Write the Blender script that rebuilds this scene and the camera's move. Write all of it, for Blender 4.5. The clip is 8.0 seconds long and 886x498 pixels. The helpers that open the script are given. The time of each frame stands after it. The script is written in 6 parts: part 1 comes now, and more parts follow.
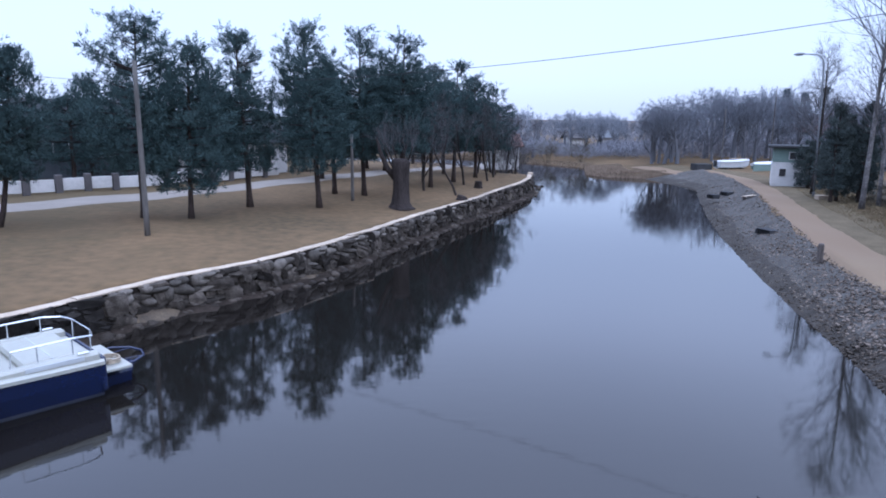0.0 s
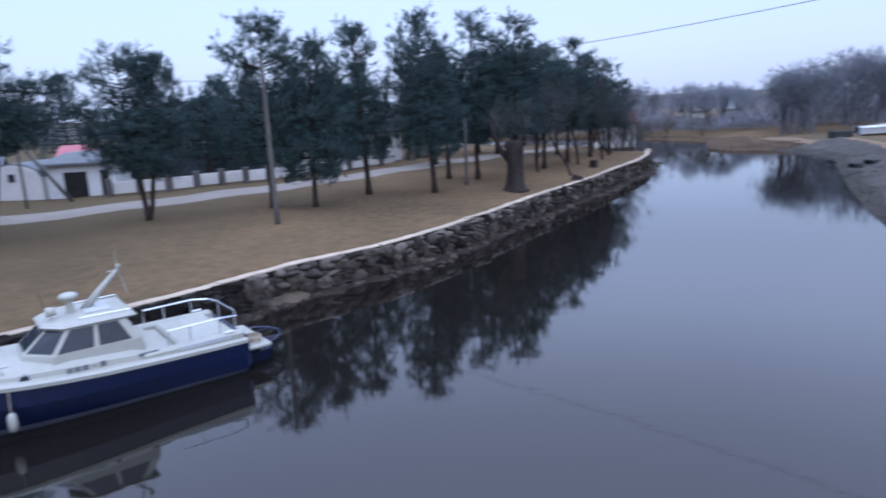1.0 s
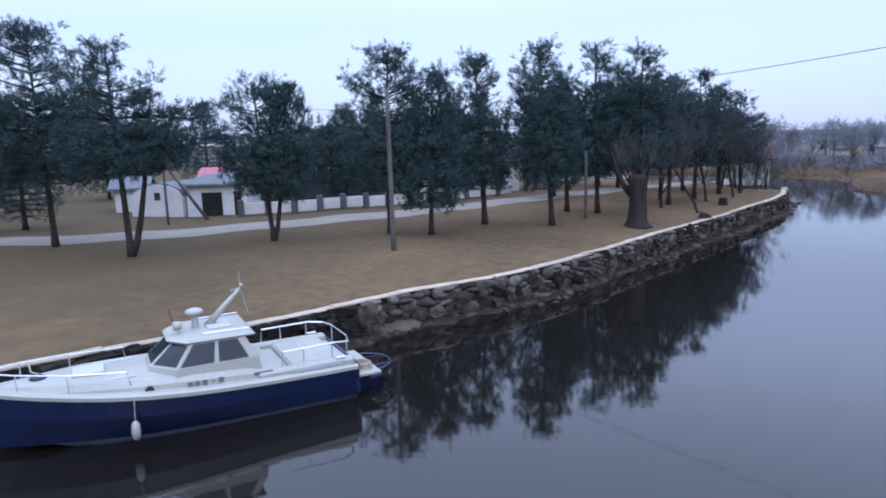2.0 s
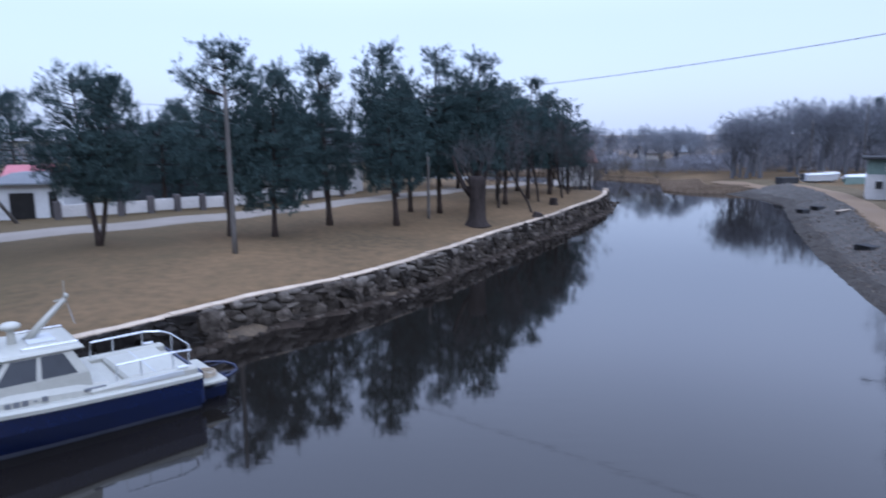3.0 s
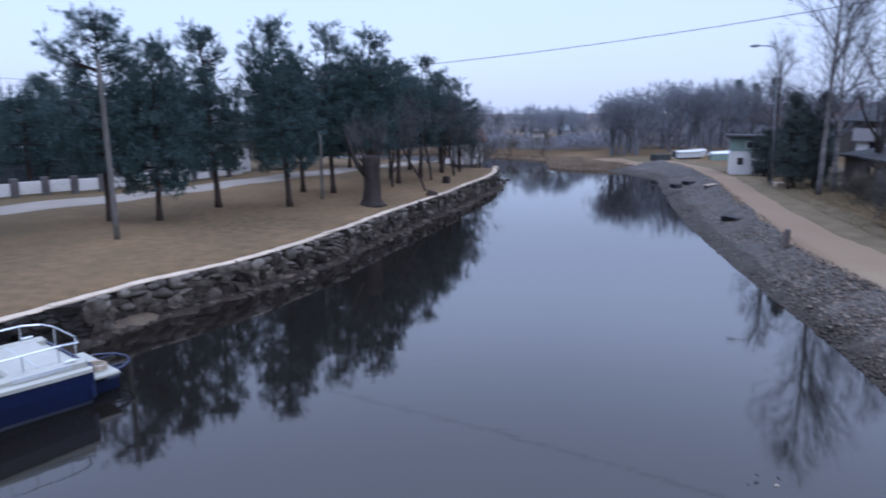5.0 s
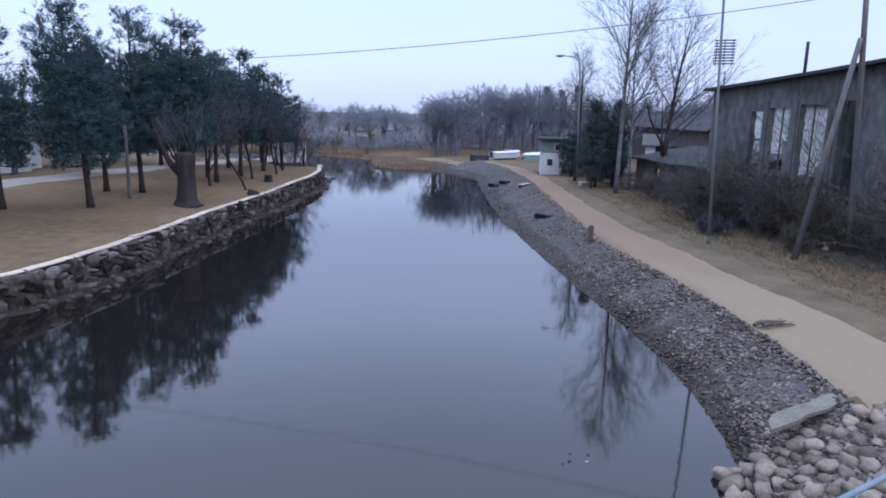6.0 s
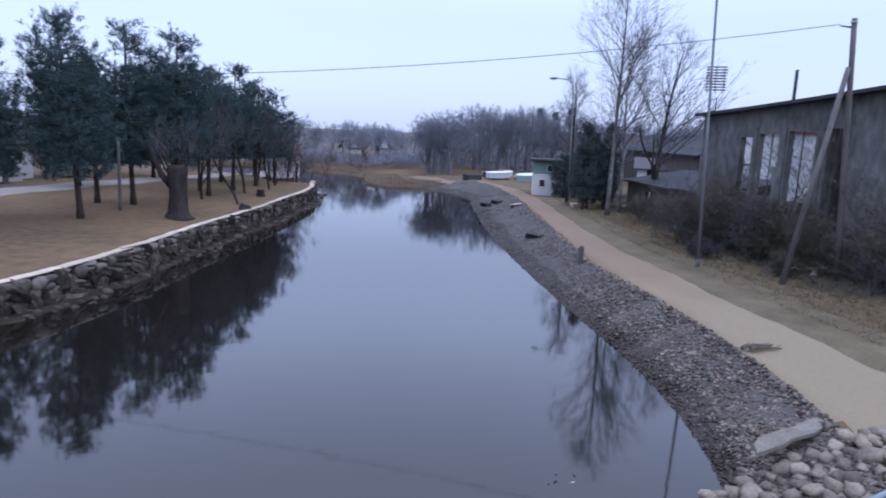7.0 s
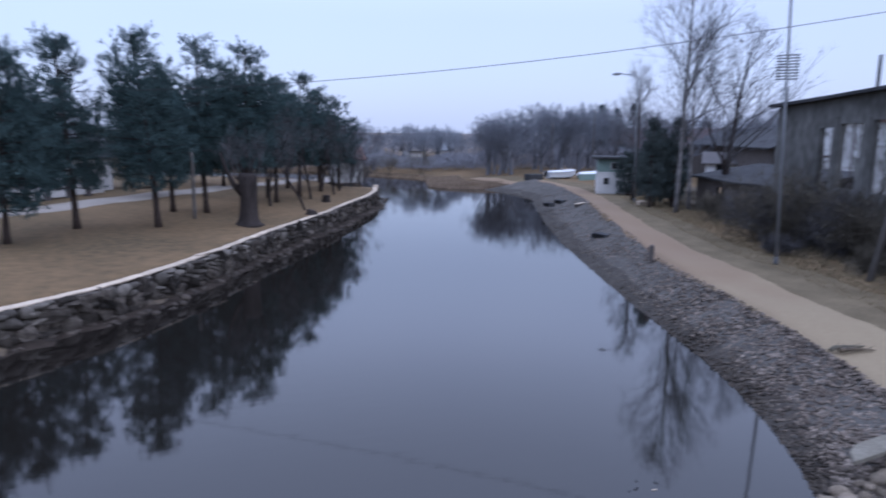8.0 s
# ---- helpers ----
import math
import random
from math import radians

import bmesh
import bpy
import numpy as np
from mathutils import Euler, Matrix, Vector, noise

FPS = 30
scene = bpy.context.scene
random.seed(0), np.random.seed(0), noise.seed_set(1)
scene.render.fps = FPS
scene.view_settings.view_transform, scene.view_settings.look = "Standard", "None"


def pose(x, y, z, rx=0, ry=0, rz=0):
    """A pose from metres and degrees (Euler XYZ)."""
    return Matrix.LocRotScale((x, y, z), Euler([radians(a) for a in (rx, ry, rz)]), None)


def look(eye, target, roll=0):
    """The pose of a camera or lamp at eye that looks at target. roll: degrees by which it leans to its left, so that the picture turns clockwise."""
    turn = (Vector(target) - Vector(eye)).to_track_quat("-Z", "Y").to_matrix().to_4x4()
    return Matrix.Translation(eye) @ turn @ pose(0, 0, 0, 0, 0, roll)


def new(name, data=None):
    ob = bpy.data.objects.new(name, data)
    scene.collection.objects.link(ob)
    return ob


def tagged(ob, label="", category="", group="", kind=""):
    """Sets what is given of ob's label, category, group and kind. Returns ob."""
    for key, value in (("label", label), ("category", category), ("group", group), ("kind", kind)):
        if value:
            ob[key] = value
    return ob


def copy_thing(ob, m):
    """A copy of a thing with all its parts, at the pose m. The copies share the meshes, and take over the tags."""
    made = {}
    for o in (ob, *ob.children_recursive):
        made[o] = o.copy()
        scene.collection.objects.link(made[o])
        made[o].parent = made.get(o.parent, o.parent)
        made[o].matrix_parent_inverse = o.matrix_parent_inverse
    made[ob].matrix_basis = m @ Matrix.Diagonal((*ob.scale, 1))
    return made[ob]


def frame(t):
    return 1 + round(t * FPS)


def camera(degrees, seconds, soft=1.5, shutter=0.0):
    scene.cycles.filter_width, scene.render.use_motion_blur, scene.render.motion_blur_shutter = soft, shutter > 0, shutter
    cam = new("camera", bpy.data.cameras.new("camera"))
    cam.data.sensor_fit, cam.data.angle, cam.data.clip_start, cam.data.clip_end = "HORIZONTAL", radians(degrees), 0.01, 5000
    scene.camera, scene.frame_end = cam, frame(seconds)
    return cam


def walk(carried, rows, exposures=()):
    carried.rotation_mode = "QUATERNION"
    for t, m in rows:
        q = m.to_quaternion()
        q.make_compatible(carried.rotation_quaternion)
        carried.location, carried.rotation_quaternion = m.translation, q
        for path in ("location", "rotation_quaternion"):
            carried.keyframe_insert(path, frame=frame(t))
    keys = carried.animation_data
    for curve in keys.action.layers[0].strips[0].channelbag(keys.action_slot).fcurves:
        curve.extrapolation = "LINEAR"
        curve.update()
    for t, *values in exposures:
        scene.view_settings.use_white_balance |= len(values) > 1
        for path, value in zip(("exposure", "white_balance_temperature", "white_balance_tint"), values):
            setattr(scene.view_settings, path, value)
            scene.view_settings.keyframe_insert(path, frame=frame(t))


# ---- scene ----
cam = camera(66.8, 8.0, soft=1.8, shutter=0.5)
PATH = [
    (0, (0.446, -0.058, 5.483), (0.400, 9.757, 3.568), 0.59),
    (0.2, (0.444, -0.062, 5.482), (0.312, 9.761, 3.612), 0.36),
    (0.5, (0.441, -0.067, 5.481), (-0.073, 9.748, 3.635), -0.28),
    (0.8, (0.341, -0.126, 5.430), (-0.735, 9.609, 3.414), -1.97),
    (1, (0.275, -0.165, 5.395), (-1.428, 9.460, 3.288), -2.76),
    (1.2, (0.242, -0.012, 5.376), (-1.929, 9.559, 3.457), -1.86),
    (2.3, (0.054, 0.249, 5.392), (-3.364, 9.511, 3.804), -1.98),
    (2.5, (0.053, 0.142, 5.385), (-2.821, 9.578, 3.745), -1.16),
    (2.8, (0.042, 0.076, 5.422), (-1.497, 9.835, 3.875), -1.40),
    (3, (0.035, 0.032, 5.446), (-1.025, 9.837, 3.790), -0.55),
    (3.2, (0.022, 0.042, 5.449), (-0.595, 9.848, 3.587), -0.83),
    (3.5, (0.003, 0.057, 5.453), (-0.398, 9.859, 3.512), -1.04),
    (3.7, (-0.000, 0.051, 5.463), (-0.413, 9.871, 3.620), -1.12),
    (4, (-0.006, 0.041, 5.479), (-0.571, 9.852, 3.632), -0.53),
    (4.2, (0.024, 0.024, 5.480), (-0.533, 9.846, 3.685), 0.54),
    (5.3, (-0.253, -0.098, 5.468), (1.131, 9.578, 3.355), -0.16),
    (5.5, (-0.253, -0.090, 5.477), (1.832, 9.449, 3.317), 1.00),
    (5.8, (-0.198, -0.049, 5.487), (2.728, 9.298, 3.469), 2.39),
    (6, (-0.161, -0.022, 5.494), (2.897, 9.292, 3.518), 1.31),
    (6.3, (-0.128, -0.012, 5.509), (2.916, 9.315, 3.575), 1.64),
    (6.5, (-0.106, -0.006, 5.519), (2.955, 9.349, 3.751), 2.08),
    (6.7, (-0.118, -0.025, 5.498), (2.915, 9.350, 3.790), 1.94),
    (7, (-0.135, -0.055, 5.468), (3.048, 9.272, 3.771), 2.58),
    (7.3, (-0.083, -0.052, 5.423), (3.439, 9.182, 3.899), 2.76),
    (7.5, (-0.148, 0.038, 5.467), (3.257, 9.301, 3.858), 1.99),
    (7.8, (-0.245, 0.046, 5.484), (2.601, 9.490, 3.835), 1.68),
    (8, (-0.310, 0.052, 5.495), (2.009, 9.629, 3.789), 0.66),
]
walk(cam, [(t, look(eye, target, roll)) for t, eye, target, roll in PATH], [(0.0, 0.21, 4960, 14), (0.5, 0.08, 4980, 14.5), (1.2, -0.04, 5000, 14.5), (2.5, 0.03, 5020, 14), (3.5, -0.08, 5000, 14), (4.2, -0.08, 5000, 14), (5.5, -0.03, 5060, 15.5), (6.5, 0.07, 5050, 16.5), (7.3, -0.07, 5080, 18), (8.0, -0.17, 5050, 16.5)])

# ---- world and light: overcast dusk ----
SUN_EL, SUN_AZ = 38.0, 150.0
world = bpy.data.worlds.new("overcast_sky")
scene.world = world
world.use_nodes = True
wn, wl = world.node_tree.nodes, world.node_tree.links
for n in list(wn):
    wn.remove(n)
sky = wn.new("ShaderNodeTexSky")
sky.sky_type, sky.sun_disc = "NISHITA", False
sky.sun_elevation, sky.sun_rotation = radians(SUN_EL), radians(SUN_AZ)
sky.air_density, sky.dust_density = 1.0, 3.0
sky_bg, cloud_bg, both, world_out = wn.new("ShaderNodeBackground"), wn.new("ShaderNodeBackground"), wn.new("ShaderNodeAddShader"), wn.new("ShaderNodeOutputWorld")
sky_bg.inputs["Strength"].default_value = 0.05
cloud_noise, cloud_ramp, sky_coord = wn.new("ShaderNodeTexNoise"), wn.new("ShaderNodeValToRGB"), wn.new("ShaderNodeTexCoord")
cloud_noise.inputs["Scale"].default_value, cloud_noise.inputs["Detail"].default_value = 1.6, 3.0
cloud_ramp.color_ramp.elements[0].position, cloud_ramp.color_ramp.elements[0].color = 0.35, (0.798, 0.806, 0.898, 1)
cloud_ramp.color_ramp.elements[1].position, cloud_ramp.color_ramp.elements[1].color = 0.7, (0.852, 0.856, 0.930, 1)
wl.new(sky_coord.outputs["Generated"], cloud_noise.inputs["Vector"])
wl.new(cloud_noise.outputs["Fac"], cloud_ramp.inputs["Fac"])
split, height_gain, high = wn.new("ShaderNodeSeparateXYZ"), wn.new("ShaderNodeMapRange"), wn.new("ShaderNodeMath")
high.operation = "MULTIPLY"
high.inputs[1].default_value = 0.77
height_gain.interpolation_type = "SMOOTHSTEP"
height_gain.inputs["From Min"].default_value = 0.42
height_gain.inputs["To Min"].default_value, height_gain.inputs["To Max"].default_value = 0.0, 3.1
low_gain, gain = wn.new("ShaderNodeMapRange"), wn.new("ShaderNodeMath")
low_gain.interpolation_type = "SMOOTHSTEP"
low_gain.inputs["From Min"].default_value, low_gain.inputs["From Max"].default_value = 0.15, 0.32
low_gain.inputs["To Min"].default_value, low_gain.inputs["To Max"].default_value = 1.12, 1.80
wl.new(sky_coord.outputs["Generated"], split.inputs[0])
wl.new(split.outputs["Z"], height_gain.inputs["Value"])
wl.new(split.outputs["Z"], low_gain.inputs["Value"])
wl.new(height_gain.outputs[0], gain.inputs[0])
wl.new(low_gain.outputs[0], gain.inputs[1])
wl.new(gain.outputs[0], high.inputs[0])
wl.new(high.outputs[0], cloud_bg.inputs["Strength"])
wl.new(cloud_ramp.outputs["Color"], cloud_bg.inputs["Color"])
wl.new(sky.outputs["Color"], sky_bg.inputs["Color"])
wl.new(sky_bg.outputs[0], both.inputs[0])
wl.new(cloud_bg.outputs[0], both.inputs[1])
wl.new(both.outputs[0], world_out.inputs["Surface"])
sun = new("sun", bpy.data.lights.new("sun", "SUN"))
sun.data.energy, sun.data.angle, sun.data.color = 0.5, radians(60), (1.0, 0.96, 0.9)
sun.matrix_world = look((0, 0, 60), (-60 * math.cos(radians(SUN_EL)) * math.sin(radians(SUN_AZ)), -60 * math.cos(radians(SUN_EL)) * math.cos(radians(SUN_AZ)), 60 - 60 * math.sin(radians(SUN_EL))))


# ---- materials ----
def material(name, stops, scale, rough=0.85, metal=0.0, bump=0.3, fine=9.0, coord="Object", vary=0.0, stretch=(1, 1, 1), spec=0.3, dist=0.02):
    """Noise at two scales through a colour ramp, with relief. vary: brightness from piece to piece."""
    m = bpy.data.materials.new(name)
    m.use_nodes = True
    nodes, links = m.node_tree.nodes, m.node_tree.links
    bsdf = nodes["Principled BSDF"]
    tc, mp = nodes.new("ShaderNodeTexCoord"), nodes.new("ShaderNodeMapping")
    mp.inputs["Scale"].default_value = stretch
    links.new(tc.outputs[coord], mp.inputs["Vector"])
    big, small = nodes.new("ShaderNodeTexNoise"), nodes.new("ShaderNodeTexNoise")
    big.inputs["Scale"].default_value, big.inputs["Detail"].default_value = scale, 5.0
    small.inputs["Scale"].default_value, small.inputs["Detail"].default_value = scale * fine, 4.0
    for n in (big, small):
        links.new(mp.outputs["Vector"], n.inputs["Vector"])
    mix = nodes.new("ShaderNodeMix")
    mix.data_type = "FLOAT"
    mix.inputs["Factor"].default_value = 0.45
    links.new(big.outputs["Fac"], mix.inputs[2])
    links.new(small.outputs["Fac"], mix.inputs[3])
    ramp = nodes.new("ShaderNodeValToRGB")
    els = ramp.color_ramp.elements
    while len(els) < len(stops):
        els.new(0.5)
    for n, c in enumerate(stops):
        els[n].position = 0.32 + 0.36 * n / max(1, len(stops) - 1)
        els[n].color = (*c, 1)
    links.new(mix.outputs[0], ramp.inputs["Fac"])
    colour = ramp.outputs["Color"]
    if vary:
        info, hsv, rng = nodes.new("ShaderNodeObjectInfo"), nodes.new("ShaderNodeHueSaturation"), nodes.new("ShaderNodeMapRange")
        geo, add, frac = nodes.new("ShaderNodeNewGeometry"), nodes.new("ShaderNodeMath"), nodes.new("ShaderNodeMath")
        frac.operation = "FRACT"
        links.new(info.outputs["Random"], add.inputs[0])
        links.new(geo.outputs["Random Per Island"], add.inputs[1])
        links.new(add.outputs[0], frac.inputs[0])
        rng.inputs["To Min"].default_value, rng.inputs["To Max"].default_value = 1 - vary, 1 + vary
        links.new(frac.outputs[0], rng.inputs["Value"])
        links.new(rng.outputs[0], hsv.inputs["Value"])
        links.new(colour, hsv.inputs["Color"])
        colour = hsv.outputs["Color"]
    links.new(colour, bsdf.inputs["Base Color"])
    bsdf.inputs["Roughness"].default_value, bsdf.inputs["Metallic"].default_value = rough, metal
    bsdf.inputs["Specular IOR Level"].default_value = spec
    if bump:
        b = nodes.new("ShaderNodeBump")
        b.inputs["Strength"].default_value, b.inputs["Distance"].default_value = bump, dist
        links.new(small.outputs["Fac"], b.inputs["Height"])
        links.new(b.outputs["Normal"], bsdf.inputs["Normal"])
    return m


M_LAWN = material("dry_grass", [(0.058, 0.045, 0.026), (0.098, 0.069, 0.038), (0.136, 0.092, 0.050)], 0.16, 0.95, fine=16, bump=0.8, dist=0.05, spec=0.08)
M_ROAD = material("pale_asphalt", [(0.160, 0.142, 0.120), (0.222, 0.198, 0.168)], 0.5, 0.95, fine=20, bump=0.15, spec=0.08)
M_PATH = material("sandy_gravel", [(0.146, 0.110, 0.068), (0.158, 0.123, 0.075), (0.169, 0.134, 0.081), (0.186, 0.151, 0.093)], 0.06, 0.95, fine=150, bump=0.3)


def drift(m, colour, axis, a, b, share=1.0, ragged=12.0):
    """A second colour that takes over raggedly between a and b along an axis: brick dust in a path, duller olive in a
    lawn.
    """
    nodes, links = m.node_tree.nodes, m.node_tree.links
    base = nodes["Principled BSDF"].inputs["Base Color"]
    was = base.links[0].from_socket
    tc, sep, rng, mix, patch, add = (nodes.new(n) for n in ("ShaderNodeTexCoord", "ShaderNodeSeparateXYZ", "ShaderNodeMapRange", "ShaderNodeMix", "ShaderNodeTexNoise", "ShaderNodeMath"))
    links.new(tc.outputs["Object"], sep.inputs[0])
    links.new(tc.outputs["Object"], patch.inputs["Vector"])
    patch.inputs["Scale"].default_value, patch.inputs["Detail"].default_value = 0.5, 7.0
    add.operation = "MULTIPLY_ADD"
    add.inputs[1].default_value = ragged
    links.new(patch.outputs["Fac"], add.inputs[0])
    links.new(sep.outputs[axis], add.inputs[2])
    rng.interpolation_type = "SMOOTHSTEP"
    rng.inputs["From Min"].default_value, rng.inputs["From Max"].default_value = a + ragged / 2, b + ragged / 2
    rng.inputs["To Max"].default_value = share
    links.new(add.outputs[0], rng.inputs["Value"])
    mix.data_type = "RGBA"
    mix.inputs[7].default_value = (*colour, 1)
    links.new(rng.outputs[0], mix.inputs["Factor"])
    links.new(was, mix.inputs[6])
    links.new(mix.outputs[2], base)


drift(M_PATH, (0.137, 0.096, 0.058), "Y", 11, 24)
# Olive lawn to the left; some of the lens's edge darkening is in its colour.
drift(M_LAWN, (0.062, 0.050, 0.027), "X", -8, -20, 0.7, 18.0)
M_VERGE = material("worn_verge", [(0.062, 0.050, 0.031), (0.094, 0.076, 0.048), (0.130, 0.104, 0.066)], 0.9, 0.95, fine=14, bump=0.8, dist=0.04, spec=0.05)
M_LITTER = material("leaf_litter", [(0.032, 0.028, 0.021), (0.066, 0.056, 0.042), (0.108, 0.092, 0.068)], 1.1, 0.95, fine=12, bump=0.9, dist=0.05, spec=0.05)
M_BANK = material("crushed_stone", [(0.044, 0.041, 0.037), (0.066, 0.062, 0.056), (0.092, 0.087, 0.079)], 1.2, 0.95, fine=12, bump=0.7, dist=0.04, spec=0.06)
M_WETBANK = material("wet_gravel", [(0.020, 0.018, 0.015), (0.038, 0.034, 0.029), (0.062, 0.055, 0.047)], 1.6, 0.85, fine=10, bump=0.8, dist=0.04, spec=0.1)
M_GRAVEL = material("gravel_stone", [(0.060, 0.048, 0.039), (0.096, 0.079, 0.064), (0.158, 0.135, 0.112)], 2.0, 0.95, bump=0.2, vary=0.6, spec=0.06)
M_STONE = material("field_stone", [(0.014, 0.012, 0.010), (0.040, 0.034, 0.028), (0.092, 0.080, 0.066)], 2.2, 0.95, bump=0.6, vary=0.75, spec=0.1)
M_PALESTONE = material("pale_field_stone", [(0.044, 0.038, 0.032), (0.088, 0.078, 0.066), (0.140, 0.126, 0.108)], 2.2, 0.95, bump=0.5, vary=0.5, spec=0.1)
M_DARKSTONE = material("dark_field_stone", [(0.009, 0.008, 0.008), (0.020, 0.018, 0.016), (0.038, 0.034, 0.030)], 2.2, 0.95, bump=0.6, vary=0.4, spec=0.08)
M_WETSTONE = material("wet_stone", [(0.018, 0.015, 0.012), (0.040, 0.033, 0.026), (0.068, 0.057, 0.045)], 2.0, 0.75, bump=0.4, vary=0.5, spec=0.1)
M_BOULDER = material("washed_boulder", [(0.080, 0.064, 0.046), (0.148, 0.122, 0.092), (0.220, 0.187, 0.146)], 2.6, 0.9, bump=0.5, vary=0.48, spec=0.12)
M_MORTAR = material("wall_core", [(0.012, 0.010, 0.009), (0.026, 0.022, 0.019)], 2.0, 0.95, spec=0.05)
M_SLAB = material("dirty_slab", [(0.080, 0.072, 0.056), (0.128, 0.117, 0.094), (0.176, 0.163, 0.136)], 2.2, 0.95, bump=0.9, spec=0.08)
M_CAP = material("concrete_coping", [(0.215, 0.174, 0.126), (0.335, 0.276, 0.206), (0.415, 0.350, 0.268)], 1.8, 0.9, fine=12, bump=0.35, vary=0.15)
M_MUD = material("wet_mud", [(0.028, 0.022, 0.016), (0.064, 0.048, 0.030), (0.112, 0.084, 0.048)], 2.0, 0.75, bump=0.6)
M_SILT = material("dark_silt", [(0.011, 0.009, 0.007), (0.025, 0.020, 0.016), (0.044, 0.035, 0.027)], 1.6, 0.95, bump=0.8, dist=0.04, spec=0.03)
M_BARK = material("pine_bark", [(0.017, 0.014, 0.013), (0.040, 0.031, 0.027), (0.064, 0.050, 0.042)], 3.0, 0.95, bump=0.8, stretch=(1, 1, 0.25), spec=0.1)
M_NEEDLE = material("pine_needles", [(0.025, 0.043, 0.045), (0.040, 0.062, 0.062), (0.057, 0.085, 0.081)], 0.8, 0.85, bump=0, vary=0.1, spec=0.1)
M_THUJA = material("thuja_leaf", [(0.036, 0.048, 0.048), (0.058, 0.072, 0.069), (0.084, 0.098, 0.088)], 0.8, 0.9, bump=0, vary=0.14, spec=0.08)
M_TWIG = material("bare_twigs", [(0.036, 0.034, 0.034), (0.058, 0.055, 0.056), (0.084, 0.080, 0.082)], 2.0, 0.9, bump=0.3)
M_BRUSH = material("brown_brush", [(0.042, 0.039, 0.031), (0.080, 0.071, 0.055), (0.126, 0.110, 0.085)], 0.6, 0.95, bump=0, vary=0.35, spec=0.05)
# Distance haze is put into these four base colours, paler and bluer than bark.
M_FARTWIG = material("hazed_far_twigs", [(0.176, 0.188, 0.208), (0.198, 0.210, 0.232), (0.220, 0.232, 0.255)], 0.3, 0.95, bump=0, spec=0.02)
M_MIDTWIG = material("hazed_grey_twigs", [(0.108, 0.114, 0.128), (0.130, 0.136, 0.152), (0.152, 0.158, 0.174)], 0.3, 0.95, bump=0, spec=0.02)
M_FARBRUSH = material("hazed_undergrowth", [(0.170, 0.174, 0.194), (0.194, 0.196, 0.214), (0.218, 0.216, 0.232)], 0.08, 0.95, bump=0, spec=0.02)
M_FARBARK = material("hazed_bark", [(0.108, 0.110, 0.120), (0.138, 0.140, 0.150)], 0.8, 0.95, bump=0, spec=0.05)
M_OLDBARK = material("old_bark", [(0.012, 0.010, 0.009), (0.029, 0.024, 0.022), (0.050, 0.042, 0.038)], 2.4, 0.95, bump=1.0, stretch=(1, 1, 0.2), dist=0.05, spec=0.1)
M_BIRCH = material("birch_bark", [(0.032, 0.029, 0.028), (0.085, 0.080, 0.077), (0.230, 0.220, 0.212)], 1.6, 0.85, bump=0.3, stretch=(1, 1, 0.9))
M_REED = material("dry_reed", [(0.130, 0.098, 0.068), (0.190, 0.146, 0.104), (0.240, 0.188, 0.138)], 0.6, 0.9, bump=0, vary=0.35)
M_GRASS = material("dead_grass", [(0.108, 0.088, 0.052), (0.148, 0.120, 0.073), (0.190, 0.154, 0.096)], 0.35, 0.95, bump=0, vary=0.16, spec=0.05)
M_POLE = material("weathered_pole", [(0.058, 0.054, 0.050), (0.098, 0.092, 0.085), (0.136, 0.128, 0.118)], 2.5, 0.95, bump=0.5, stretch=(1, 1, 0.12), spec=0.1)
M_GALV = material("galvanised_steel", [(0.150, 0.158, 0.168), (0.215, 0.225, 0.235)], 3.0, 0.6, 0.4, bump=0.1)
M_LAMPBASE = material("dull_steel_base", [(0.060, 0.060, 0.060), (0.095, 0.094, 0.092)], 3.0, 0.9, bump=0.2, spec=0.1)
M_WIRE = material("black_cable", [(0.012, 0.012, 0.013), (0.03, 0.03, 0.03)], 3.0, 0.6, bump=0)
M_CONC = material("stained_concrete", [(0.036, 0.036, 0.034), (0.076, 0.075, 0.070), (0.112, 0.111, 0.104), (0.176, 0.172, 0.160)], 0.55, 0.95, fine=7, bump=0.6, stretch=(1, 1, 0.45), dist=0.04, spec=0.08)
M_DULLWALL = material("dull_white_wall", [(0.39, 0.40, 0.40), (0.47, 0.48, 0.48), (0.53, 0.54, 0.535)], 0.5, 0.9, bump=0.2)
M_TAR = material("tar_roofing", [(0.026, 0.027, 0.028), (0.056, 0.056, 0.058)], 1.5, 0.95, bump=0.3, spec=0.08)
M_PLASTER = material("white_plaster", [(0.370, 0.360, 0.345), (0.460, 0.448, 0.428), (0.510, 0.495, 0.472)], 0.9, 0.9, bump=0.2)
M_GREENPAINT = material("green_paint", [(0.098, 0.143, 0.124), (0.158, 0.210, 0.188)], 1.4, 0.7, bump=0.2)
M_WINDOW = material("dark_window", [(0.012, 0.014, 0.017), (0.03, 0.033, 0.038)], 1.0, 0.08, bump=0, spec=0.6)
M_DARK = material("dark_opening", [(0.008, 0.008, 0.008), (0.018, 0.017, 0.016)], 2.0, 0.95, bump=0.1)
M_OLDWOOD = material("grey_boards", [(0.032, 0.027, 0.024), (0.070, 0.060, 0.054), (0.112, 0.098, 0.087)], 1.6, 0.95, bump=0.5, stretch=(3, 3, 0.3))
M_METALROOF = material("grey_sheet_roof", [(0.095, 0.102, 0.110), (0.145, 0.154, 0.164)], 0.8, 0.8, 0.0, bump=0.2, spec=0.15)
M_REDROOF = material("red_roof", [(0.255, 0.090, 0.105), (0.340, 0.135, 0.150)], 1.2, 0.85, bump=0.3)
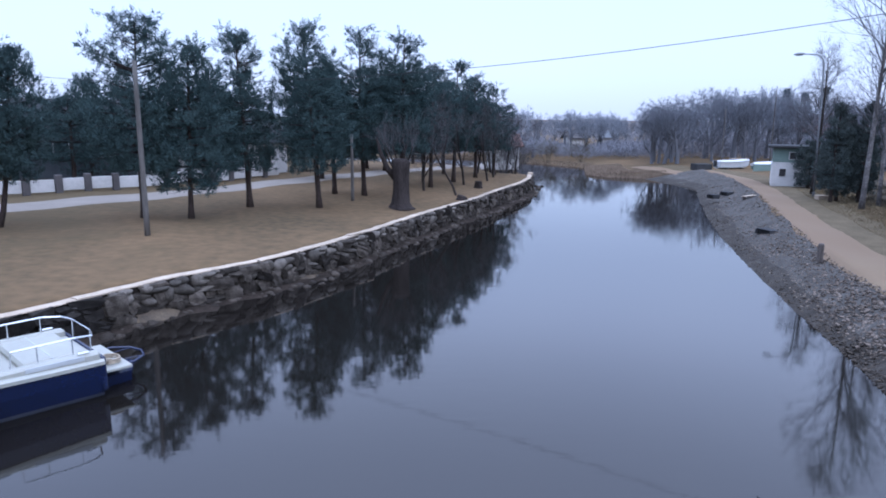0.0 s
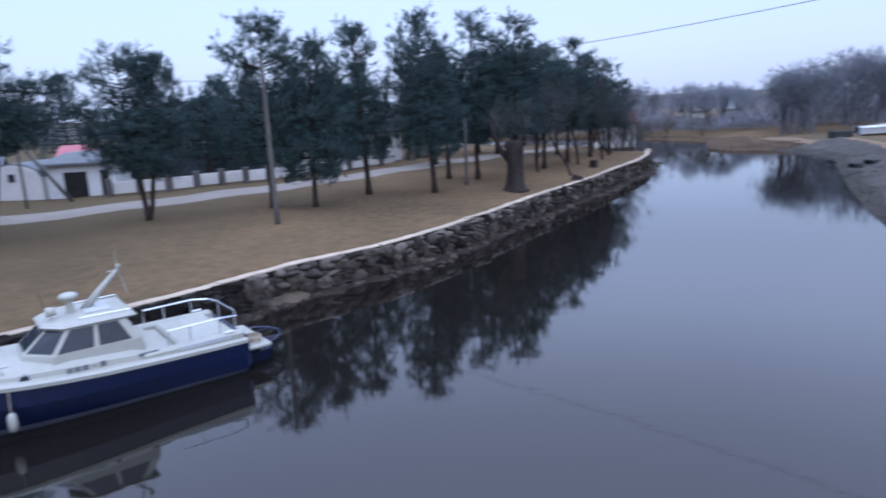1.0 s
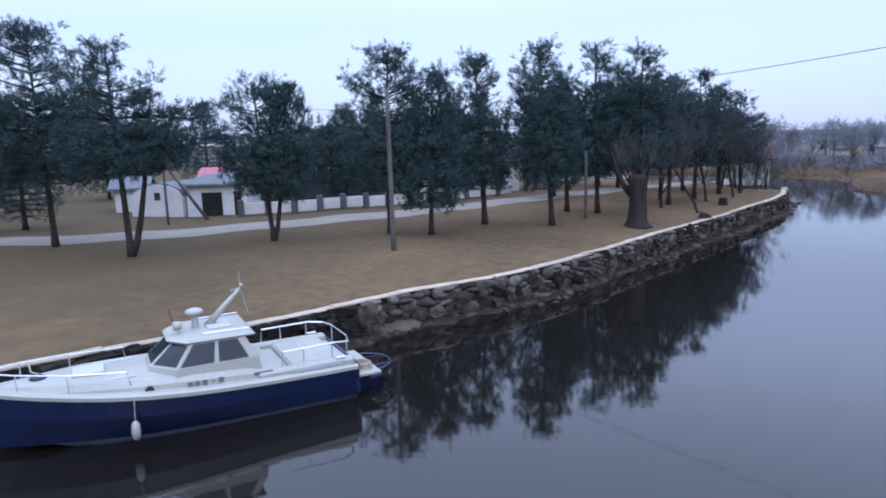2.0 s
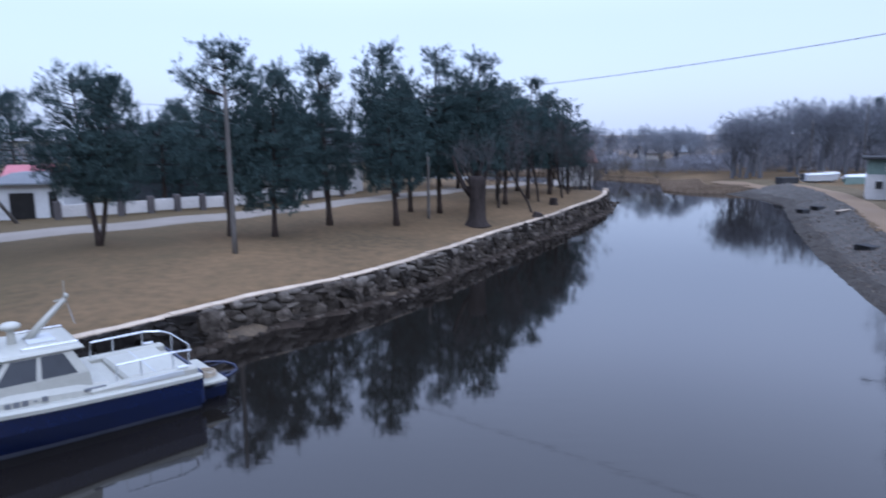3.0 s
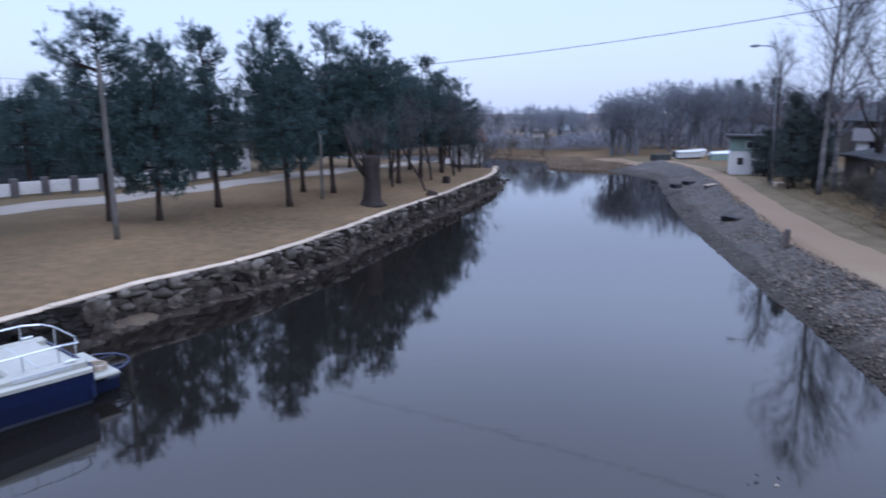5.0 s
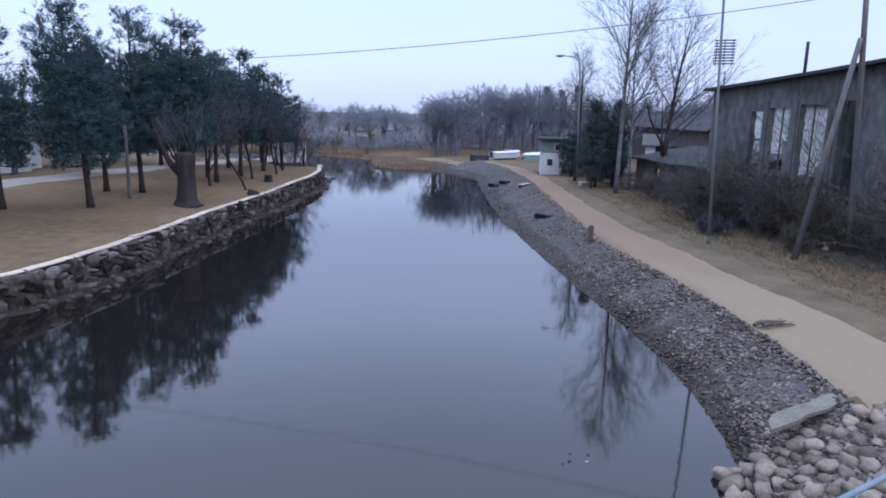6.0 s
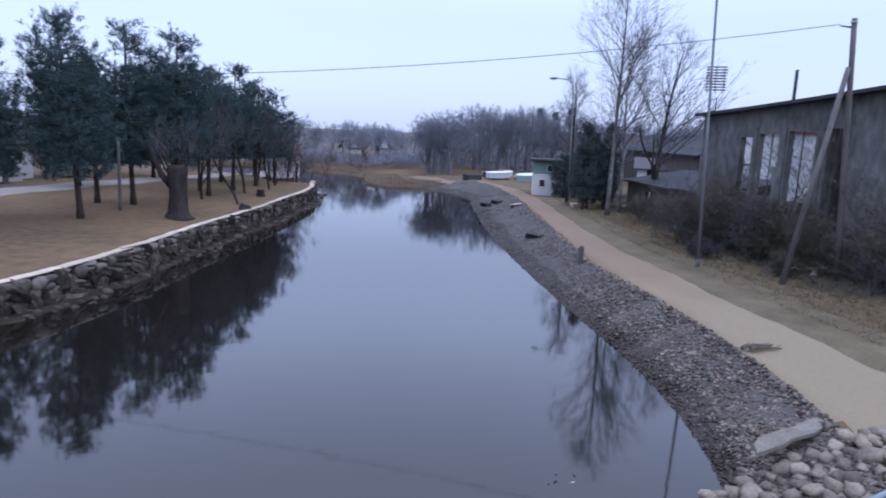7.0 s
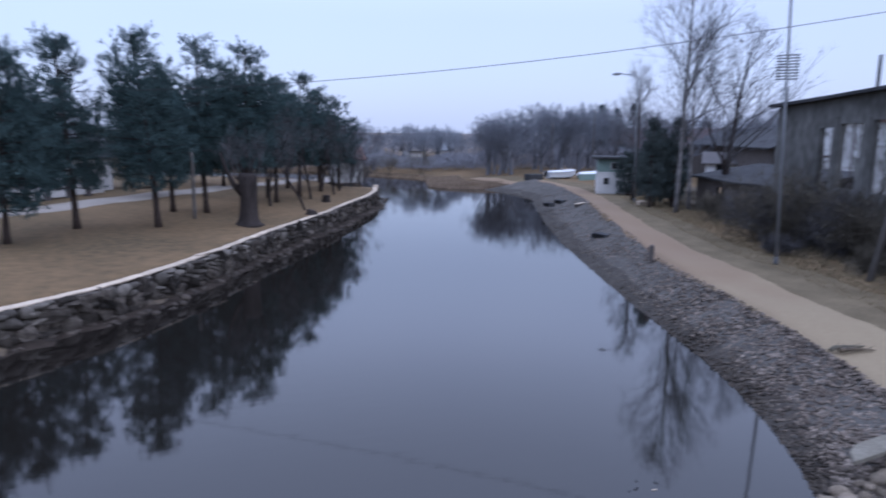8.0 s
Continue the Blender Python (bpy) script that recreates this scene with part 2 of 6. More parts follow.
M_DULLROOF = material("dull_sheet_roof", [(0.062, 0.058, 0.058), (0.100, 0.095, 0.094)], 0.8, 0.9, bump=0.2, spec=0.1)
M_BROWNROOF = material("brown_roof", [(0.060, 0.038, 0.034), (0.105, 0.066, 0.058)], 1.2, 0.9, bump=0.3, spec=0.1)
M_DARKHOUSE = material("dark_boarding", [(0.018, 0.022, 0.026), (0.04, 0.046, 0.05)], 1.2, 0.9, bump=0.3)
M_PILLAR = material("fence_pillar", [(0.055, 0.05, 0.05), (0.10, 0.092, 0.09)], 2.0, 0.9, bump=0.3)
M_GEL = material("white_gelcoat", [(0.262, 0.262, 0.226), (0.318, 0.316, 0.276)], 1.2, 0.4, bump=0.03, spec=0.35)
M_NAVY = material("navy_hull", [(0.002, 0.005, 0.024), (0.003, 0.008, 0.038)], 0.8, 0.25, bump=0.02, spec=0.5)
M_ANTIFOUL = material("dark_antifouling", [(0.01, 0.012, 0.02), (0.022, 0.024, 0.035)], 1.5, 0.8, bump=0.2)
M_DECK = material("grey_nonslip", [(0.308, 0.322, 0.322), (0.385, 0.399, 0.399)], 2.0, 0.8, fine=30, bump=0.2)
M_STEEL = material("polished_rail", [(0.62, 0.64, 0.66), (0.75, 0.77, 0.79)], 3.0, 0.22, 0.9, bump=0)
M_GLASS = material("tinted_glass", [(0.010, 0.013, 0.017), (0.02, 0.024, 0.03)], 0.6, 0.05, bump=0, spec=0.3)
M_BLACK = material("black_rubber", [(0.015, 0.015, 0.016), (0.035, 0.035, 0.036)], 3.0, 0.7, bump=0.1)
M_LETTER = material("grey_lettering", [(0.085, 0.090, 0.098), (0.125, 0.130, 0.140)], 4.0, 0.6, bump=0)
M_ROPE = material("hemp_rope", [(0.22, 0.18, 0.13), (0.38, 0.33, 0.25)], 8.0, 0.95, bump=0.4)
M_BLUERAIL = material("pale_blue_paint", [(0.120, 0.145, 0.160), (0.175, 0.205, 0.220)], 2.5, 0.75, bump=0.2)
M_TANK = material("white_cover", [(0.40, 0.41, 0.42), (0.50, 0.51, 0.52)], 0.8, 0.7, bump=0.15)


def water_material():
    m = bpy.data.materials.new("river_water")
    m.use_nodes = True
    nodes, links = m.node_tree.nodes, m.node_tree.links
    bsdf = nodes["Principled BSDF"]
    bsdf.inputs["Base Color"].default_value = (0.007, 0.006, 0.005, 1)
    bsdf.inputs["Roughness"].default_value, bsdf.inputs["IOR"].default_value = 0.045, 1.52
    bsdf.inputs["Specular IOR Level"].default_value = 0.5
    tc, mp = nodes.new("ShaderNodeTexCoord"), nodes.new("ShaderNodeMapping")
    mp.inputs["Rotation"].default_value, mp.inputs["Scale"].default_value = (0, 0, 0.5), (0.5, 1.6, 1)
    links.new(tc.outputs["Object"], mp.inputs["Vector"])
    ripple, patch = nodes.new("ShaderNodeTexNoise"), nodes.new("ShaderNodeTexNoise")
    ripple.inputs["Scale"].default_value, ripple.inputs["Detail"].default_value = 2.2, 2.0
    patch.inputs["Scale"].default_value = 0.12
    links.new(mp.outputs["Vector"], ripple.inputs["Vector"])
    links.new(tc.outputs["Object"], patch.inputs["Vector"])
    rng, mul, b = nodes.new("ShaderNodeMapRange"), nodes.new("ShaderNodeMath"), nodes.new("ShaderNodeBump")
    mul.operation = "MULTIPLY"
    rng.inputs["From Min"].default_value, rng.inputs["From Max"].default_value = 0.4, 0.65
    rng.inputs["To Min"].default_value, rng.inputs["To Max"].default_value = 0.25, 1.0
    links.new(patch.outputs["Fac"], rng.inputs["Value"])
    links.new(ripple.outputs["Fac"], mul.inputs[0])
    links.new(rng.outputs[0], mul.inputs[1])
    links.new(mul.outputs[0], b.inputs["Height"])
    b.inputs["Strength"].default_value, b.inputs["Distance"].default_value = 0.09, 0.02
    links.new(b.outputs["Normal"], bsdf.inputs["Normal"])
    return m


M_WATER = water_material()


# ---- mesh helpers ----
class Geo:
    """Collects vertices and faces for one mesh."""

    def __init__(self):
        self.v, self.f, self.tips = [], [], []

    def add(self, verts, faces):
        k = len(self.v)
        self.v.extend([tuple(p) for p in verts])
        self.f.extend([tuple(i + k for i in f) for f in faces])
        return self

    def box(self, lo, hi, m=None, bevel=0.0):
        """A box, its edges cut off by bevel, moved by the matrix m."""
        lo, hi = Vector(lo), Vector(hi)
        c, h = (lo + hi) / 2, (hi - lo) / 2
        b = min(bevel, 0.45 * min(h))
        pts, faces = [], []
        if b <= 0:
            pts = [Vector((sx * h.x, sy * h.y, sz * h.z)) + c for sx in (-1, 1) for sy in (-1, 1) for sz in (-1, 1)]
            faces = [(0, 1, 3, 2), (4, 6, 7, 5), (0, 4, 5, 1), (2, 3, 7, 6), (0, 2, 6, 4), (1, 5, 7, 3)]
        else:
            ids = {}
            for sx in (-1, 1):
                for sy in (-1, 1):
                    for sz in (-1, 1):
                        for ax in range(3):
                            p = Vector((sx * (h.x - b * (ax != 0)), sy * (h.y - b * (ax != 1)), sz * (h.z - b * (ax != 2))))
                            ids[(sx, sy, sz, ax)] = len(pts)
                            pts.append(p + c)
            for ax in range(3):
                o = [i for i in range(3) if i != ax]
                for s in (-1, 1):
                    loop = []
                    for a, bb in ((-1, -1), (1, -1), (1, 1), (-1, 1)):
                        k = [0, 0, 0]
                        k[ax], k[o[0]], k[o[1]] = s, a, bb
                        loop.append(ids[(*k, ax)])
                    faces.append(tuple(loop if (s > 0) != (ax == 1) else loop[::-1]))
                for a in (-1, 1):
                    for bb in (-1, 1):
                        k0, k1 = [0, 0, 0], [0, 0, 0]
                        k0[ax], k0[o[0]], k0[o[1]] = -1, a, bb
                        k1[ax], k1[o[0]], k1[o[1]] = 1, a, bb
                        faces.append((ids[(*k0, o[0])], ids[(*k1, o[0])], ids[(*k1, o[1])], ids[(*k0, o[1])]))
            for sx in (-1, 1):
                for sy in (-1, 1):
                    for sz in (-1, 1):
                        faces.append(tuple(ids[(sx, sy, sz, ax)] for ax in range(3)))
        if m is not None:
            pts = [m @ p for p in pts]
        return self.add(pts, faces)

    def tube(self, path, radii, n=6, caps=True):
        """A tube along points, with a radius at each."""
        path = [Vector(p) for p in path]
        if not hasattr(radii, "__len__"):
            radii = [radii] * len(path)
        ref, rings = Vector((0.31, 0.17, 0.94)), []
        for i, p in enumerate(path):
            d = (path[min(i + 1, len(path) - 1)] - path[max(i - 1, 0)]).normalized()
            side = d.cross(ref if abs(d.dot(ref)) < 0.95 else Vector((1, 0, 0))).normalized()
            up = side.cross(d)
            rings.append([p + radii[i] * (math.cos(2 * math.pi * k / n) * side + math.sin(2 * math.pi * k / n) * up) for k in range(n)])
        faces = [(i * n + k, i * n + (k + 1) % n, (i + 1) * n + (k + 1) % n, (i + 1) * n + k) for i in range(len(path) - 1) for k in range(n)]
        if caps:
            faces += [tuple(range(n))[::-1], tuple(range((len(path) - 1) * n, len(path) * n))]
        return self.add([p for r in rings for p in r], faces)

    def loft(self, rings, close=True, caps=True):
        """Faces between rings of equally many points."""
        n = len(rings[0])
        faces = [(i * n + k, i * n + (k + 1) % n, (i + 1) * n + (k + 1) % n, (i + 1) * n + k) for i in range(len(rings) - 1) for k in range(n if close else n - 1)]
        if caps:
            faces += [tuple(range(n))[::-1], tuple(range((len(rings) - 1) * n, len(rings) * n))]
        return self.add([p for r in rings for p in r], faces)

    def dome(self, c, r, squash=1.0, n=10, rows=6):
        """A ball, flattened by squash."""
        c = Vector(c)
        rings = [[c + Vector((r * math.sin(a) * math.cos(2 * math.pi * k / n), r * math.sin(a) * math.sin(2 * math.pi * k / n), r * squash * math.cos(a))) for k in range(n)]
                 for a in [math.pi * (i + 0.5) / rows for i in range(rows)]]
        return self.loft(rings[::-1])


def to_mesh(name, geo, mat, smooth=False):
    me = bpy.data.meshes.new(name)
    me.from_pydata(geo.v, [], geo.f)
    me.materials.append(mat)
    me.validate()
    bm = bmesh.new()
    bm.from_mesh(me)
    bmesh.ops.recalc_face_normals(bm, faces=bm.faces)
    bm.to_mesh(me)
    bm.free()
    if smooth:
        me.shade_smooth()
    return me


def raw_mesh(name, verts, faces, mat, smooth=False):
    """For very many faces: no clean-up."""
    me = bpy.data.meshes.new(name)
    me.from_pydata(verts, [], faces)
    me.materials.append(mat)
    if smooth:
        me.shade_smooth()
    return me


def tri_mesh(name, v, mat):
    """Loose triangles, three vertices each."""
    me = bpy.data.meshes.new(name)
    n = len(v)
    me.vertices.add(n)
    me.vertices.foreach_set("co", np.asarray(v, np.float32).ravel())
    me.loops.add(n)
    me.loops.foreach_set("vertex_index", np.arange(n, dtype=np.int32))
    me.polygons.add(n // 3)
    me.polygons.foreach_set("loop_start", np.arange(0, n, 3, dtype=np.int32))
    me.materials.append(mat)
    me.update(calc_edges=True)
    return me


def stuff(ob):
    ob["kind"] = "stuff"
    return ob


def thing(name, label, category, m=None, group="", kind=""):
    ob = new(name)
    ob.empty_display_size = 0.2
    if m is not None:
        ob.matrix_world = m
    return tagged(ob, label, category, group, kind)


def part(name, geo, mat, parent, label="", smooth=False):
    ob = new(name, to_mesh(name, geo, mat, smooth))
    ob.parent = parent
    return tagged(ob, label)


def single(name, geo, mat, label, category, group="", kind="", smooth=False, m=None):
    ob = new(name, to_mesh(name, geo, mat, smooth))
    if m is not None:
        ob.matrix_world = m
    return tagged(ob, label, category, group, kind)


# ---- the lie of the land ----
WALL = [(-26, -12), (-19, 0), (-15.4, 6), (-12.73, 9.81), (-11.22, 12.21), (-9.45, 14.3), (-7.75, 17.6), (-6.4, 19.5), (-5.2, 20.9), (-3.75, 23.8), (-2.82, 26.0),
        (-0.65, 31.8), (2.2, 38.3), (4.2, 44.0), (6.0, 48.4), (7.2, 53.0), (7.5, 56.0)]
FAR_SHORE = [(7.0, 58.5), (8.0, 64), (7.5, 70), (0, 80), (-20, 92), (-24, 102), (4, 92), (12.2, 83), (16.2, 77.5), (15.4, 73), (14.4, 67.2), (16.0, 64.6)]
RIGHT = [(19.3, 63.5), (20.6, 58.5), (20.9, 54.5), (19.8, 51.8), (17.4, 44.1), (15.6, 38.5), (14, 32.9), (12.2, 25.4), (10.8, 19), (9.96, 14.4), (9.16, 11.4), (8.22, 8.94),
         (7.2, 7.2), (6.1, 5.4), (5.4, 3), (5.2, -12)]
RIVER = WALL + FAR_SHORE + RIGHT
PATH_IN = [(9.2, -12), (9.2, 4), (9.45, 7.4), (9.6, 8.5), (10.2, 10.3), (11.05, 12.8), (11.8, 16.2), (12.3, 19), (13.3, 22.7), (15.6, 29.2), (18.2, 36.9), (20.7, 44), (22.2, 50), (22.5, 58), (21.5, 66), (20, 72)]
PATH_OUT = [(13.0, -12), (13.0, 4), (13.0, 8), (13.1, 9.8), (13.6, 12.2), (13.9, 14.2), (14.4, 16.8), (15.1, 20), (15.8, 23.6), (17.1, 28.1), (19.5, 35.9), (21.9, 42.5), (23.2, 46.6), (24.6, 53), (24.8, 60), (23.8, 68), (22, 74)]


def side_of(points, y):
    """x of a line of points at y."""
    pts = sorted(points, key=lambda p: p[1])
    return np.interp(y, [p[1] for p in pts], [p[0] for p in pts])


def river_distance(x, y):
    """Distance from the water's edge, positive on land, and whether the wall is the nearest edge."""
    x, y = np.asarray(x, float), np.asarray(y, float)
    best, wall, inside = np.full(x.shape, 1e9), np.zeros(x.shape, bool), np.zeros(x.shape, bool)
    n = len(RIVER)
    for i in range(n):
        (ax, ay), (bx, by) = RIVER[i], RIVER[(i + 1) % n]
        dx, dy = bx - ax, by - ay
        u = np.clip(((x - ax) * dx + (y - ay) * dy) / (dx * dx + dy * dy), 0, 1)
        d = np.hypot(x - ax - u * dx, y - ay - u * dy)
        near = d < best
        best, wall = np.where(near, d, best), np.where(near, i < len(WALL) - 1, wall)
        inside ^= ((ay > y) != (by > y)) & (x < dx * (y - ay) / (dy if dy else 1e-9) + ax)
    return np.where(inside, -best, best), wall


def bank_width(y):
    return np.interp(y, [0, 8, 12, 22, 29, 37, 45, 55, 62, 68], [3.2, 1.75, 1.65, 1.9, 2.5, 3.0, 3.1, 2.6, 4.5, 12.0])


def land_height(x, y):
    x, y = np.asarray(x, float), np.asarray(y, float)
    d, wall = river_distance(x, y)
    left = np.where(d > 0.2, 0.96 + 0.24 * np.clip((d - 0.5) / 6, 0, 1), -1.2)
    right = np.clip(d / bank_width(y), 0, 1) * 1.0 + 0.15 * np.clip((d - bank_width(y) - 4) / 5, 0, 1)
    right = np.where(d < 0, np.maximum(-1.2, d * 0.6), right - 0.16 * np.clip(4 * (1 - d / bank_width(y)), 0, 1) * (y < 66))
    roll = 0.05 * np.sin(x * 0.31 + 1.3) * np.sin(y * 0.23) + 0.03 * np.sin(x * 0.9 + y * 0.7)
    rise = 0.4 * np.clip((np.hypot(x, y) - 95) / 120, 0, 1)
    z = np.where(wall, left, right) + np.where(d > 1.0, roll * np.clip(d - 1, 0, 1), 0) + rise
    return z


def ground_z(x, y):
    return float(land_height(np.array([x]), np.array([y]))[0])


def build_ground():
    xs = np.concatenate([[-3000, -1200, -500, -250, -160, -110], np.arange(-80, -30, 2.5), np.arange(-30, 32, 0.45), np.arange(32, 90, 2.5), [110, 160, 250, 500, 1200, 3000]])
    ys = np.concatenate([[-3000, -1200, -500, -200, -80, -40], np.arange(-20, 0, 2.0), np.arange(0, 72, 0.45), np.arange(72, 130, 2.5), [150, 180, 250, 500, 1200, 3000]])
    gx, gy = np.meshgrid(xs, ys)
    gz = land_height(gx.ravel(), gy.ravel())
    verts = np.stack([gx.ravel(), gy.ravel(), gz], 1).tolist()
    w = len(xs)
    faces = [(j * w + i, j * w + i + 1, (j + 1) * w + i + 1, (j + 1) * w + i) for j in range(len(ys) - 1) for i in range(w - 1)]
    ob = new("ground", raw_mesh("ground", verts, faces, M_LAWN, True))
    tagged(ob, "dry brown early-spring lawn and earth beside the river", "ground", kind="structure")


def build_water():
    g = Geo().add([(-60, -40, 0), (40, -40, 0), (40, 110, 0), (-60, 110, 0)], [(0, 1, 2, 3)])
    ob = single("water", g, M_WATER, "dark still river water mirroring trees and sky", "water", kind="structure")


def resample(points, step):
    out, pts = [], [Vector((*p, 0)) for p in points]
    for a, b in zip(pts, pts[1:]):
        n = max(1, round((b - a).length / step))
        out += [a.lerp(b, k / n) for k in range(n)]
    return out + [pts[-1]]


def smooth_line(points, rounds=2):
    """Corner cutting, ends kept."""
    pts = [Vector((*p, 0)) for p in points]
    for _ in range(rounds):
        new_pts = [pts[0]]
        for a, b in zip(pts, pts[1:]):
            new_pts += [a.lerp(b, 0.25), a.lerp(b, 0.75)]
        pts = new_pts + [pts[-1]]
    return [(p.x, p.y) for p in pts]


def ribbon(name, inner, outer, mat, label, category, lift, across=8, step=1.0, edge=0.12, thick=0.12):
    """A strip of surface between two lines, laid on the land, with a ragged edge."""
    n = 140
    def even(line):
        p = np.array(smooth_line(line))
        s = np.r_[0, np.cumsum(np.hypot(*np.diff(p, axis=0).T))]
        u = np.linspace(0, s[-1], n)
        return np.stack([np.interp(u, s, p[:, 0]), np.interp(u, s, p[:, 1])], 1)
    a, b = even(inner), even(outer)
    rng = np.random.RandomState(3)
    g, rows = Geo(), []
    for k in range(across + 1):
        u = k / across
        p = a * (1 - u) + b * u
        if k in (0, across):
            p = p + rng.uniform(-edge, edge, p.shape)
        z = np.maximum(land_height(p[:, 0], p[:, 1]), 0.5) + lift * (1 if 0 < k < across else -0.3)
        rows.append(np.c_[p, z])
    v = np.concatenate(rows).tolist()
    f = [(k * n + i, k * n + i + 1, (k + 1) * n + i + 1, (k + 1) * n + i) for k in range(across) for i in range(n - 1)]
    g.add(v, f)
    return single(name, g, mat, label, category, kind="structure", smooth=True)


build_ground()
build_water()
ROAD_IN = [(-60, 10), (-42, 16.5), (-34, 19.2), (-28.8, 21.2), (-24.2, 23.6), (-20.4, 27.5), (-15.9, 32.2), (-11.4, 39.8), (-5.4, 49.1), (-1.5, 56), (3, 65), (8, 76)]
ROAD_OUT = [(-62, 13.4), (-43, 20.0), (-35, 22.4), (-30.8, 23.9), (-26.8, 26.2), (-22.5, 29.9), (-17.5, 35.6), (-12.6, 43.4), (-6.2, 54.0), (-1.8, 60), (1.5, 68), (5, 78)]
ribbon("road", ROAD_IN, ROAD_OUT, M_ROAD, "pale grey worn asphalt road beyond the lawn", "road", 0.035, edge=0.08)
shift = lambda line, d: [(x + d, y) for x, y in line]
ribbon("litter_strip", shift(PATH_OUT[:-3], 4.3), shift(PATH_OUT[:-3], 9.5), M_LITTER, "dark leaf litter and rubbish in front of the ruin", "ground", 0.03, edge=0.5)
ribbon("verge", shift(PATH_OUT, -0.35), shift(PATH_OUT, 2.4), M_VERGE, "worn earth and flattened grass beside the footpath", "verge", 0.036, edge=0.3)
ribbon("footpath", PATH_IN, PATH_OUT, M_PATH, "sandy tan gravel footpath along the riverbank", "path", 0.04, edge=0.15)


# ---- stones ----
def stone_mesh(name, mat, seed, size=(1, 1, 1), rough=0.22, level=2):
    rng = random.Random(seed)
    bm = bmesh.new()
    bmesh.ops.create_icosphere(bm, subdivisions=level, radius=0.5)
    off = Vector((rng.uniform(0, 50), rng.uniform(0, 50), rng.uniform(0, 50)))
    for v in bm.verts:
        k = 1 + rough * (noise.noise(v.co * 2.2 + off) + 0.5 * noise.noise(v.co * 5 + off))
        v.co = Vector((v.co.x * size[0], v.co.y * size[1], v.co.z * size[2])) * k
    me = bpy.data.meshes.new(name)
    bm.to_mesh(me)
    bm.free()
    me.materials.append(mat)
    me.shade_smooth()
    return me


def block_mesh(name, mat, seed):
    """A roughly squared field stone."""
    rng = random.Random(seed)
    bm = bmesh.new()
    bmesh.ops.create_cube(bm, size=1.0)
    bmesh.ops.subdivide_edges(bm, edges=bm.edges, cuts=1, use_grid_fill=True)
    off = Vector((rng.uniform(0, 50), rng.uniform(0, 50), rng.uniform(0, 50)))
    for v in bm.verts:
        r = v.co.length
        v.co = v.co * (0.78 / max(r, 0.45)) ** 0.30 + noise.noise_vector(v.co * 2.3 + off) * 0.24
    me = bpy.data.meshes.new(name)
    bm.to_mesh(me)
    bm.free()
    me.materials.append(mat)
    return me


def along_wall():
    pts = [Vector((*p, 0)) for p in smooth_line(WALL[2:], 2)]
    lens = np.r_[0, np.cumsum([(b - a).length for a, b in zip(pts, pts[1:])])]
    def at(s):
        i = min(max(int(np.searchsorted(lens, s)) - 1, 0), len(pts) - 2)
        a, b = pts[i], pts[i + 1]
        d = (b - a).normalized()
        return a + d * (s - lens[i]), d, Vector((d.y, -d.x, 0))
    return at, float(lens[-1])


WALL_AT, WALL_LEN = along_wall()


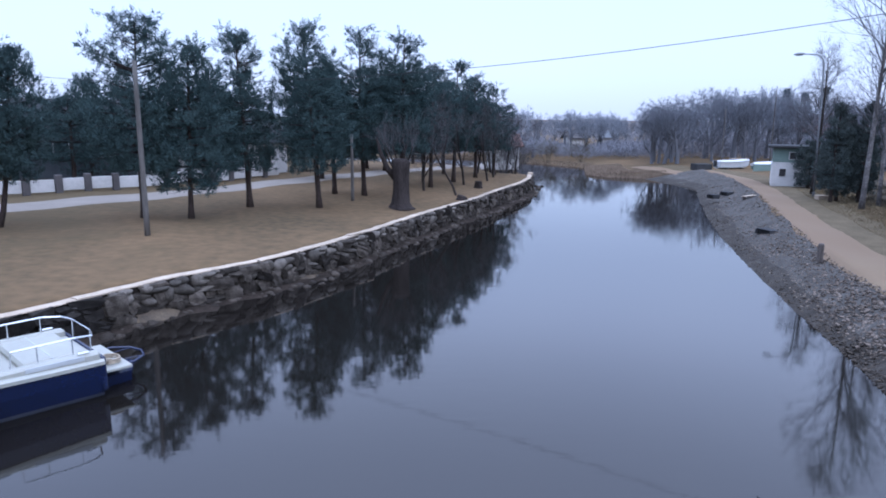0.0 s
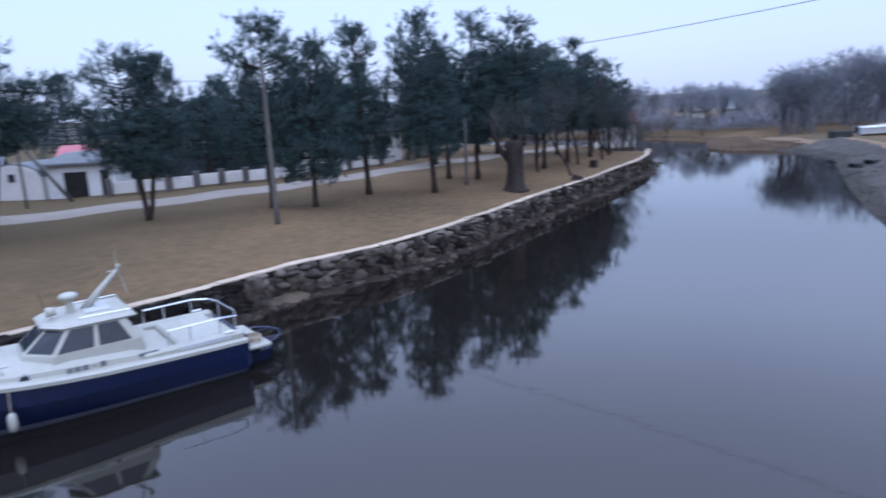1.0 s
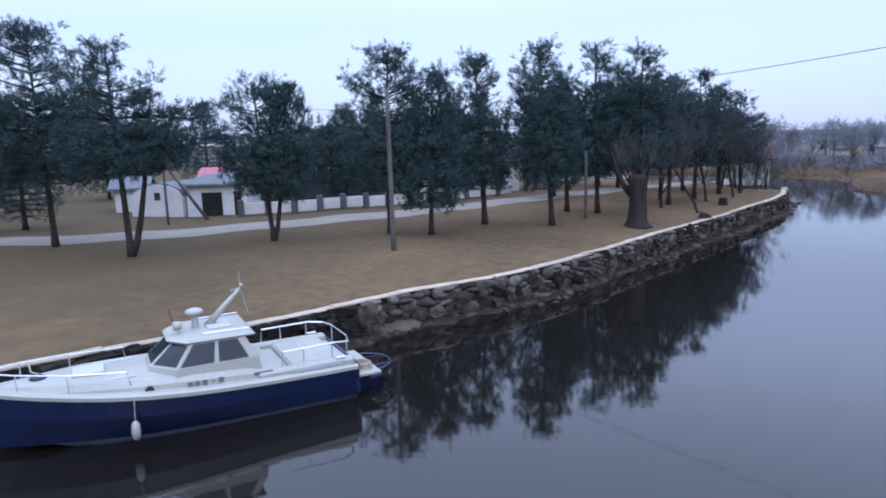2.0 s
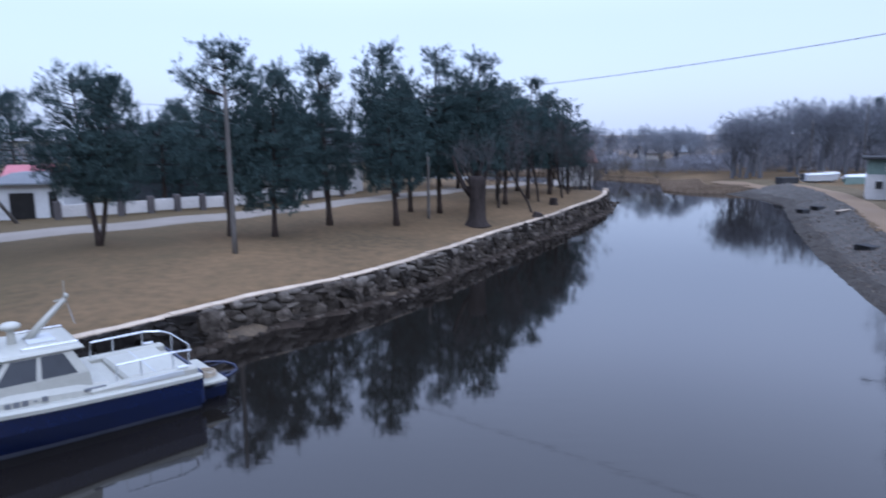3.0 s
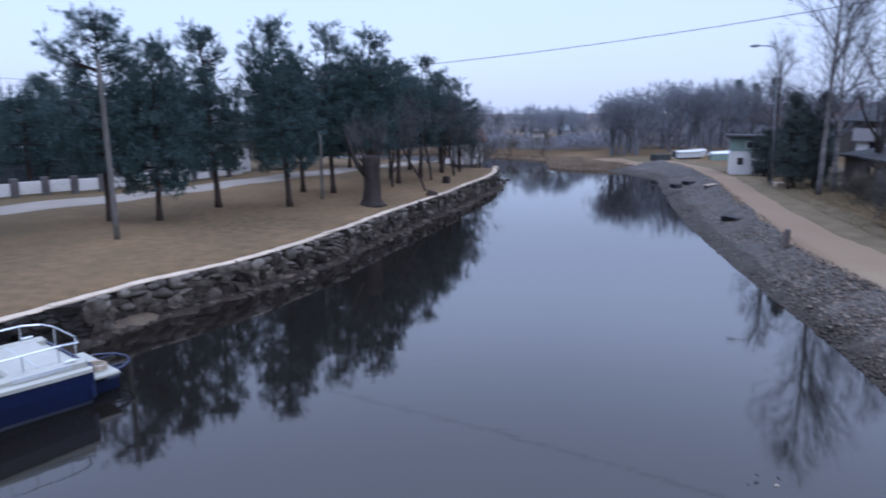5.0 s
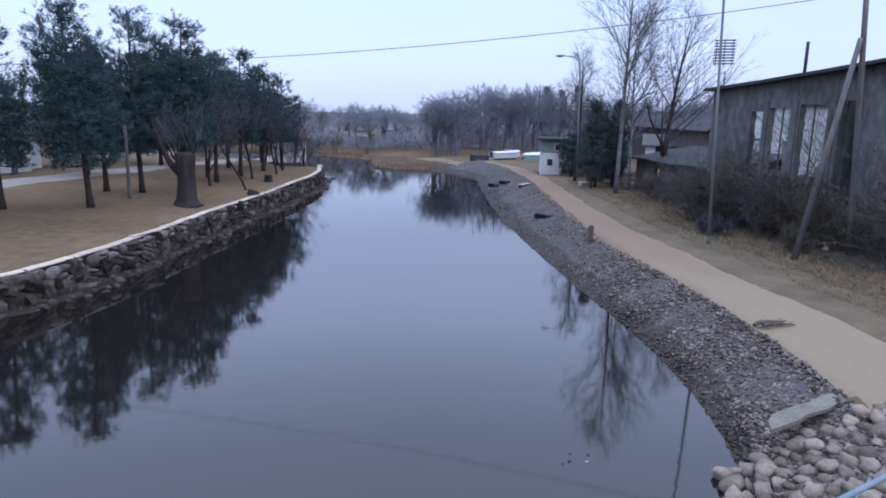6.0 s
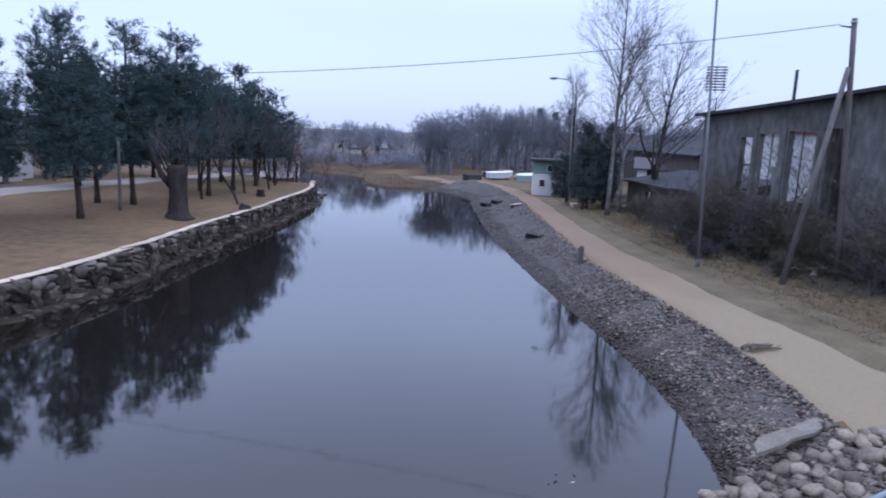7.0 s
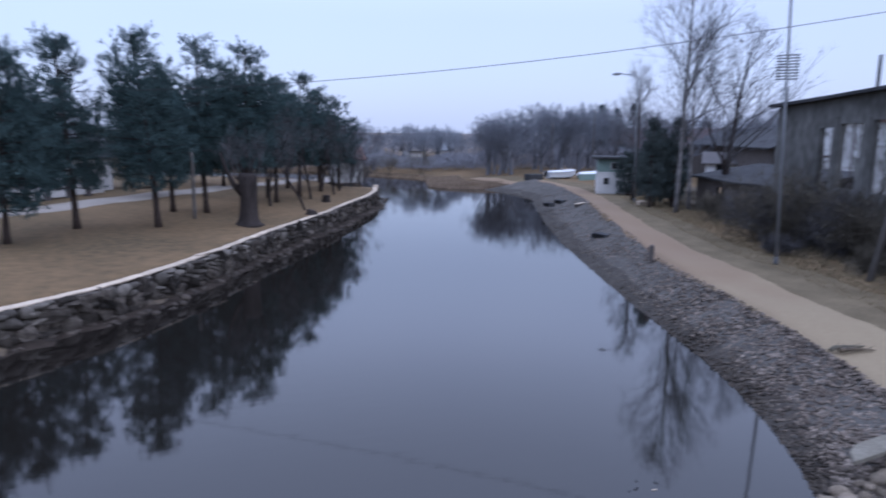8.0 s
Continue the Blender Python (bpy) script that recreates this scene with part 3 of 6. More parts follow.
def build_river_wall():
    wall = thing("river_wall", "low rubble field-stone river wall with pale concrete coping", "wall", kind="structure")
    core = Geo()
    n = int(WALL_LEN / 0.5)
    rings = []
    for i in range(n + 1):
        p, d, out = WALL_AT(WALL_LEN * i / n)
        rings.append([p - out * 0.10 + Vector((0, 0, -1.3)), p - out * 0.10 + Vector((0, 0, 0.94)), p - out * 0.75 + Vector((0, 0, 0.94)), p - out * 0.75 + Vector((0, 0, -1.3))])
    core.loft(rings)
    part("wall_core", core, M_MORTAR, wall, "dark earth-filled joints of the wall")
    # coping slabs
    rng = random.Random(11)
    s = 0.0
    while s < WALL_LEN - 0.3:
        ln = min(rng.uniform(1.7, 2.3), WALL_LEN - s)
        a, da, oa = WALL_AT(s + 0.012)
        b, db, ob = WALL_AT(s + ln - 0.012)
        mid, dm, om = WALL_AT(s + ln / 2)
        top, low, w = 0.99 + rng.uniform(-0.015, 0.008), 0.945, rng.uniform(0.28, 0.33)
        g = Geo()
        rows = []
        quarter, far = WALL_AT(s + ln * 0.25), WALL_AT(s + ln * 0.75)
        for q, o in ((a, oa), (quarter[0], quarter[2]), (mid, om), (far[0], far[2]), (b, ob)):
            e = rng.uniform(-0.045, 0.045)
            rows.append([q + o * (e - 0.06) + Vector((0, 0, low)), q + o * (e - 0.06) + Vector((0, 0, top - 0.015)), q + o * (e - 0.09) + Vector((0, 0, top)),
                         q - o * (w + 0.06 - e) + Vector((0, 0, top)), q - o * (w + 0.06 - e) + Vector((0, 0, low))])
        g.loft(rows)
        part("coping_slab", g, M_CAP, wall)
        s += ln
    blocks = [block_mesh("wall_stone", M_STONE, 20 + k) for k in range(12)]
    # Paler cobbles, mixed in only above z 0.34.
    cobbles = [stone_mesh("wall_stone", M_PALESTONE, 120 + k, (1.15, 1, 1.1), 0.35, 2) for k in range(6)]
    # Darker blocks for the stretch beside the boat.
    dark = [block_mesh("wall_stone", M_DARKSTONE, 320 + k) for k in range(6)]
    count, s, rest = 0, 5.5, Geo()
    while s < WALL_LEN:
        z = rng.uniform(-0.08, 0.02)
        while z < 0.84:
            h = min(rng.choice((0.15, 0.2, 0.24, 0.28, 0.34, 0.42)), max(0.985 - z, 0.12))
            q, d, out = WALL_AT(min(s + rng.uniform(-0.16, 0.16), WALL_LEN))
            ln = rng.choice((0.26, 0.34, 0.42, 0.5, 0.62, 0.78))
            m = Matrix.Translation(q + out * rng.uniform(-0.12, 0.0) + Vector((0, 0, z + h / 2 - 0.03))) @ Matrix.Rotation(math.atan2(d.y, d.x), 4, "Z") @ pose(0, 0, 0, rng.uniform(-12, 12), rng.uniform(-22, 22) * (z < 0.55), rng.uniform(-18, 18)) @ Matrix.Diagonal((ln, rng.uniform(0.26, 0.40), h * (rng.uniform(0.9, 1.2) if z < 0.5 else 0.95), 1))
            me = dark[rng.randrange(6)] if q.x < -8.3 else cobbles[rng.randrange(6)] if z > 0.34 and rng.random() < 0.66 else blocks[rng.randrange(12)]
            if count < 300:
                ob = new("wall_stone", me)
                ob.matrix_world = m
                ob.parent = wall
            else:
                rest.add([m @ v.co for v in me.vertices], [tuple(p.vertices) for p in me.polygons])
            count += 1
            z += h * 0.86
        s += 0.40 if s < 40 else 0.5
    ob = part("far_stones", rest, M_STONE, wall, "grey field stones of the wall's far stretch")
    ob["kind"] = "stuff"
    # rubble toe at the waterline
    toe = Geo()
    base = stone_mesh("toe", M_STONE, 4, (1, 0.8, 0.5), 0.35, 1)
    bv, bf = [v.co.copy() for v in base.vertices], [tuple(p.vertices) for p in base.polygons]
    for k in range(900):
        s = rng.uniform(7, WALL_LEN)
        q, d, out = WALL_AT(s)
        r = rng.choice((0.1, 0.14, 0.2, 0.26, 0.36, 0.48))
        m = Matrix.Translation(q + out * rng.uniform(0.05, 1.0) * (0.75 + 0.25 * math.sin(s * 0.7)) + Vector((0, 0, rng.uniform(-0.14, 0.03)))) @ pose(0, 0, 0, rng.uniform(-20, 20), rng.uniform(-20, 20), rng.uniform(0, 360)) @ Matrix.Scale(r, 4)
        toe.add([m @ v for v in bv], bf)
    ob = part("toe_rubble", toe, M_WETSTONE, wall, "dark wet rubble at the foot of the wall", True)
    ob["kind"] = "stuff"
    return wall


def build_mud_ledge():
    """The silted ledge along the foot of the wall, and the earth washed up on it."""
    for s0, ln, wd, hh, lab, mat in ((7.5, 46.0, 1.15, 0.06, "dark silty ledge of mud and stones at the foot of the wall", M_SILT), (13.0, 2.1, 0.85, 0.24, "tan earth ledge with dead grass at the foot of the wall", M_MUD), (18.5, 3.2, 0.6, 0.12, "low brown mud ledge at the foot of the wall", M_MUD)):
        g, rows = Geo(), []
        n, rng = max(14, int(ln / 0.35)), random.Random(int(s0))
        for i in range(n + 1):
            s = s0 + ln * i / n
            q, d, out = WALL_AT(s)
            k = min(1.0, 3 * math.sin(math.pi * i / n) ** 0.6) + 0.02 if ln > 10 else math.sin(math.pi * i / n) ** 0.6 + 0.02
            w = wd * k * (1 + 0.35 * noise.noise(Vector((s * 0.55, 1, 2))) + 0.3 * noise.noise(Vector((s * 1.9, 4, 2)))) * (1.0 if s < 40 else 1.25)
            rows.append([q + out * (-0.1 + w * u) + Vector((0, 0, -0.12 + (hh + 0.12) * k * (1 - u ** 2.2) + rng.uniform(-0.02, 0.02))) for u in (0, 0.25, 0.5, 0.75, 1.0)] + [q + Vector((0, 0, -0.3))])
        g.loft(rows)
        single("mud_ledge", g, mat, lab, "mud ledge", kind="structure", smooth=True)


def build_bank():
    """The gravel slope of the other shore, its crushed stone and the boulders near the bridge."""
    line = smooth_line(RIGHT[:-1], 2)
    rows, ys = [], []
    pts = [Vector((*p, 0)) for p in line]
    for i, p in enumerate(pts):
        d = (pts[min(i + 1, len(pts) - 1)] - pts[max(i - 1, 0)]).normalized()
        land = Vector((-d.y, d.x, 0))
        w = float(bank_width(p.y))
        row = []
        for u in (-0.5, -0.15, 0, 0.2, 0.4, 0.6, 0.8, 1.0, 1.12):
            q = p + land * (u * w)
            z = max(u, -0.6) * 1.0 if u < 1 else 0.95 - 0.8 * (u - 1)
            row.append((q.x, q.y, z + 0.03 + 0.05 * noise.noise(Vector((q.x * 0.9, q.y * 0.9, 0)))))
        rows.append(row)
    g = Geo().loft(rows, close=False, caps=False)
    bank = single("riverbank", g, M_BANK, "grey crushed-stone slope down to the water", "riverbank", kind="structure", smooth=True)
    wet = Geo()
    rows = []
    for i, p in enumerate(pts):
        d = (pts[min(i + 1, len(pts) - 1)] - pts[max(i - 1, 0)]).normalized()
        land, w = Vector((-d.y, d.x, 0)), float(bank_width(p.y))
        edge = 0.28 + 0.14 * noise.noise(Vector((p.y * 0.8, 3, 1)))
        rows.append([(q.x, q.y, u + 0.036 + 0.05 * noise.noise(Vector((q.x * 0.9, q.y * 0.9, 0)))) for u in (-0.15, 0.0, 0.5 * edge, edge) for q in (p + land * (u * w),)])
    single("wet_shore", wet.loft(rows, close=False, caps=False), M_WETBANK, "dark wet gravel along the waterline", "riverbank", kind="structure", smooth=True)
    rng = random.Random(5)
    shapes = []
    for k in range(5):
        me = stone_mesh("chip", M_GRAVEL, 40 + k, (1, 0.8, 0.42), 0.5, 1)
        shapes.append(([v.co.copy() for v in me.vertices], [tuple(p.vertices) for p in me.polygons], me))
    verts, faces, singles = [], [], 0
    seg = [(a, b) for a, b in zip(pts, pts[1:])]
    wts = [((b - a).length) / (4 + max(a.y, 4)) ** 1.9 for a, b in seg]
    wet_v, wet_f = [], []
    for _ in range(27000):
        a, b = rng.choices(seg, wts)[0]
        d = (b - a).normalized()
        land = Vector((-d.y, d.x, 0))
        u = rng.uniform(-0.08, 0.99)
        p = a.lerp(b, rng.random())
        q = p + land * (u * float(bank_width(p.y)))
        r = rng.choice((0.04, 0.045, 0.05, 0.06, 0.07, 0.085, 0.105, 0.145)) * (1.0 if p.y < 20 else 0.85)
        m = Matrix.Translation((q.x, q.y, u * 1.0 + 0.035)) @ Euler((rng.uniform(-0.5, 0.5), rng.uniform(-0.5, 0.5), rng.uniform(0, 6.3))).to_matrix().to_4x4() @ Matrix.Scale(r, 4)
        v, f, me = rng.choice(shapes)
        if singles < 298 and p.y < 13.5 and u > 0.42 and r > 0.075:
            ob = new("stone", me)
            ob.matrix_world = m
            ob.parent = bank
            singles += 1
            continue
        vs_, fs_ = (wet_v, wet_f) if u < rng.uniform(0.04, 0.34) else (verts, faces)
        k = len(vs_)
        vs_.extend([tuple(m @ c) for c in v])
        fs_.extend([tuple(i + k for i in t) for t in f])
    ob = new("wet_stones", raw_mesh("wet_stones", wet_v, wet_f, M_WETSTONE))
    tagged(ob, "dark wet stones along the waterline", "gravel", kind="stuff")
    ob = new("crushed_stone", raw_mesh("crushed_stone", verts, faces, M_GRAVEL))
    tagged(ob, "loose grey crushed stone covering the riverbank", "gravel", kind="stuff")


def build_boulders():
    pile = thing("boulder_pile", "pile of rounded pale grey boulders at the bridge end", "boulders", kind="structure")
    shapes = [stone_mesh("boulder", M_BOULDER, 60 + k, (1, 0.8, 0.58), 0.5, 2) for k in range(9)]
    rng, placed = random.Random(8), []
    spots = np.random.RandomState(8).uniform((4.6, 3.2), (10.4, 8.1), (9000, 2))
    edge_d = river_distance(spots[:, 0], spots[:, 1])[0]
    widths = bank_width(spots[:, 1])
    for (x, y), d, w in zip(spots.tolist(), edge_d.tolist(), widths.tolist()):
        if len(placed) >= 298:
            break
        if d < -0.45 or x - 0.35 * y > 7.3 or y > 7.85 - 0.30 * max(0.0, x - 7.6):
            continue
        r = rng.uniform(0.18, 0.40)
        z = max(0.0, min(1.0, d / w)) * 1.05
        if any(math.hypot(x - a, y - b) < 0.36 * (r + c) for a, b, c in placed):
            continue
        placed.append((x, y, r))
        ob = new("boulder", shapes[rng.randrange(9)])
        ob.matrix_world = Matrix.Translation((x, y, z + r * 0.20)) @ Euler((rng.uniform(-0.4, 0.4), rng.uniform(-0.4, 0.4), rng.uniform(0, 6.3))).to_matrix().to_4x4() @ Matrix.Scale(r * 1.12, 4)
        ob.parent = pile
    slab = Geo()
    rng = random.Random(2)
    edge = [(7.62, 7.44), (7.98, 7.50), (8.3, 7.56), (8.52, 7.66), (9.02, 7.70), (9.48, 7.86), (9.72, 8.17), (9.31, 8.12), (8.95, 8.0), (8.62, 7.98), (8.04, 7.86), (7.8, 7.70)]
    rings = []
    for z, k in ((-0.06, 1.0), (-0.004, 1.0), (0.006, 0.975)):
        c = Vector((8.7, 7.9, 0))
        rings.append([Vector((c.x + (x - c.x) * k, c.y + (y - c.y) * k, 0.90 + 0.06 * (x - 8.1) / 1.4 + z)) for x, y in edge])
    slab.loft(rings)
    single("concrete_slab", slab, M_SLAB, "broken pale concrete slab above the boulders", "slab")


# ---- trees ----
def blades(pos, axis, count, length, width, rng, spread=0.9, shoot=0.0):
    """Narrow three-cornered leaves round each place."""
    n = len(pos)
    p = np.repeat(pos, count, 0)
    a = np.repeat(axis, count, 0)
    d = a + rng.normal(0, spread, p.shape)
    d /= np.linalg.norm(d, axis=1, keepdims=True) + 1e-9
    if shoot:
        p = p + a * shoot * rng.uniform(-0.5, 1.0, (len(p), 1)) + rng.normal(0, shoot * 0.3, p.shape)
    s = np.cross(d, rng.normal(0, 1, p.shape))
    s /= np.linalg.norm(s, axis=1, keepdims=True) + 1e-9
    ln = length * rng.uniform(0.6, 1.2, (len(p), 1))
    w = width * rng.uniform(0.7, 1.3, (len(p), 1))
    v = np.stack([p - s * w, p + s * w, p + d * ln], 1).reshape(-1, 3)
    return v


def crown(tree_stem, height, crown_from, radius, seed, solid, gaps, dense, point):
    """Limbs in whorls with needle shoots: a thick lower crown up to the share solid, an airy, clumped one above. Returns limbs, places and ways of the shoots."""
    rnd = random.Random(seed)
    limbs, pos, axis = Geo(), [], []
    span = height - crown_from
    hole = Vector((seed * 3.7, seed * 1.3, 0))
    power, round_ = point
    def prof(u):
        return 0.66 + 1.36 * u if u < 0.25 else 0.08 + 0.92 * max(0.0, 1 - ((u - 0.25) / 0.75) ** power) ** round_
    levels = max(6, int(span / 0.28))
    for i in range(levels):
        u0 = min(max((i + rnd.uniform(-0.35, 0.35)) / (levels - 1), 0), 1)
        nb, turn = (rnd.choice((5, 6)) if u0 < solid else 5), rnd.uniform(0, 6.3)
        for k in range(nb):
            u = min(max(u0 + (rnd.uniform(-0.06, 0.06) if u0 > solid else 0), 0), 0.93)
            o = tree_stem((crown_from + span * u) / height)
            a = turn + 2 * math.pi * k / nb + rnd.uniform(-0.4, 0.4)
            out = Vector((math.cos(a), math.sin(a), 0))
            across = Vector((-out.y, out.x, 0))
            ln = radius * prof(u) * rnd.uniform(0.66, 1.12)
            rise = ((-0.16 + 0.75 * u) if u < solid else (0.02 + 0.5 * u + rnd.uniform(-0.2, 0.2))) * ln
            side = across * rnd.uniform(-0.2, 0.2) * ln
            pts = [o, o + out * ln * 0.4 + side * 0.5 + Vector((0, 0, rise * 0.3)), o + out * ln * 0.75 + side + Vector((0, 0, rise * 0.65)), o + out * ln + side * 0.6 + Vector((0, 0, rise + 0.06))]
            airy = u > solid
            if airy and noise.noise(pts[2] * 0.75 + hole) > 0.50 - gaps:
                continue
            limbs.tube(pts, [0.026 * ln / 1.6 + 0.009, 0.018 * ln / 1.6 + 0.007, 0.009, 0.004], 4, False)
            if airy:
                for _ in range(max(2, int(3.4 * ln * dense) + 1)):
                    t = rnd.uniform(0.22, 1.0) ** 0.7
                    j = min(int(t * 3), 2)
                    c = pts[j].lerp(pts[j + 1], t * 3 - j) + across * rnd.gauss(0, 0.24 * ln * (1.1 - 0.5 * t)) + Vector((0, 0, rnd.uniform(-0.05, 0.22)))
                    if noise.noise(c * 1.6 + hole) > 0.34 - gaps:
                        continue
                    limbs.tube([pts[j].lerp(pts[j + 1], max(0, t * 3 - j - 0.25)), c], [0.008, 0.004], 3, False)
                    for _ in range(rnd.choice((3, 4, 5))):
                        off = Vector((rnd.gauss(0, 0.17), rnd.gauss(0, 0.17), rnd.gauss(0.03, 0.12)))
                        pos.append(c + off)
                        axis.append(off * 3.0 + out * 0.2 + Vector((0, 0, 0.4)))
                continue
            for _ in range(max(3, int(11 * ln * dense))):
                t = rnd.uniform(0.12, 1.0) ** 0.8
                j = min(int(t * 3), 2)
                c = pts[j].lerp(pts[j + 1], t * 3 - j)
                way = (out * 0.55 + across * rnd.uniform(-1, 1) + Vector((0, 0, rnd.uniform(-0.15, 0.75) + 0.5 * u))).normalized()
                pos.append(c + way * (0.16 + 0.30 * min(ln, 1.5)) * rnd.uniform(0.5, 1.1) * (1.15 - 0.5 * t))
                axis.append(way * 0.7 + Vector((0, 0, 0.45)))
    for _ in range(int(34 * dense * span * radius * radius)):
        u = rnd.uniform(0.02, solid + 0.08)
        a, q = rnd.uniform(0, 6.283), math.sqrt(rnd.uniform(0.03, 0.95))
        r = radius * prof(u) * q * (1 + 0.16 * math.sin(3 * a + 9 * u + seed) + 0.12 * math.sin(5 * a - 17 * u))
        pos.append(tree_stem((crown_from + span * u) / height) + Vector((r * math.cos(a), r * math.sin(a), -0.1 * r)))
        axis.append(Vector((math.cos(a) * 0.4, math.sin(a) * 0.4, 0.6)))
    for k in range(3):
        a, top = rnd.uniform(0, 6.283), tree_stem(0.9)
        base = top + Vector((math.cos(a), math.sin(a), 0)) * radius * 0.2 * (k > 0)
        rise = height * (0.085 if k == 0 else rnd.uniform(0.03, 0.07))
        limbs.tube([base - Vector((0, 0, 0.2)), base + Vector((0, 0, rise))], [0.015, 0.005], 4, False)
        for i in range(9):
            v = rnd.uniform(-0.1, 1.0)
            pos.append(base + Vector((rnd.gauss(0, 0.13 * (1.1 - v)), rnd.gauss(0, 0.13 * (1.1 - v)), rise * v)))
            axis.append(Vector((rnd.gauss(0, 0.4), rnd.gauss(0, 0.4), 1)))
    return limbs, pos, axis


def pine(label, x, y, height, crown_from, radius, seed, lean=(0, 0), trunk_r=0.16, second=None, gaps=0.25, side=None, dense=1.0, solid=0.6, group="pines on the lawn", needle=None, point=(2.0, 0.78), blade=19):
    """A pine. side: low boughs to (dx, dy, z). second: a second stem to (dx, dy) with its height, crown foot, radius and solid share. point: how the crown closes at the top."""
    rnd, rng = random.Random(seed), np.random.RandomState(seed)
    z0 = ground_z(x, y)
    tree = thing("pine_tree", label, "pine tree", pose(x, y, z0 - 0.05), group)
    stem = lambda t: Vector((lean[0] * t + 0.12 * math.sin(2.2 * t + seed), lean[1] * t + 0.12 * math.cos(1.7 * t + seed), height * t)) - Vector((0.12 * math.sin(seed), 0.12 * math.cos(seed), 0))
    steps = 12
    part("trunk", Geo().tube([stem(i / steps) for i in range(steps + 1)], [0.85 * trunk_r * (1.28 if i == 0 else 1) * (1 - 0.9 * (i / steps)) + 0.012 for i in range(steps + 1)], 8), M_BARK, tree, "", True)
    limbs, pos, axis = crown(stem, height, crown_from, radius, seed, solid, gaps, dense, point)
    if second:
        dx, dy, h2, c2, r2, s2 = second
        stem2 = lambda t: Vector((dx * t ** 0.7, dy * t ** 0.7, h2 * t))
        part("second_trunk", Geo().tube([stem2(u) for u in (0, 0.1, 0.25, 0.45, 0.7, 1)], [trunk_r * 0.8 * (1.05 - u) + 0.012 for u in (0, 0.1, 0.25, 0.45, 0.7, 1)], 7), M_BARK, tree, "", True)
        l2, p2_, a2 = crown(stem2, h2, c2, r2, seed + 500, s2, gaps, dense, point)
        limbs.add(l2.v, l2.f)
        pos += p2_
        axis += a2
    for dx, dy, zz in side or ():
        o, ex = stem(zz / height), Vector((dx, dy, 0))
        pts = [o, o + ex * 0.4 + Vector((0, 0, 0.1)), o + ex * 0.75 + Vector((0, 0, -0.05)), o + ex + Vector((0, 0, 0.1))]
        limbs.tube(pts, [0.06, 0.045, 0.025, 0.01], 5, False)
        for _ in range(int(75 * ex.length / 2)):
            t = rnd.uniform(0.2, 1.0)
            j = min(int(t * 3), 2)
            pos.append(pts[j].lerp(pts[j + 1], t * 3 - j) + Vector((rnd.gauss(0, 0.28), rnd.gauss(0, 0.28), rnd.gauss(0.08, 0.2))))
            axis.append(Vector((0, 0, 0.8)) + ex.normalized() * 0.4)
    ob = stuff(new("branchwork", raw_mesh("branchwork", limbs.v, limbs.f, M_OLDBARK)))
    ob.parent = tree
    v = blades(np.array([tuple(p) for p in pos]), np.array([tuple(p) for p in axis]), blade, 0.16, 0.015, rng, 0.62, 0.15)
    ob = stuff(new("crown", tri_mesh("crown", v, needle or M_NEEDLE)))
    ob.parent = tree
    tagged(ob, "dark blue-green needle tufts with ragged outline")
    return tree


def grow(limb, twig, p, d, length, radius, level, rnd, upward, wander, kids, top):
    """One branch and, from it, the next ones."""
    steps = 4 if level < 2 else 3 if level < 4 else 2
    pts, dd = [p], d.copy()
    for _ in range(steps):
        dd = (dd + Vector((rnd.gauss(0, wander), rnd.gauss(0, wander), rnd.gauss(upward, wander * 0.6)))).normalized()
        pts.append(pts[-1] + dd * (length / steps))
    r1 = radius * (0.62 if level < top else 0.4)
    rad = [radius + (r1 - radius) * i / steps for i in range(steps + 1)]
    (limb if level < 2 else twig).tube(pts, rad, (8, 5, 4, 3, 3, 3)[level], False)
    if level >= top:
        twig.tips.append((pts[-1], dd))
        return
    n = kids[level]
    for k in range(n):
        t = rnd.uniform(0.35, 1.0) if k else 1.0
        i = min(int(t * steps), steps - 1)
        q = pts[i].lerp(pts[i + 1], t * steps - i)
        ax = (pts[i + 1] - pts[i]).normalized()
        side = ax.cross(Vector((rnd.gauss(0, 1), rnd.gauss(0, 1), rnd.gauss(0, 1)))).normalized()
        ang = rnd.uniform(0.35, 0.85) if k else rnd.uniform(0.05, 0.3)
        nd = (ax * math.cos(ang) + side * math.sin(ang)).normalized()
        grow(limb, twig, q, nd, length * rnd.uniform(0.55, 0.8), max(r1 * rnd.uniform(0.5, 0.75), 0.006), level + 1, rnd, upward, wander, kids, top)


def twig_mesh(twig, rng, mat, fuzz, length=0.45, width=0.008, spread=0.55):
    """Twigs as tubes, and the finest as blades at their tips."""
    me = raw_mesh("twig_crown", twig.v, twig.f, mat)
    if not fuzz or not twig.tips:
        return me, None
    p = np.array([tuple(t[0]) for t in twig.tips])
    d = np.array([tuple(t[1]) for t in twig.tips])
    return me, tri_mesh("fine_twigs", blades(p - d * 0.12, d * 0.9, fuzz, length, width, rng, spread), mat)


def add_twigs(tree, twig, seed, mat, fuzz, length=0.45, width=0.008, spread=0.55):
    a, b = twig_mesh(twig, np.random.RandomState(seed), mat, fuzz, length, width, spread)
    for me, nm in ((a, "twig_crown"), (b, "spray")):
        if me is not None:
            ob = stuff(new(nm, me))
            ob.parent = tree


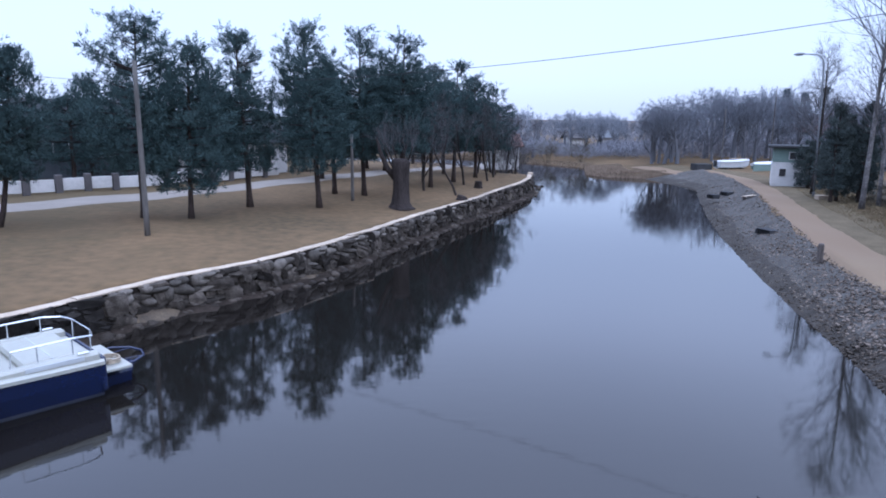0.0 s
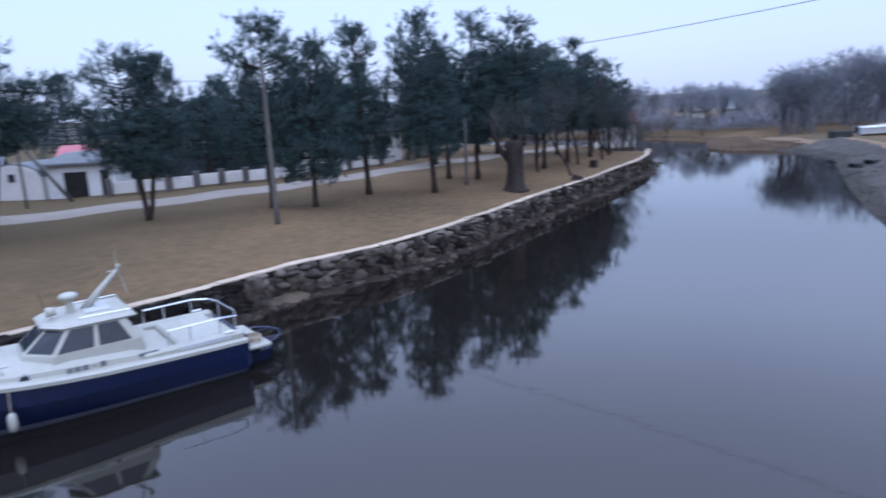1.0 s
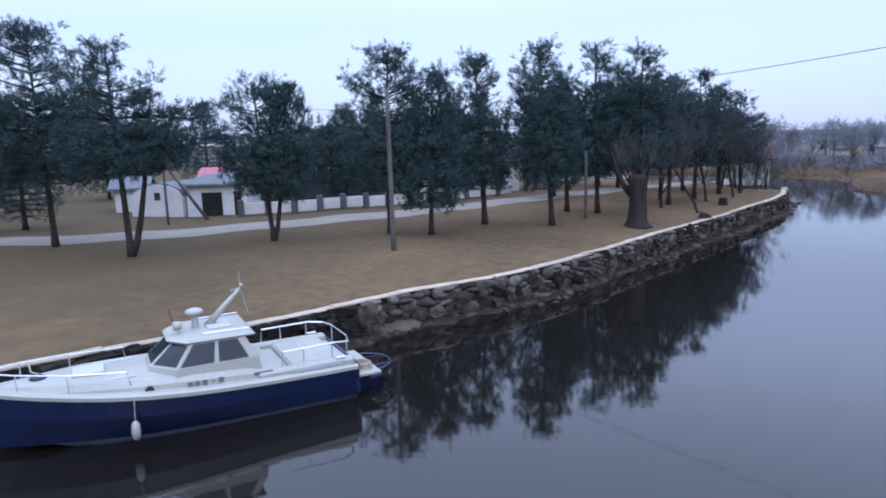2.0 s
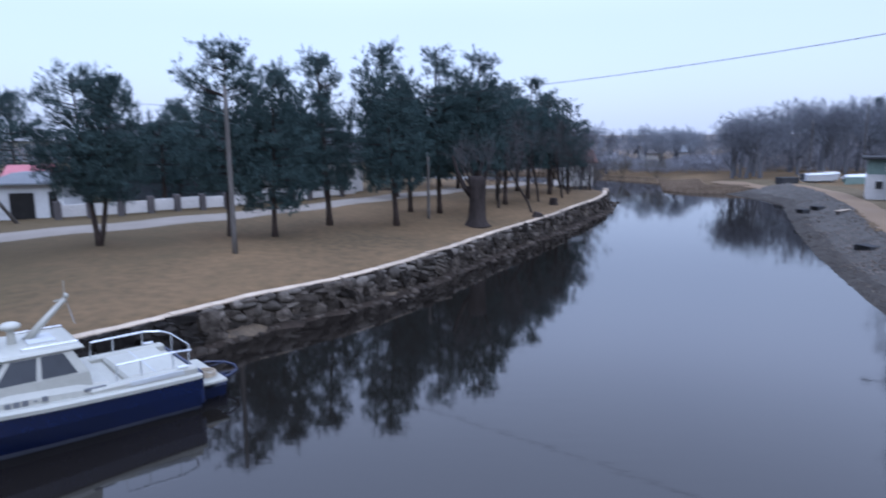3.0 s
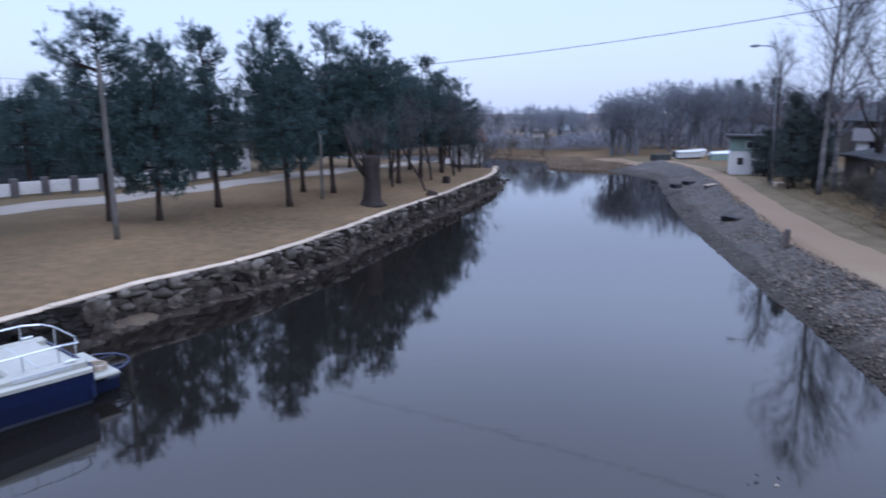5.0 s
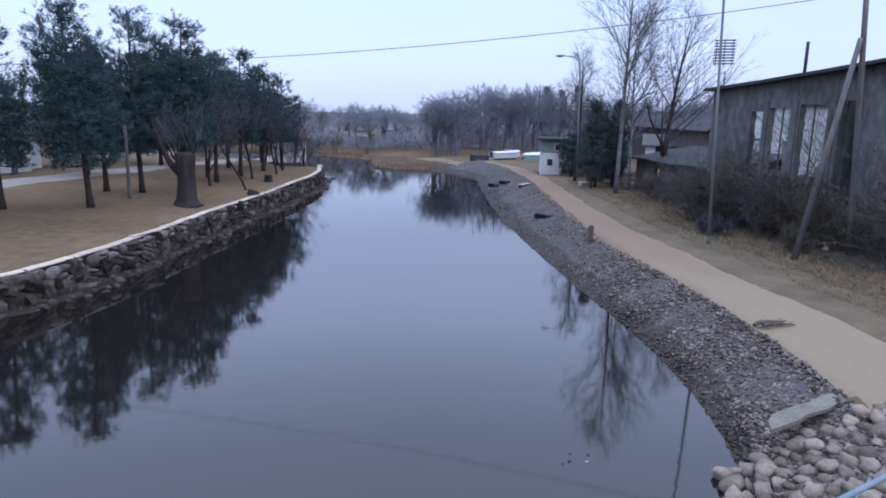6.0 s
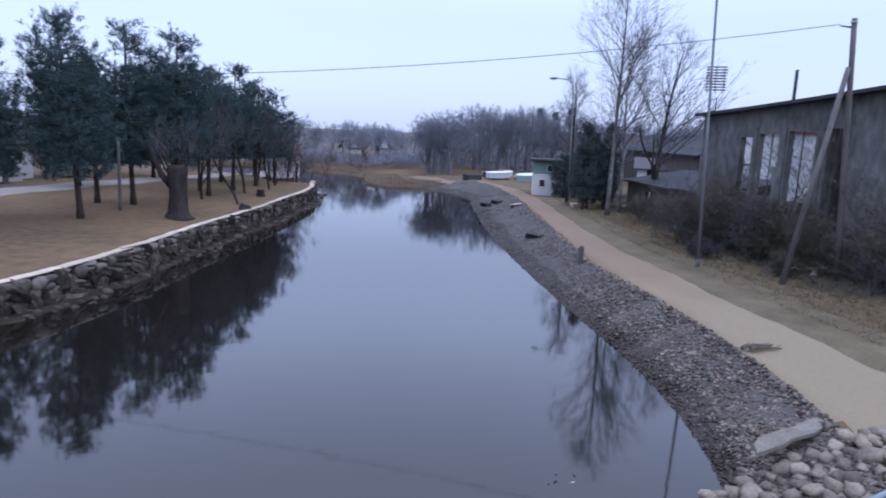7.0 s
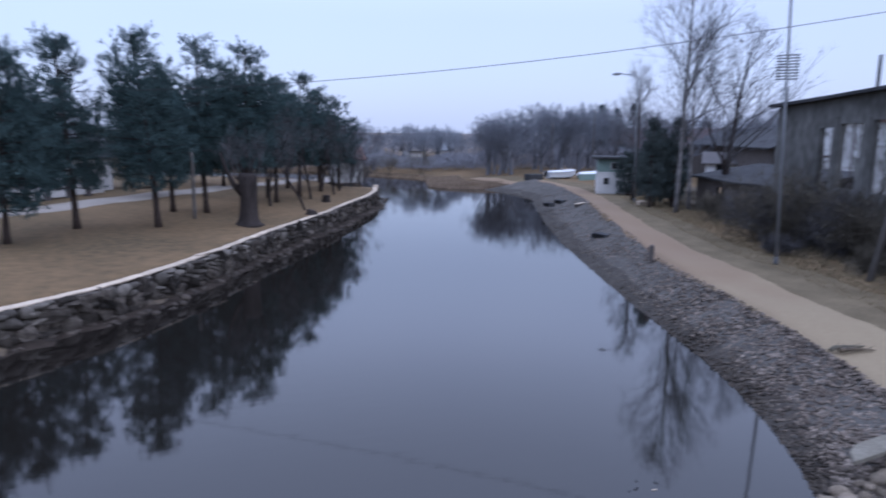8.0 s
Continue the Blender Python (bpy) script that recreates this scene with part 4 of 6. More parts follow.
def bare_tree(name, label, m, seed, height, trunk_r, kids=(5, 4, 4, 3, 3), top=5, upward=0.08, wander=0.14, bark=None, trunk_part=0.36, group="bare trees", fuzz=5, length=0.45, width=0.008, mat=None):
    rnd = random.Random(seed)
    tree = thing(name, label, "bare tree", m, group)
    limb, twig = Geo(), Geo()
    grow(limb, twig, Vector((0, 0, -0.1)), Vector((rnd.gauss(0, 0.04), rnd.gauss(0, 0.04), 1)), height * trunk_part, trunk_r, 0, rnd, upward, wander * 0.6, kids, top)
    ob = part("trunk", limb, bark or M_OLDBARK, tree, "", True)
    add_twigs(tree, twig, seed, mat or M_TWIG, fuzz, length, width)
    return tree


def leader_tree(name, label, m, seed, height, trunk_r, first=0.25, reach=0.24, count=26, bark=None, group="bare trees by the path", bend=(0, 0), droop=0.0):
    """A bare tree with one stem to the top and rising side branches."""
    rnd = random.Random(seed)
    tree = thing(name, label, "bare tree", m, group)
    stem = lambda t: Vector((bend[0] * t * t + 0.1 * math.sin(3 * t + seed), bend[1] * t * t + 0.1 * math.cos(2.3 * t + seed), height * t - 0.1))
    part("trunk", Geo().tube([stem(i / 14) for i in range(15)], [trunk_r * (1.2 if i == 0 else 1) * (1 - i / 14) ** 0.85 + 0.012 for i in range(15)], 8), bark or M_OLDBARK, tree, "", True)
    limb, twig = Geo(), Geo()
    for i in range(count):
        u = first + (0.97 - first) * (i + rnd.random()) / count
        a = rnd.uniform(0, 6.283)
        ang = rnd.uniform(0.6, 1.0) * (1.1 - 0.5 * u)
        d = Vector((math.cos(a) * math.sin(ang), math.sin(a) * math.sin(ang), math.cos(ang)))
        ln = height * reach * (1.12 - u) * rnd.uniform(0.7, 1.15) + 0.3
        grow(limb, twig, stem(u), d, ln, trunk_r * 0.34 * (1.1 - u) + 0.008, 2, rnd, 0.06 - droop, 0.12, (0, 0, 6, 4, 0), 4)
    add_twigs(tree, twig, seed, M_TWIG, 5, 0.6, 0.0042, 0.36)
    return tree


def old_stump_tree(x, y):
    """The thick pollarded trunk with a haze of thin shoots."""
    z0 = ground_z(x, y)
    tree = thing("pollard_tree", "thick old pollarded trunk with bare thin shoots", "bare tree", pose(x, y, z0 - 0.05))
    rnd = random.Random(77)
    rings = []
    for z, r in ((0, 0.74), (0.12, 0.58), (0.35, 0.45), (0.9, 0.39), (1.5, 0.39), (2.0, 0.44), (2.35, 0.46), (2.5, 0.34)):
        rings.append([Vector((r * (1 + 0.10 * math.sin(3 * a + z) + 0.06 * math.sin(7 * a + 2 * z)) * math.cos(a), r * (1 + 0.10 * math.sin(3 * a + z)) * math.sin(a), z)) for a in [2 * math.pi * k / 16 for k in range(16)]])
    g = Geo().loft(rings)
    part("trunk", g, M_OLDBARK, tree, "", True)
    limb, twig = Geo(), Geo()
    for dx, dy, up in ((-0.9, 0.1, 1.0), (0.55, -0.1, 1.1), (-0.2, 0.5, 1.2), (0.3, 0.2, 1.3), (-0.5, -0.4, 1.1)):
        grow(limb, twig, Vector((dx * 0.4, dy * 0.4, 2.1)), Vector((dx, dy, up)).normalized(), 1.1, 0.05, 1, rnd, 0.12, 0.13, (5, 4, 4, 3, 3), 4)
    part("branchwork", limb, M_OLDBARK, tree, "", True)
    part("side_limb", Geo().tube([(-0.25, 0, 1.55), (-0.62, -0.05, 2.0), (-0.95, -0.1, 2.75), (-1.15, -0.1, 3.5)], [0.17, 0.14, 0.10, 0.05], 8), M_OLDBARK, tree, "", True)
    add_twigs(tree, twig, 7, M_TWIG, 4, 0.3, 0.0022)


build_river_wall()
build_mud_ledge()
build_bank()
build_boulders()

PINES = [
    # x, y, height above ground, crown from, crown radius, seed, extras
    (-25.9, 22.2, 9.8, 2.9, 2.6, 1, dict(solid=0.5)),
    (-20.3, 20.8, 8.6, 3.2, 2.1, 2, dict(second=(1.0, 0.8, 6.6, 3.4, 1.7, 0.3), side=[(2.6, 2.3, 5.4), (3.1, 2.7, 4.6), (1.9, 1.7, 4.0)], gaps=0.26, solid=0.32)),
    (-16.7, 25.3, 7.2, 2.2, 1.75, 3, dict(trunk_r=0.125, second=(0.75, 0.5, 6.6, 1.9, 1.45, 0.95), lean=(-0.35, -0.2), solid=0.45, gaps=0.3)),
    (-12.3, 28.0, 8.4, 2.1, 1.95, 4, dict(gaps=0.16, solid=0.5, point=(2.3, 0.72))),
    (-10.45, 28.3, 7.5, 1.3, 1.75, 5, dict(trunk_r=0.13, solid=0.78)),
    (-9.0, 32.0, 8.4, 1.8, 1.5, 6, dict(gaps=0.24, lean=(-0.5, 0), solid=0.5)),
    (-5.8, 32.7, 9.0, 1.9, 1.7, 7, dict(lean=(-0.55, 0), gaps=0.2, solid=0.74)),
    (-5.9, 37.9, 7.5, 2.2, 1.6, 8, dict(solid=0.7)),
    (-4.2, 37.7, 9.5, 2.2, 1.8, 9, dict(gaps=0.27, solid=0.62)),
    (-2.0, 38.3, 9.3, 2.6, 1.6, 10, dict(gaps=0.27, solid=0.68)),
    (-0.6, 43.5, 8.3, 2.4, 1.6, 11, {}),
    (0.9, 47.0, 8.4, 2.3, 1.5, 12, dict(gaps=0.3)),
    (-2.6, 44.5, 7.6, 2.2, 1.7, 13, dict(solid=0.8)),
    (2.6, 51.0, 7.7, 2.2, 1.6, 14, {}),
    (4.2, 54.0, 7.3, 2.0, 1.5, 15, {}),
    (0.2, 53.0, 8.0, 2.2, 1.8, 16, dict(solid=0.8)),
    (-8.2, 46.5, 7.5, 1.8, 2.3, 17, dict(solid=0.8)),
    (-15.5, 46.0, 6.6, 1.6, 2.2, 18, dict(solid=0.8)),
    (-21.6, 39.6, 5.8, 1.6, 1.9, 19, dict(solid=0.8)),
    (-4.6, 54.5, 8.0, 1.4, 2.4, 20, dict(solid=0.8)),
    (-31.0, 18.5, 9.5, 2.8, 2.5, 21, {}),
    (3.0, 60.5, 7.2, 1.8, 1.8, 22, {}),
]
for px_, py_, hh_, cf_, cr_, sd_, ex_ in PINES:
    pine("dark blue-green pine with bare lower trunk on brown lawn", px_, py_, hh_ * 0.95, cf_, cr_ * 1.07, sd_, **ex_)
old_stump_tree(-1.85, 33.2)


# ---- poles, lamps, wires ----
def wooden_pole(label, x, y, top, r0=0.15, r1=0.10, lean=(0, 0)):
    z0 = ground_z(x, y)
    pole = thing("utility_pole", label, "utility pole", pose(x, y, z0 - 0.1), "utility poles")
    n = 6
    part("pole", Geo().tube([(lean[0] * i / n, lean[1] * i / n, (top - z0 + 0.1) * i / n) for i in range(n + 1)], [r0 + (r1 - r0) * i / n for i in range(n + 1)], 10), M_POLE, pole, "", True)
    return pole


def street_lamp(label, x, y, height, arm, along, lean=0.0):
    z0 = ground_z(x, y)
    lamp = thing("street_lamp", label, "street lamp", pose(x, y, z0 - 0.1, 0, lean, 0), "street lamps")
    d = Vector((along[0], along[1], 0)).normalized()
    part("base", Geo().tube([(0, 0, 0), (0, 0, 0.42)], [0.085, 0.08], 10), M_LAMPBASE, lamp, "", True)
    path = [Vector((0, 0, 0.4)), Vector((0, 0, height * 0.5)), Vector((0, 0, height - 0.75))]
    path += [Vector((0, 0, height - 0.75)) + d * (0.5 * (1 - math.cos(a))) + Vector((0, 0, 0.62 * math.sin(a))) for a in (0.3, 0.6, 0.9, 1.2, 1.5)]
    path.append(path[-1] + d * (arm - 0.5) + Vector((0, 0, 0.06)))
    part("pole", Geo().tube(path, [0.056, 0.05, 0.044] + [0.04] * 5 + [0.032], 8), M_GALV, lamp, "", True)
    e = path[-1]
    q = Matrix.Translation(e) @ Matrix.Rotation(math.atan2(d.y, d.x), 4, "Z")
    head = Geo()
    rings = []
    for u, w, h in ((-0.1, 0.05, 0.05), (0.0, 0.10, 0.08), (0.2, 0.13, 0.10), (0.42, 0.11, 0.07), (0.52, 0.04, 0.03)):
        rings.append([q @ Vector((u, w * math.cos(a), h * math.sin(a) * (0.6 if math.sin(a) < 0 else 1))) for a in [2 * math.pi * k / 10 for k in range(10)]])
    head.loft(rings)
    hd = part("lamp_head", head, M_GALV, lamp, "", True)
    part("lens", Geo().box((0.02, -0.08, -0.085), (0.4, 0.08, -0.05), q, 0.01), M_GEL, hd)
    return lamp


def cable(name, label, a, b, sag, r=0.015, n=24):
    a, b = Vector(a), Vector(b)
    pts = [a.lerp(b, i / n) - Vector((0, 0, 4 * sag * (i / n) * (1 - i / n))) for i in range(n + 1)]
    return single(name, Geo().tube(pts, r, 5), M_WIRE, label, "cable", "overhead cables")


wooden_pole("leaning grey weathered wooden utility pole on the lawn", -10.3, 23.7, 7.3, 0.105, 0.075, (-0.02, 0))
P2 = (20.0, 17.0)
p2 = wooden_pole("grey weathered wooden utility pole beside the ruined building", *P2, 9.7, 0.11, 0.085, (-0.58, 0.25))
part("cap", Geo().tube([(-0.58, 0.25, 8.62), (-0.58, 0.25, 8.70)], [0.12, 0.05], 10), M_GALV, p2)
brace_a, brace_b = Vector((17.55, 16.95, 0.95)) - Vector((*P2, ground_z(*P2) - 0.1)), Vector((19.40, 17.2, 8.15)) - Vector((*P2, ground_z(*P2) - 0.1))
part("brace", Geo().tube([brace_a, brace_a.lerp(brace_b, 0.5), brace_b], [0.105, 0.095, 0.08], 10), M_POLE, p2, "leaning timber brace of the pole", True)
part("insulator", Geo().tube([(-0.62, 0.3, 8.48), (-0.95, 0.42, 8.51)], [0.03, 0.02], 6), M_BLACK, p2)
street_lamp("tall galvanised street lamp with curved arm beside the footpath", 16.75, 20.1, 10.3, 1.35, (-0.9, 0.6), -2.6)
street_lamp("galvanised street lamp with curved arm near the small hut", 22.8, 40.9, 8.65, 1.15, (-0.9, 0.4), -2.0)
cable("overhead_cable", "thin black overhead cable slung across the river", (19.05, 17.42, 9.50), (-24.0, 40.0, 7.66), 1.40, 0.012)

cable("overhead_cable", "thin black service cable above the road", (-26.5, 29.9, 6.1), (-24.0, 40.0, 7.4), 0.25, 0.01)


def far_pole(x, y, top):
    wooden_pole("slim grey pole standing beyond the footpath", x, y, top, 0.06, 0.045)


far_pole(26.8, 65.1, 6.6)
far_pole(33.0, 68.4, 8.9)
wooden_pole("slim grey wooden pole among the pines", -4.5, 35.1, 4.6, 0.09, 0.07)


# ---- buildings ----
def wall_panel(us, vs, solid, thick, place):
    """A wall with holes: cells between the breaks us and vs, where solid(i, j). place(u, v, w) gives the point, w from 0 (outer) to thick."""
    g = Geo()
    nu, nv = len(us) - 1, len(vs) - 1
    ok = lambda i, j: 0 <= i < nu and 0 <= j < nv and solid(i, j)
    for i in range(nu):
        for j in range(nv):
            if not ok(i, j):
                continue
            u0, u1, v0, v1 = us[i], us[i + 1], vs[j], vs[j + 1]
            quads = [((u0, v0, 0), (u1, v0, 0), (u1, v1, 0), (u0, v1, 0)), ((u0, v0, thick), (u0, v1, thick), (u1, v1, thick), (u1, v0, thick))]
            if not ok(i - 1, j):
                quads.append(((u0, v0, 0), (u0, v1, 0), (u0, v1, thick), (u0, v0, thick)))
            if not ok(i + 1, j):
                quads.append(((u1, v0, 0), (u1, v0, thick), (u1, v1, thick), (u1, v1, 0)))
            if not ok(i, j - 1):
                quads.append(((u0, v0, 0), (u0, v0, thick), (u1, v0, thick), (u1, v0, 0)))
            if not ok(i, j + 1):
                quads.append(((u0, v1, 0), (u1, v1, 0), (u1, v1, thick), (u0, v1, thick)))
            for q in quads:
                g.add([place(*p) for p in q], [(0, 1, 2, 3)])
    return g


def build_ruin():
    """The roofless-looking concrete building: long facade to the path, openings through it."""
    ruin = thing("ruined_building", "derelict grey concrete building with empty window openings", "building", pose(0, 0, 0))
    # u runs from the far corner (y = 25.8) towards the bridge
    fac = lambda u: (21.0 + 0.012 * u, 25.8 - u)
    top = lambda u: 6.75 + 0.088 * min(u, 16)
    holes = [(2.42, 3.05, 3.6, 5.87), (3.42, 4.46, 3.5, 6.02), (4.92, 6.16, 3.45, 6.15), (6.7, 7.6, 1.6, 6.27), (10.6, 11.8, 3.5, 6.2), (13.0, 14.6, 3.4, 6.2)]
    us = sorted({0.0, 20.0, *[h[0] for h in holes], *[h[1] for h in holes], 9.0, 1.4})
    vs = sorted({0.6, 6.45, *[h[2] for h in holes], *[h[3] for h in holes]}) + [9.0]
    def place(u, v, w):
        x, y = fac(u)
        return (x + w, y, v if v < 8 else top(u))
    def solid(i, j):
        cu, cv = (us[i] + us[i + 1]) / 2, (vs[j] + vs[j + 1]) / 2
        return not any(a < cu < b and c < cv < d for a, b, c, d in holes)
    part("front_wall", wall_panel(us, vs, solid, 0.25, place), M_CONC, ruin)
    # piers proud of the facade
    for u in (3.23, 4.69, 6.43):
        x, y = fac(u)
        part("pier", Geo().box((x - 0.06, y - 0.11, 0.6), (x + 0.02, y + 0.11, 6.3), None, 0.02), M_CONC, ruin)
    # end wall and rear wall with wide openings
    end = Geo().box((21.4, 25.42, 0.6), (22.3, 25.8, 6.7)).box((22.3, 25.44, 0.6), (28.2, 25.78, 1.7))
    part("end_wall", end, M_CONC, ruin)
    # broken brickwork left in the openings, and the dark cell behind the doorway
    rnd = random.Random(14)
    for u0, u1, z0, z1, side in ((2.42, 3.05, 3.6, 5.87, 0), (3.42, 4.46, 3.5, 6.02, 1), (4.92, 6.16, 3.45, 6.15, 0)):
        z = z0
        while z < z1 - 0.1:
            h = rnd.uniform(0.16, 0.34)
            w = rnd.uniform(0.02, 0.09) + (rnd.uniform(0.12, 0.28) if side and z < z0 + 1.1 else 0.0)
            a, b = (u1 - w, u1 - 0.003) if side else (u0 + 0.003, u0 + w)
            xa, ya = fac(a)
            part("jamb_block", Geo().box((xa + 0.04, 25.8 - b, z), (xa + 0.22, 25.8 - a, min(z + h, z1)), None, 0.01), M_CONC, ruin)
            z += h
        xm, ym = fac((u0 + u1) / 2)
        if u1 - u0 < 0.7:
            part("window_bar", Geo().box((xm + 0.1, 25.8 - u1, 4.68), (xm + 0.18, 25.8 - u0, 4.76)), M_OLDWOOD, ruin)
        else:
            part("window_post", Geo().box((xm + 0.12, 25.8 - u0 - 0.56, z0), (xm + 0.17, 25.8 - u0 - 0.52, z1)), M_OLDWOOD, ruin)
    part("inner_wall", Geo().box((23.2, 17.6, 0.6), (23.45, 19.0, 6.6)).box((21.4, 18.98, 0.6), (23.2, 19.15, 6.6)).box((21.4, 17.5, 0.6), (23.2, 17.62, 6.6)), M_CONC, ruin, "dark inner partition")
    rear_holes = [(0.8, 7.4, 2.9, 6.3), (9.5, 15.5, 2.9, 6.3)]
    us2, vs2 = [0.4, 0.8, 7.4, 9.5, 15.5, 20.0], [0.6, 1.6, 5.4, 5.9]
    part("rear_wall", wall_panel(us2, vs2, lambda i, j: not (j == 1 and i in (1, 3)), 0.35, lambda u, v, w: (28.2 + w, 25.8 - u, v if v < 8 else top(u))), M_CONC, ruin)
    # roof edge: tarred overhang along the facade
    rings = []
    for u in (-0.25, 3, 6, 9, 12, 16, 20.2):
        x, y = fac(u)
        t = top(max(u, 0)) + 0.03 * math.sin(u * 1.7)
        rings.append([Vector((x - 0.35, y, t)), Vector((x - 0.35, y, t + 0.13)), Vector((x + 1.3, y, t + 0.20)), Vector((x + 1.3, y, t + 0.07))])
    part("roof", Geo().loft(rings), M_TAR, ruin, "dark tarred sagging roof edge")
    for u, h in ((9.6, 0.16), (11.8, 0.2)):
        x, y = fac(u)
        part("roof_vent", Geo().box((x + 0.4, y - 0.14, top(u) + 0.1), (x + 0.7, y + 0.14, top(u) + 0.2 + h), None, 0.02), M_GALV, ruin)
    # pipe on the roof
    x, y = fac(4.3)
    part("chimney_pipe", Geo().tube([(x + 0.6, y, 7.1), (x + 0.6, y, 8.55)], [0.065, 0.065], 8), M_TAR, ruin, "dark iron pipe", True)
    # rubble and broken lower wall
    part("sill_course", Geo().box((20.86, 6, 0.6), (21.0, 18.2, 1.55), None, 0.03), M_CONC, ruin)


build_ruin()


def build_hut():
    m = pose(23.5, 48.0, ground_z(24.2, 48.5) - 0.05, 0, 0, -24)
    hut = thing("small_hut", "small hut, white below and green above, flat dark roof", "hut", m)
    part("lower_wall", Geo().box((0, 0, 0), (2.8, 2.6, 1.75), None, 0.02), M_PLASTER, hut, "white plastered lower wall")
    part("upper_wall", Geo().box((0.02, 0.02, 1.754), (2.78, 2.58, 2.75), None, 0.02), M_GREENPAINT, hut, "green painted upper wall")
    part("roof", Geo().box((-0.35, -0.35, 2.75), (3.1, 2.95, 2.92), None, 0.03), M_TAR, hut, "flat dark roof with overhang")
    w = part("window", Geo().box((1.0, -0.03, 1.95), (2.0, 0.015, 2.5), None, 0.01), M_PLASTER, hut, "white window frame")
    part("pane", Geo().box((1.06, -0.045, 2.0), (1.47, -0.01, 2.45)), M_WINDOW, w)
    part("pane", Geo().box((1.53, -0.045, 2.0), (1.94, -0.01, 2.45)), M_WINDOW, w)
    w2 = part("window", Geo().box((0.45, -0.03, 0.75), (0.95, 0.015, 1.35), None, 0.01), M_PLASTER, hut, "small dark lower window")
    part("pane", Geo().box((0.5, -0.045, 0.8), (0.9, -0.01, 1.3)), M_WINDOW, w2)
    return hut


build_hut()


def gable_house(name, label, m, w, d, h, ridge, wall_mat, roof_mat, windows=2, door=False, group="far houses"):
    """A house w wide and d deep, its ridge along the width."""
    house = thing(name, label, "house", m, group)
    part("wall", Geo().box((0, 0, -0.3), (w, d, h)).add([(0, 0, h), (0, d, h), (0, d / 2, h + ridge * 0.97), (w, 0, h), (w, d, h), (w, d / 2, h + ridge * 0.97)], [(0, 1, 2), (3, 5, 4), (0, 2, 5, 3), (1, 4, 5, 2)]), wall_mat, house)
    r = Geo()
    t, o = 0.12, 0.35
    for a, b in ((-o, d / 2), (d + o, d / 2)):
        za, zb = h - o * ridge / (d / 2), h + ridge
        r.add([(-o, a, za), (w + o, a, za), (w + o, b, zb), (-o, b, zb), (-o, a, za + t), (w + o, a, za + t), (w + o, b, zb + t), (-o, b, zb + t)], [(0, 1, 2, 3), (4, 5, 6, 7), (0, 1, 5, 4), (1, 2, 6, 5), (2, 3, 7, 6), (3, 0, 4, 7)])
    part("roof", r, roof_mat, house)
    for k in range(windows):
        c = w * (k + 1) / (windows + 1)
        win = part("window", Geo().box((c - 0.5, -0.04, h * 0.42), (c + 0.5, 0.02, h * 0.42 + 1.1), None, 0.015), M_PLASTER, house)
        part("pane", Geo().box((c - 0.42, -0.055, h * 0.42 + 0.08), (c + 0.42, -0.02, h * 0.42 + 1.02)), M_WINDOW, win)
    if door:
        part("door", Geo().box((w * 0.72, -0.05, 0), (w * 0.72 + 0.95, 0.02, 2.05), None, 0.015), M_DARK, house)
    return house


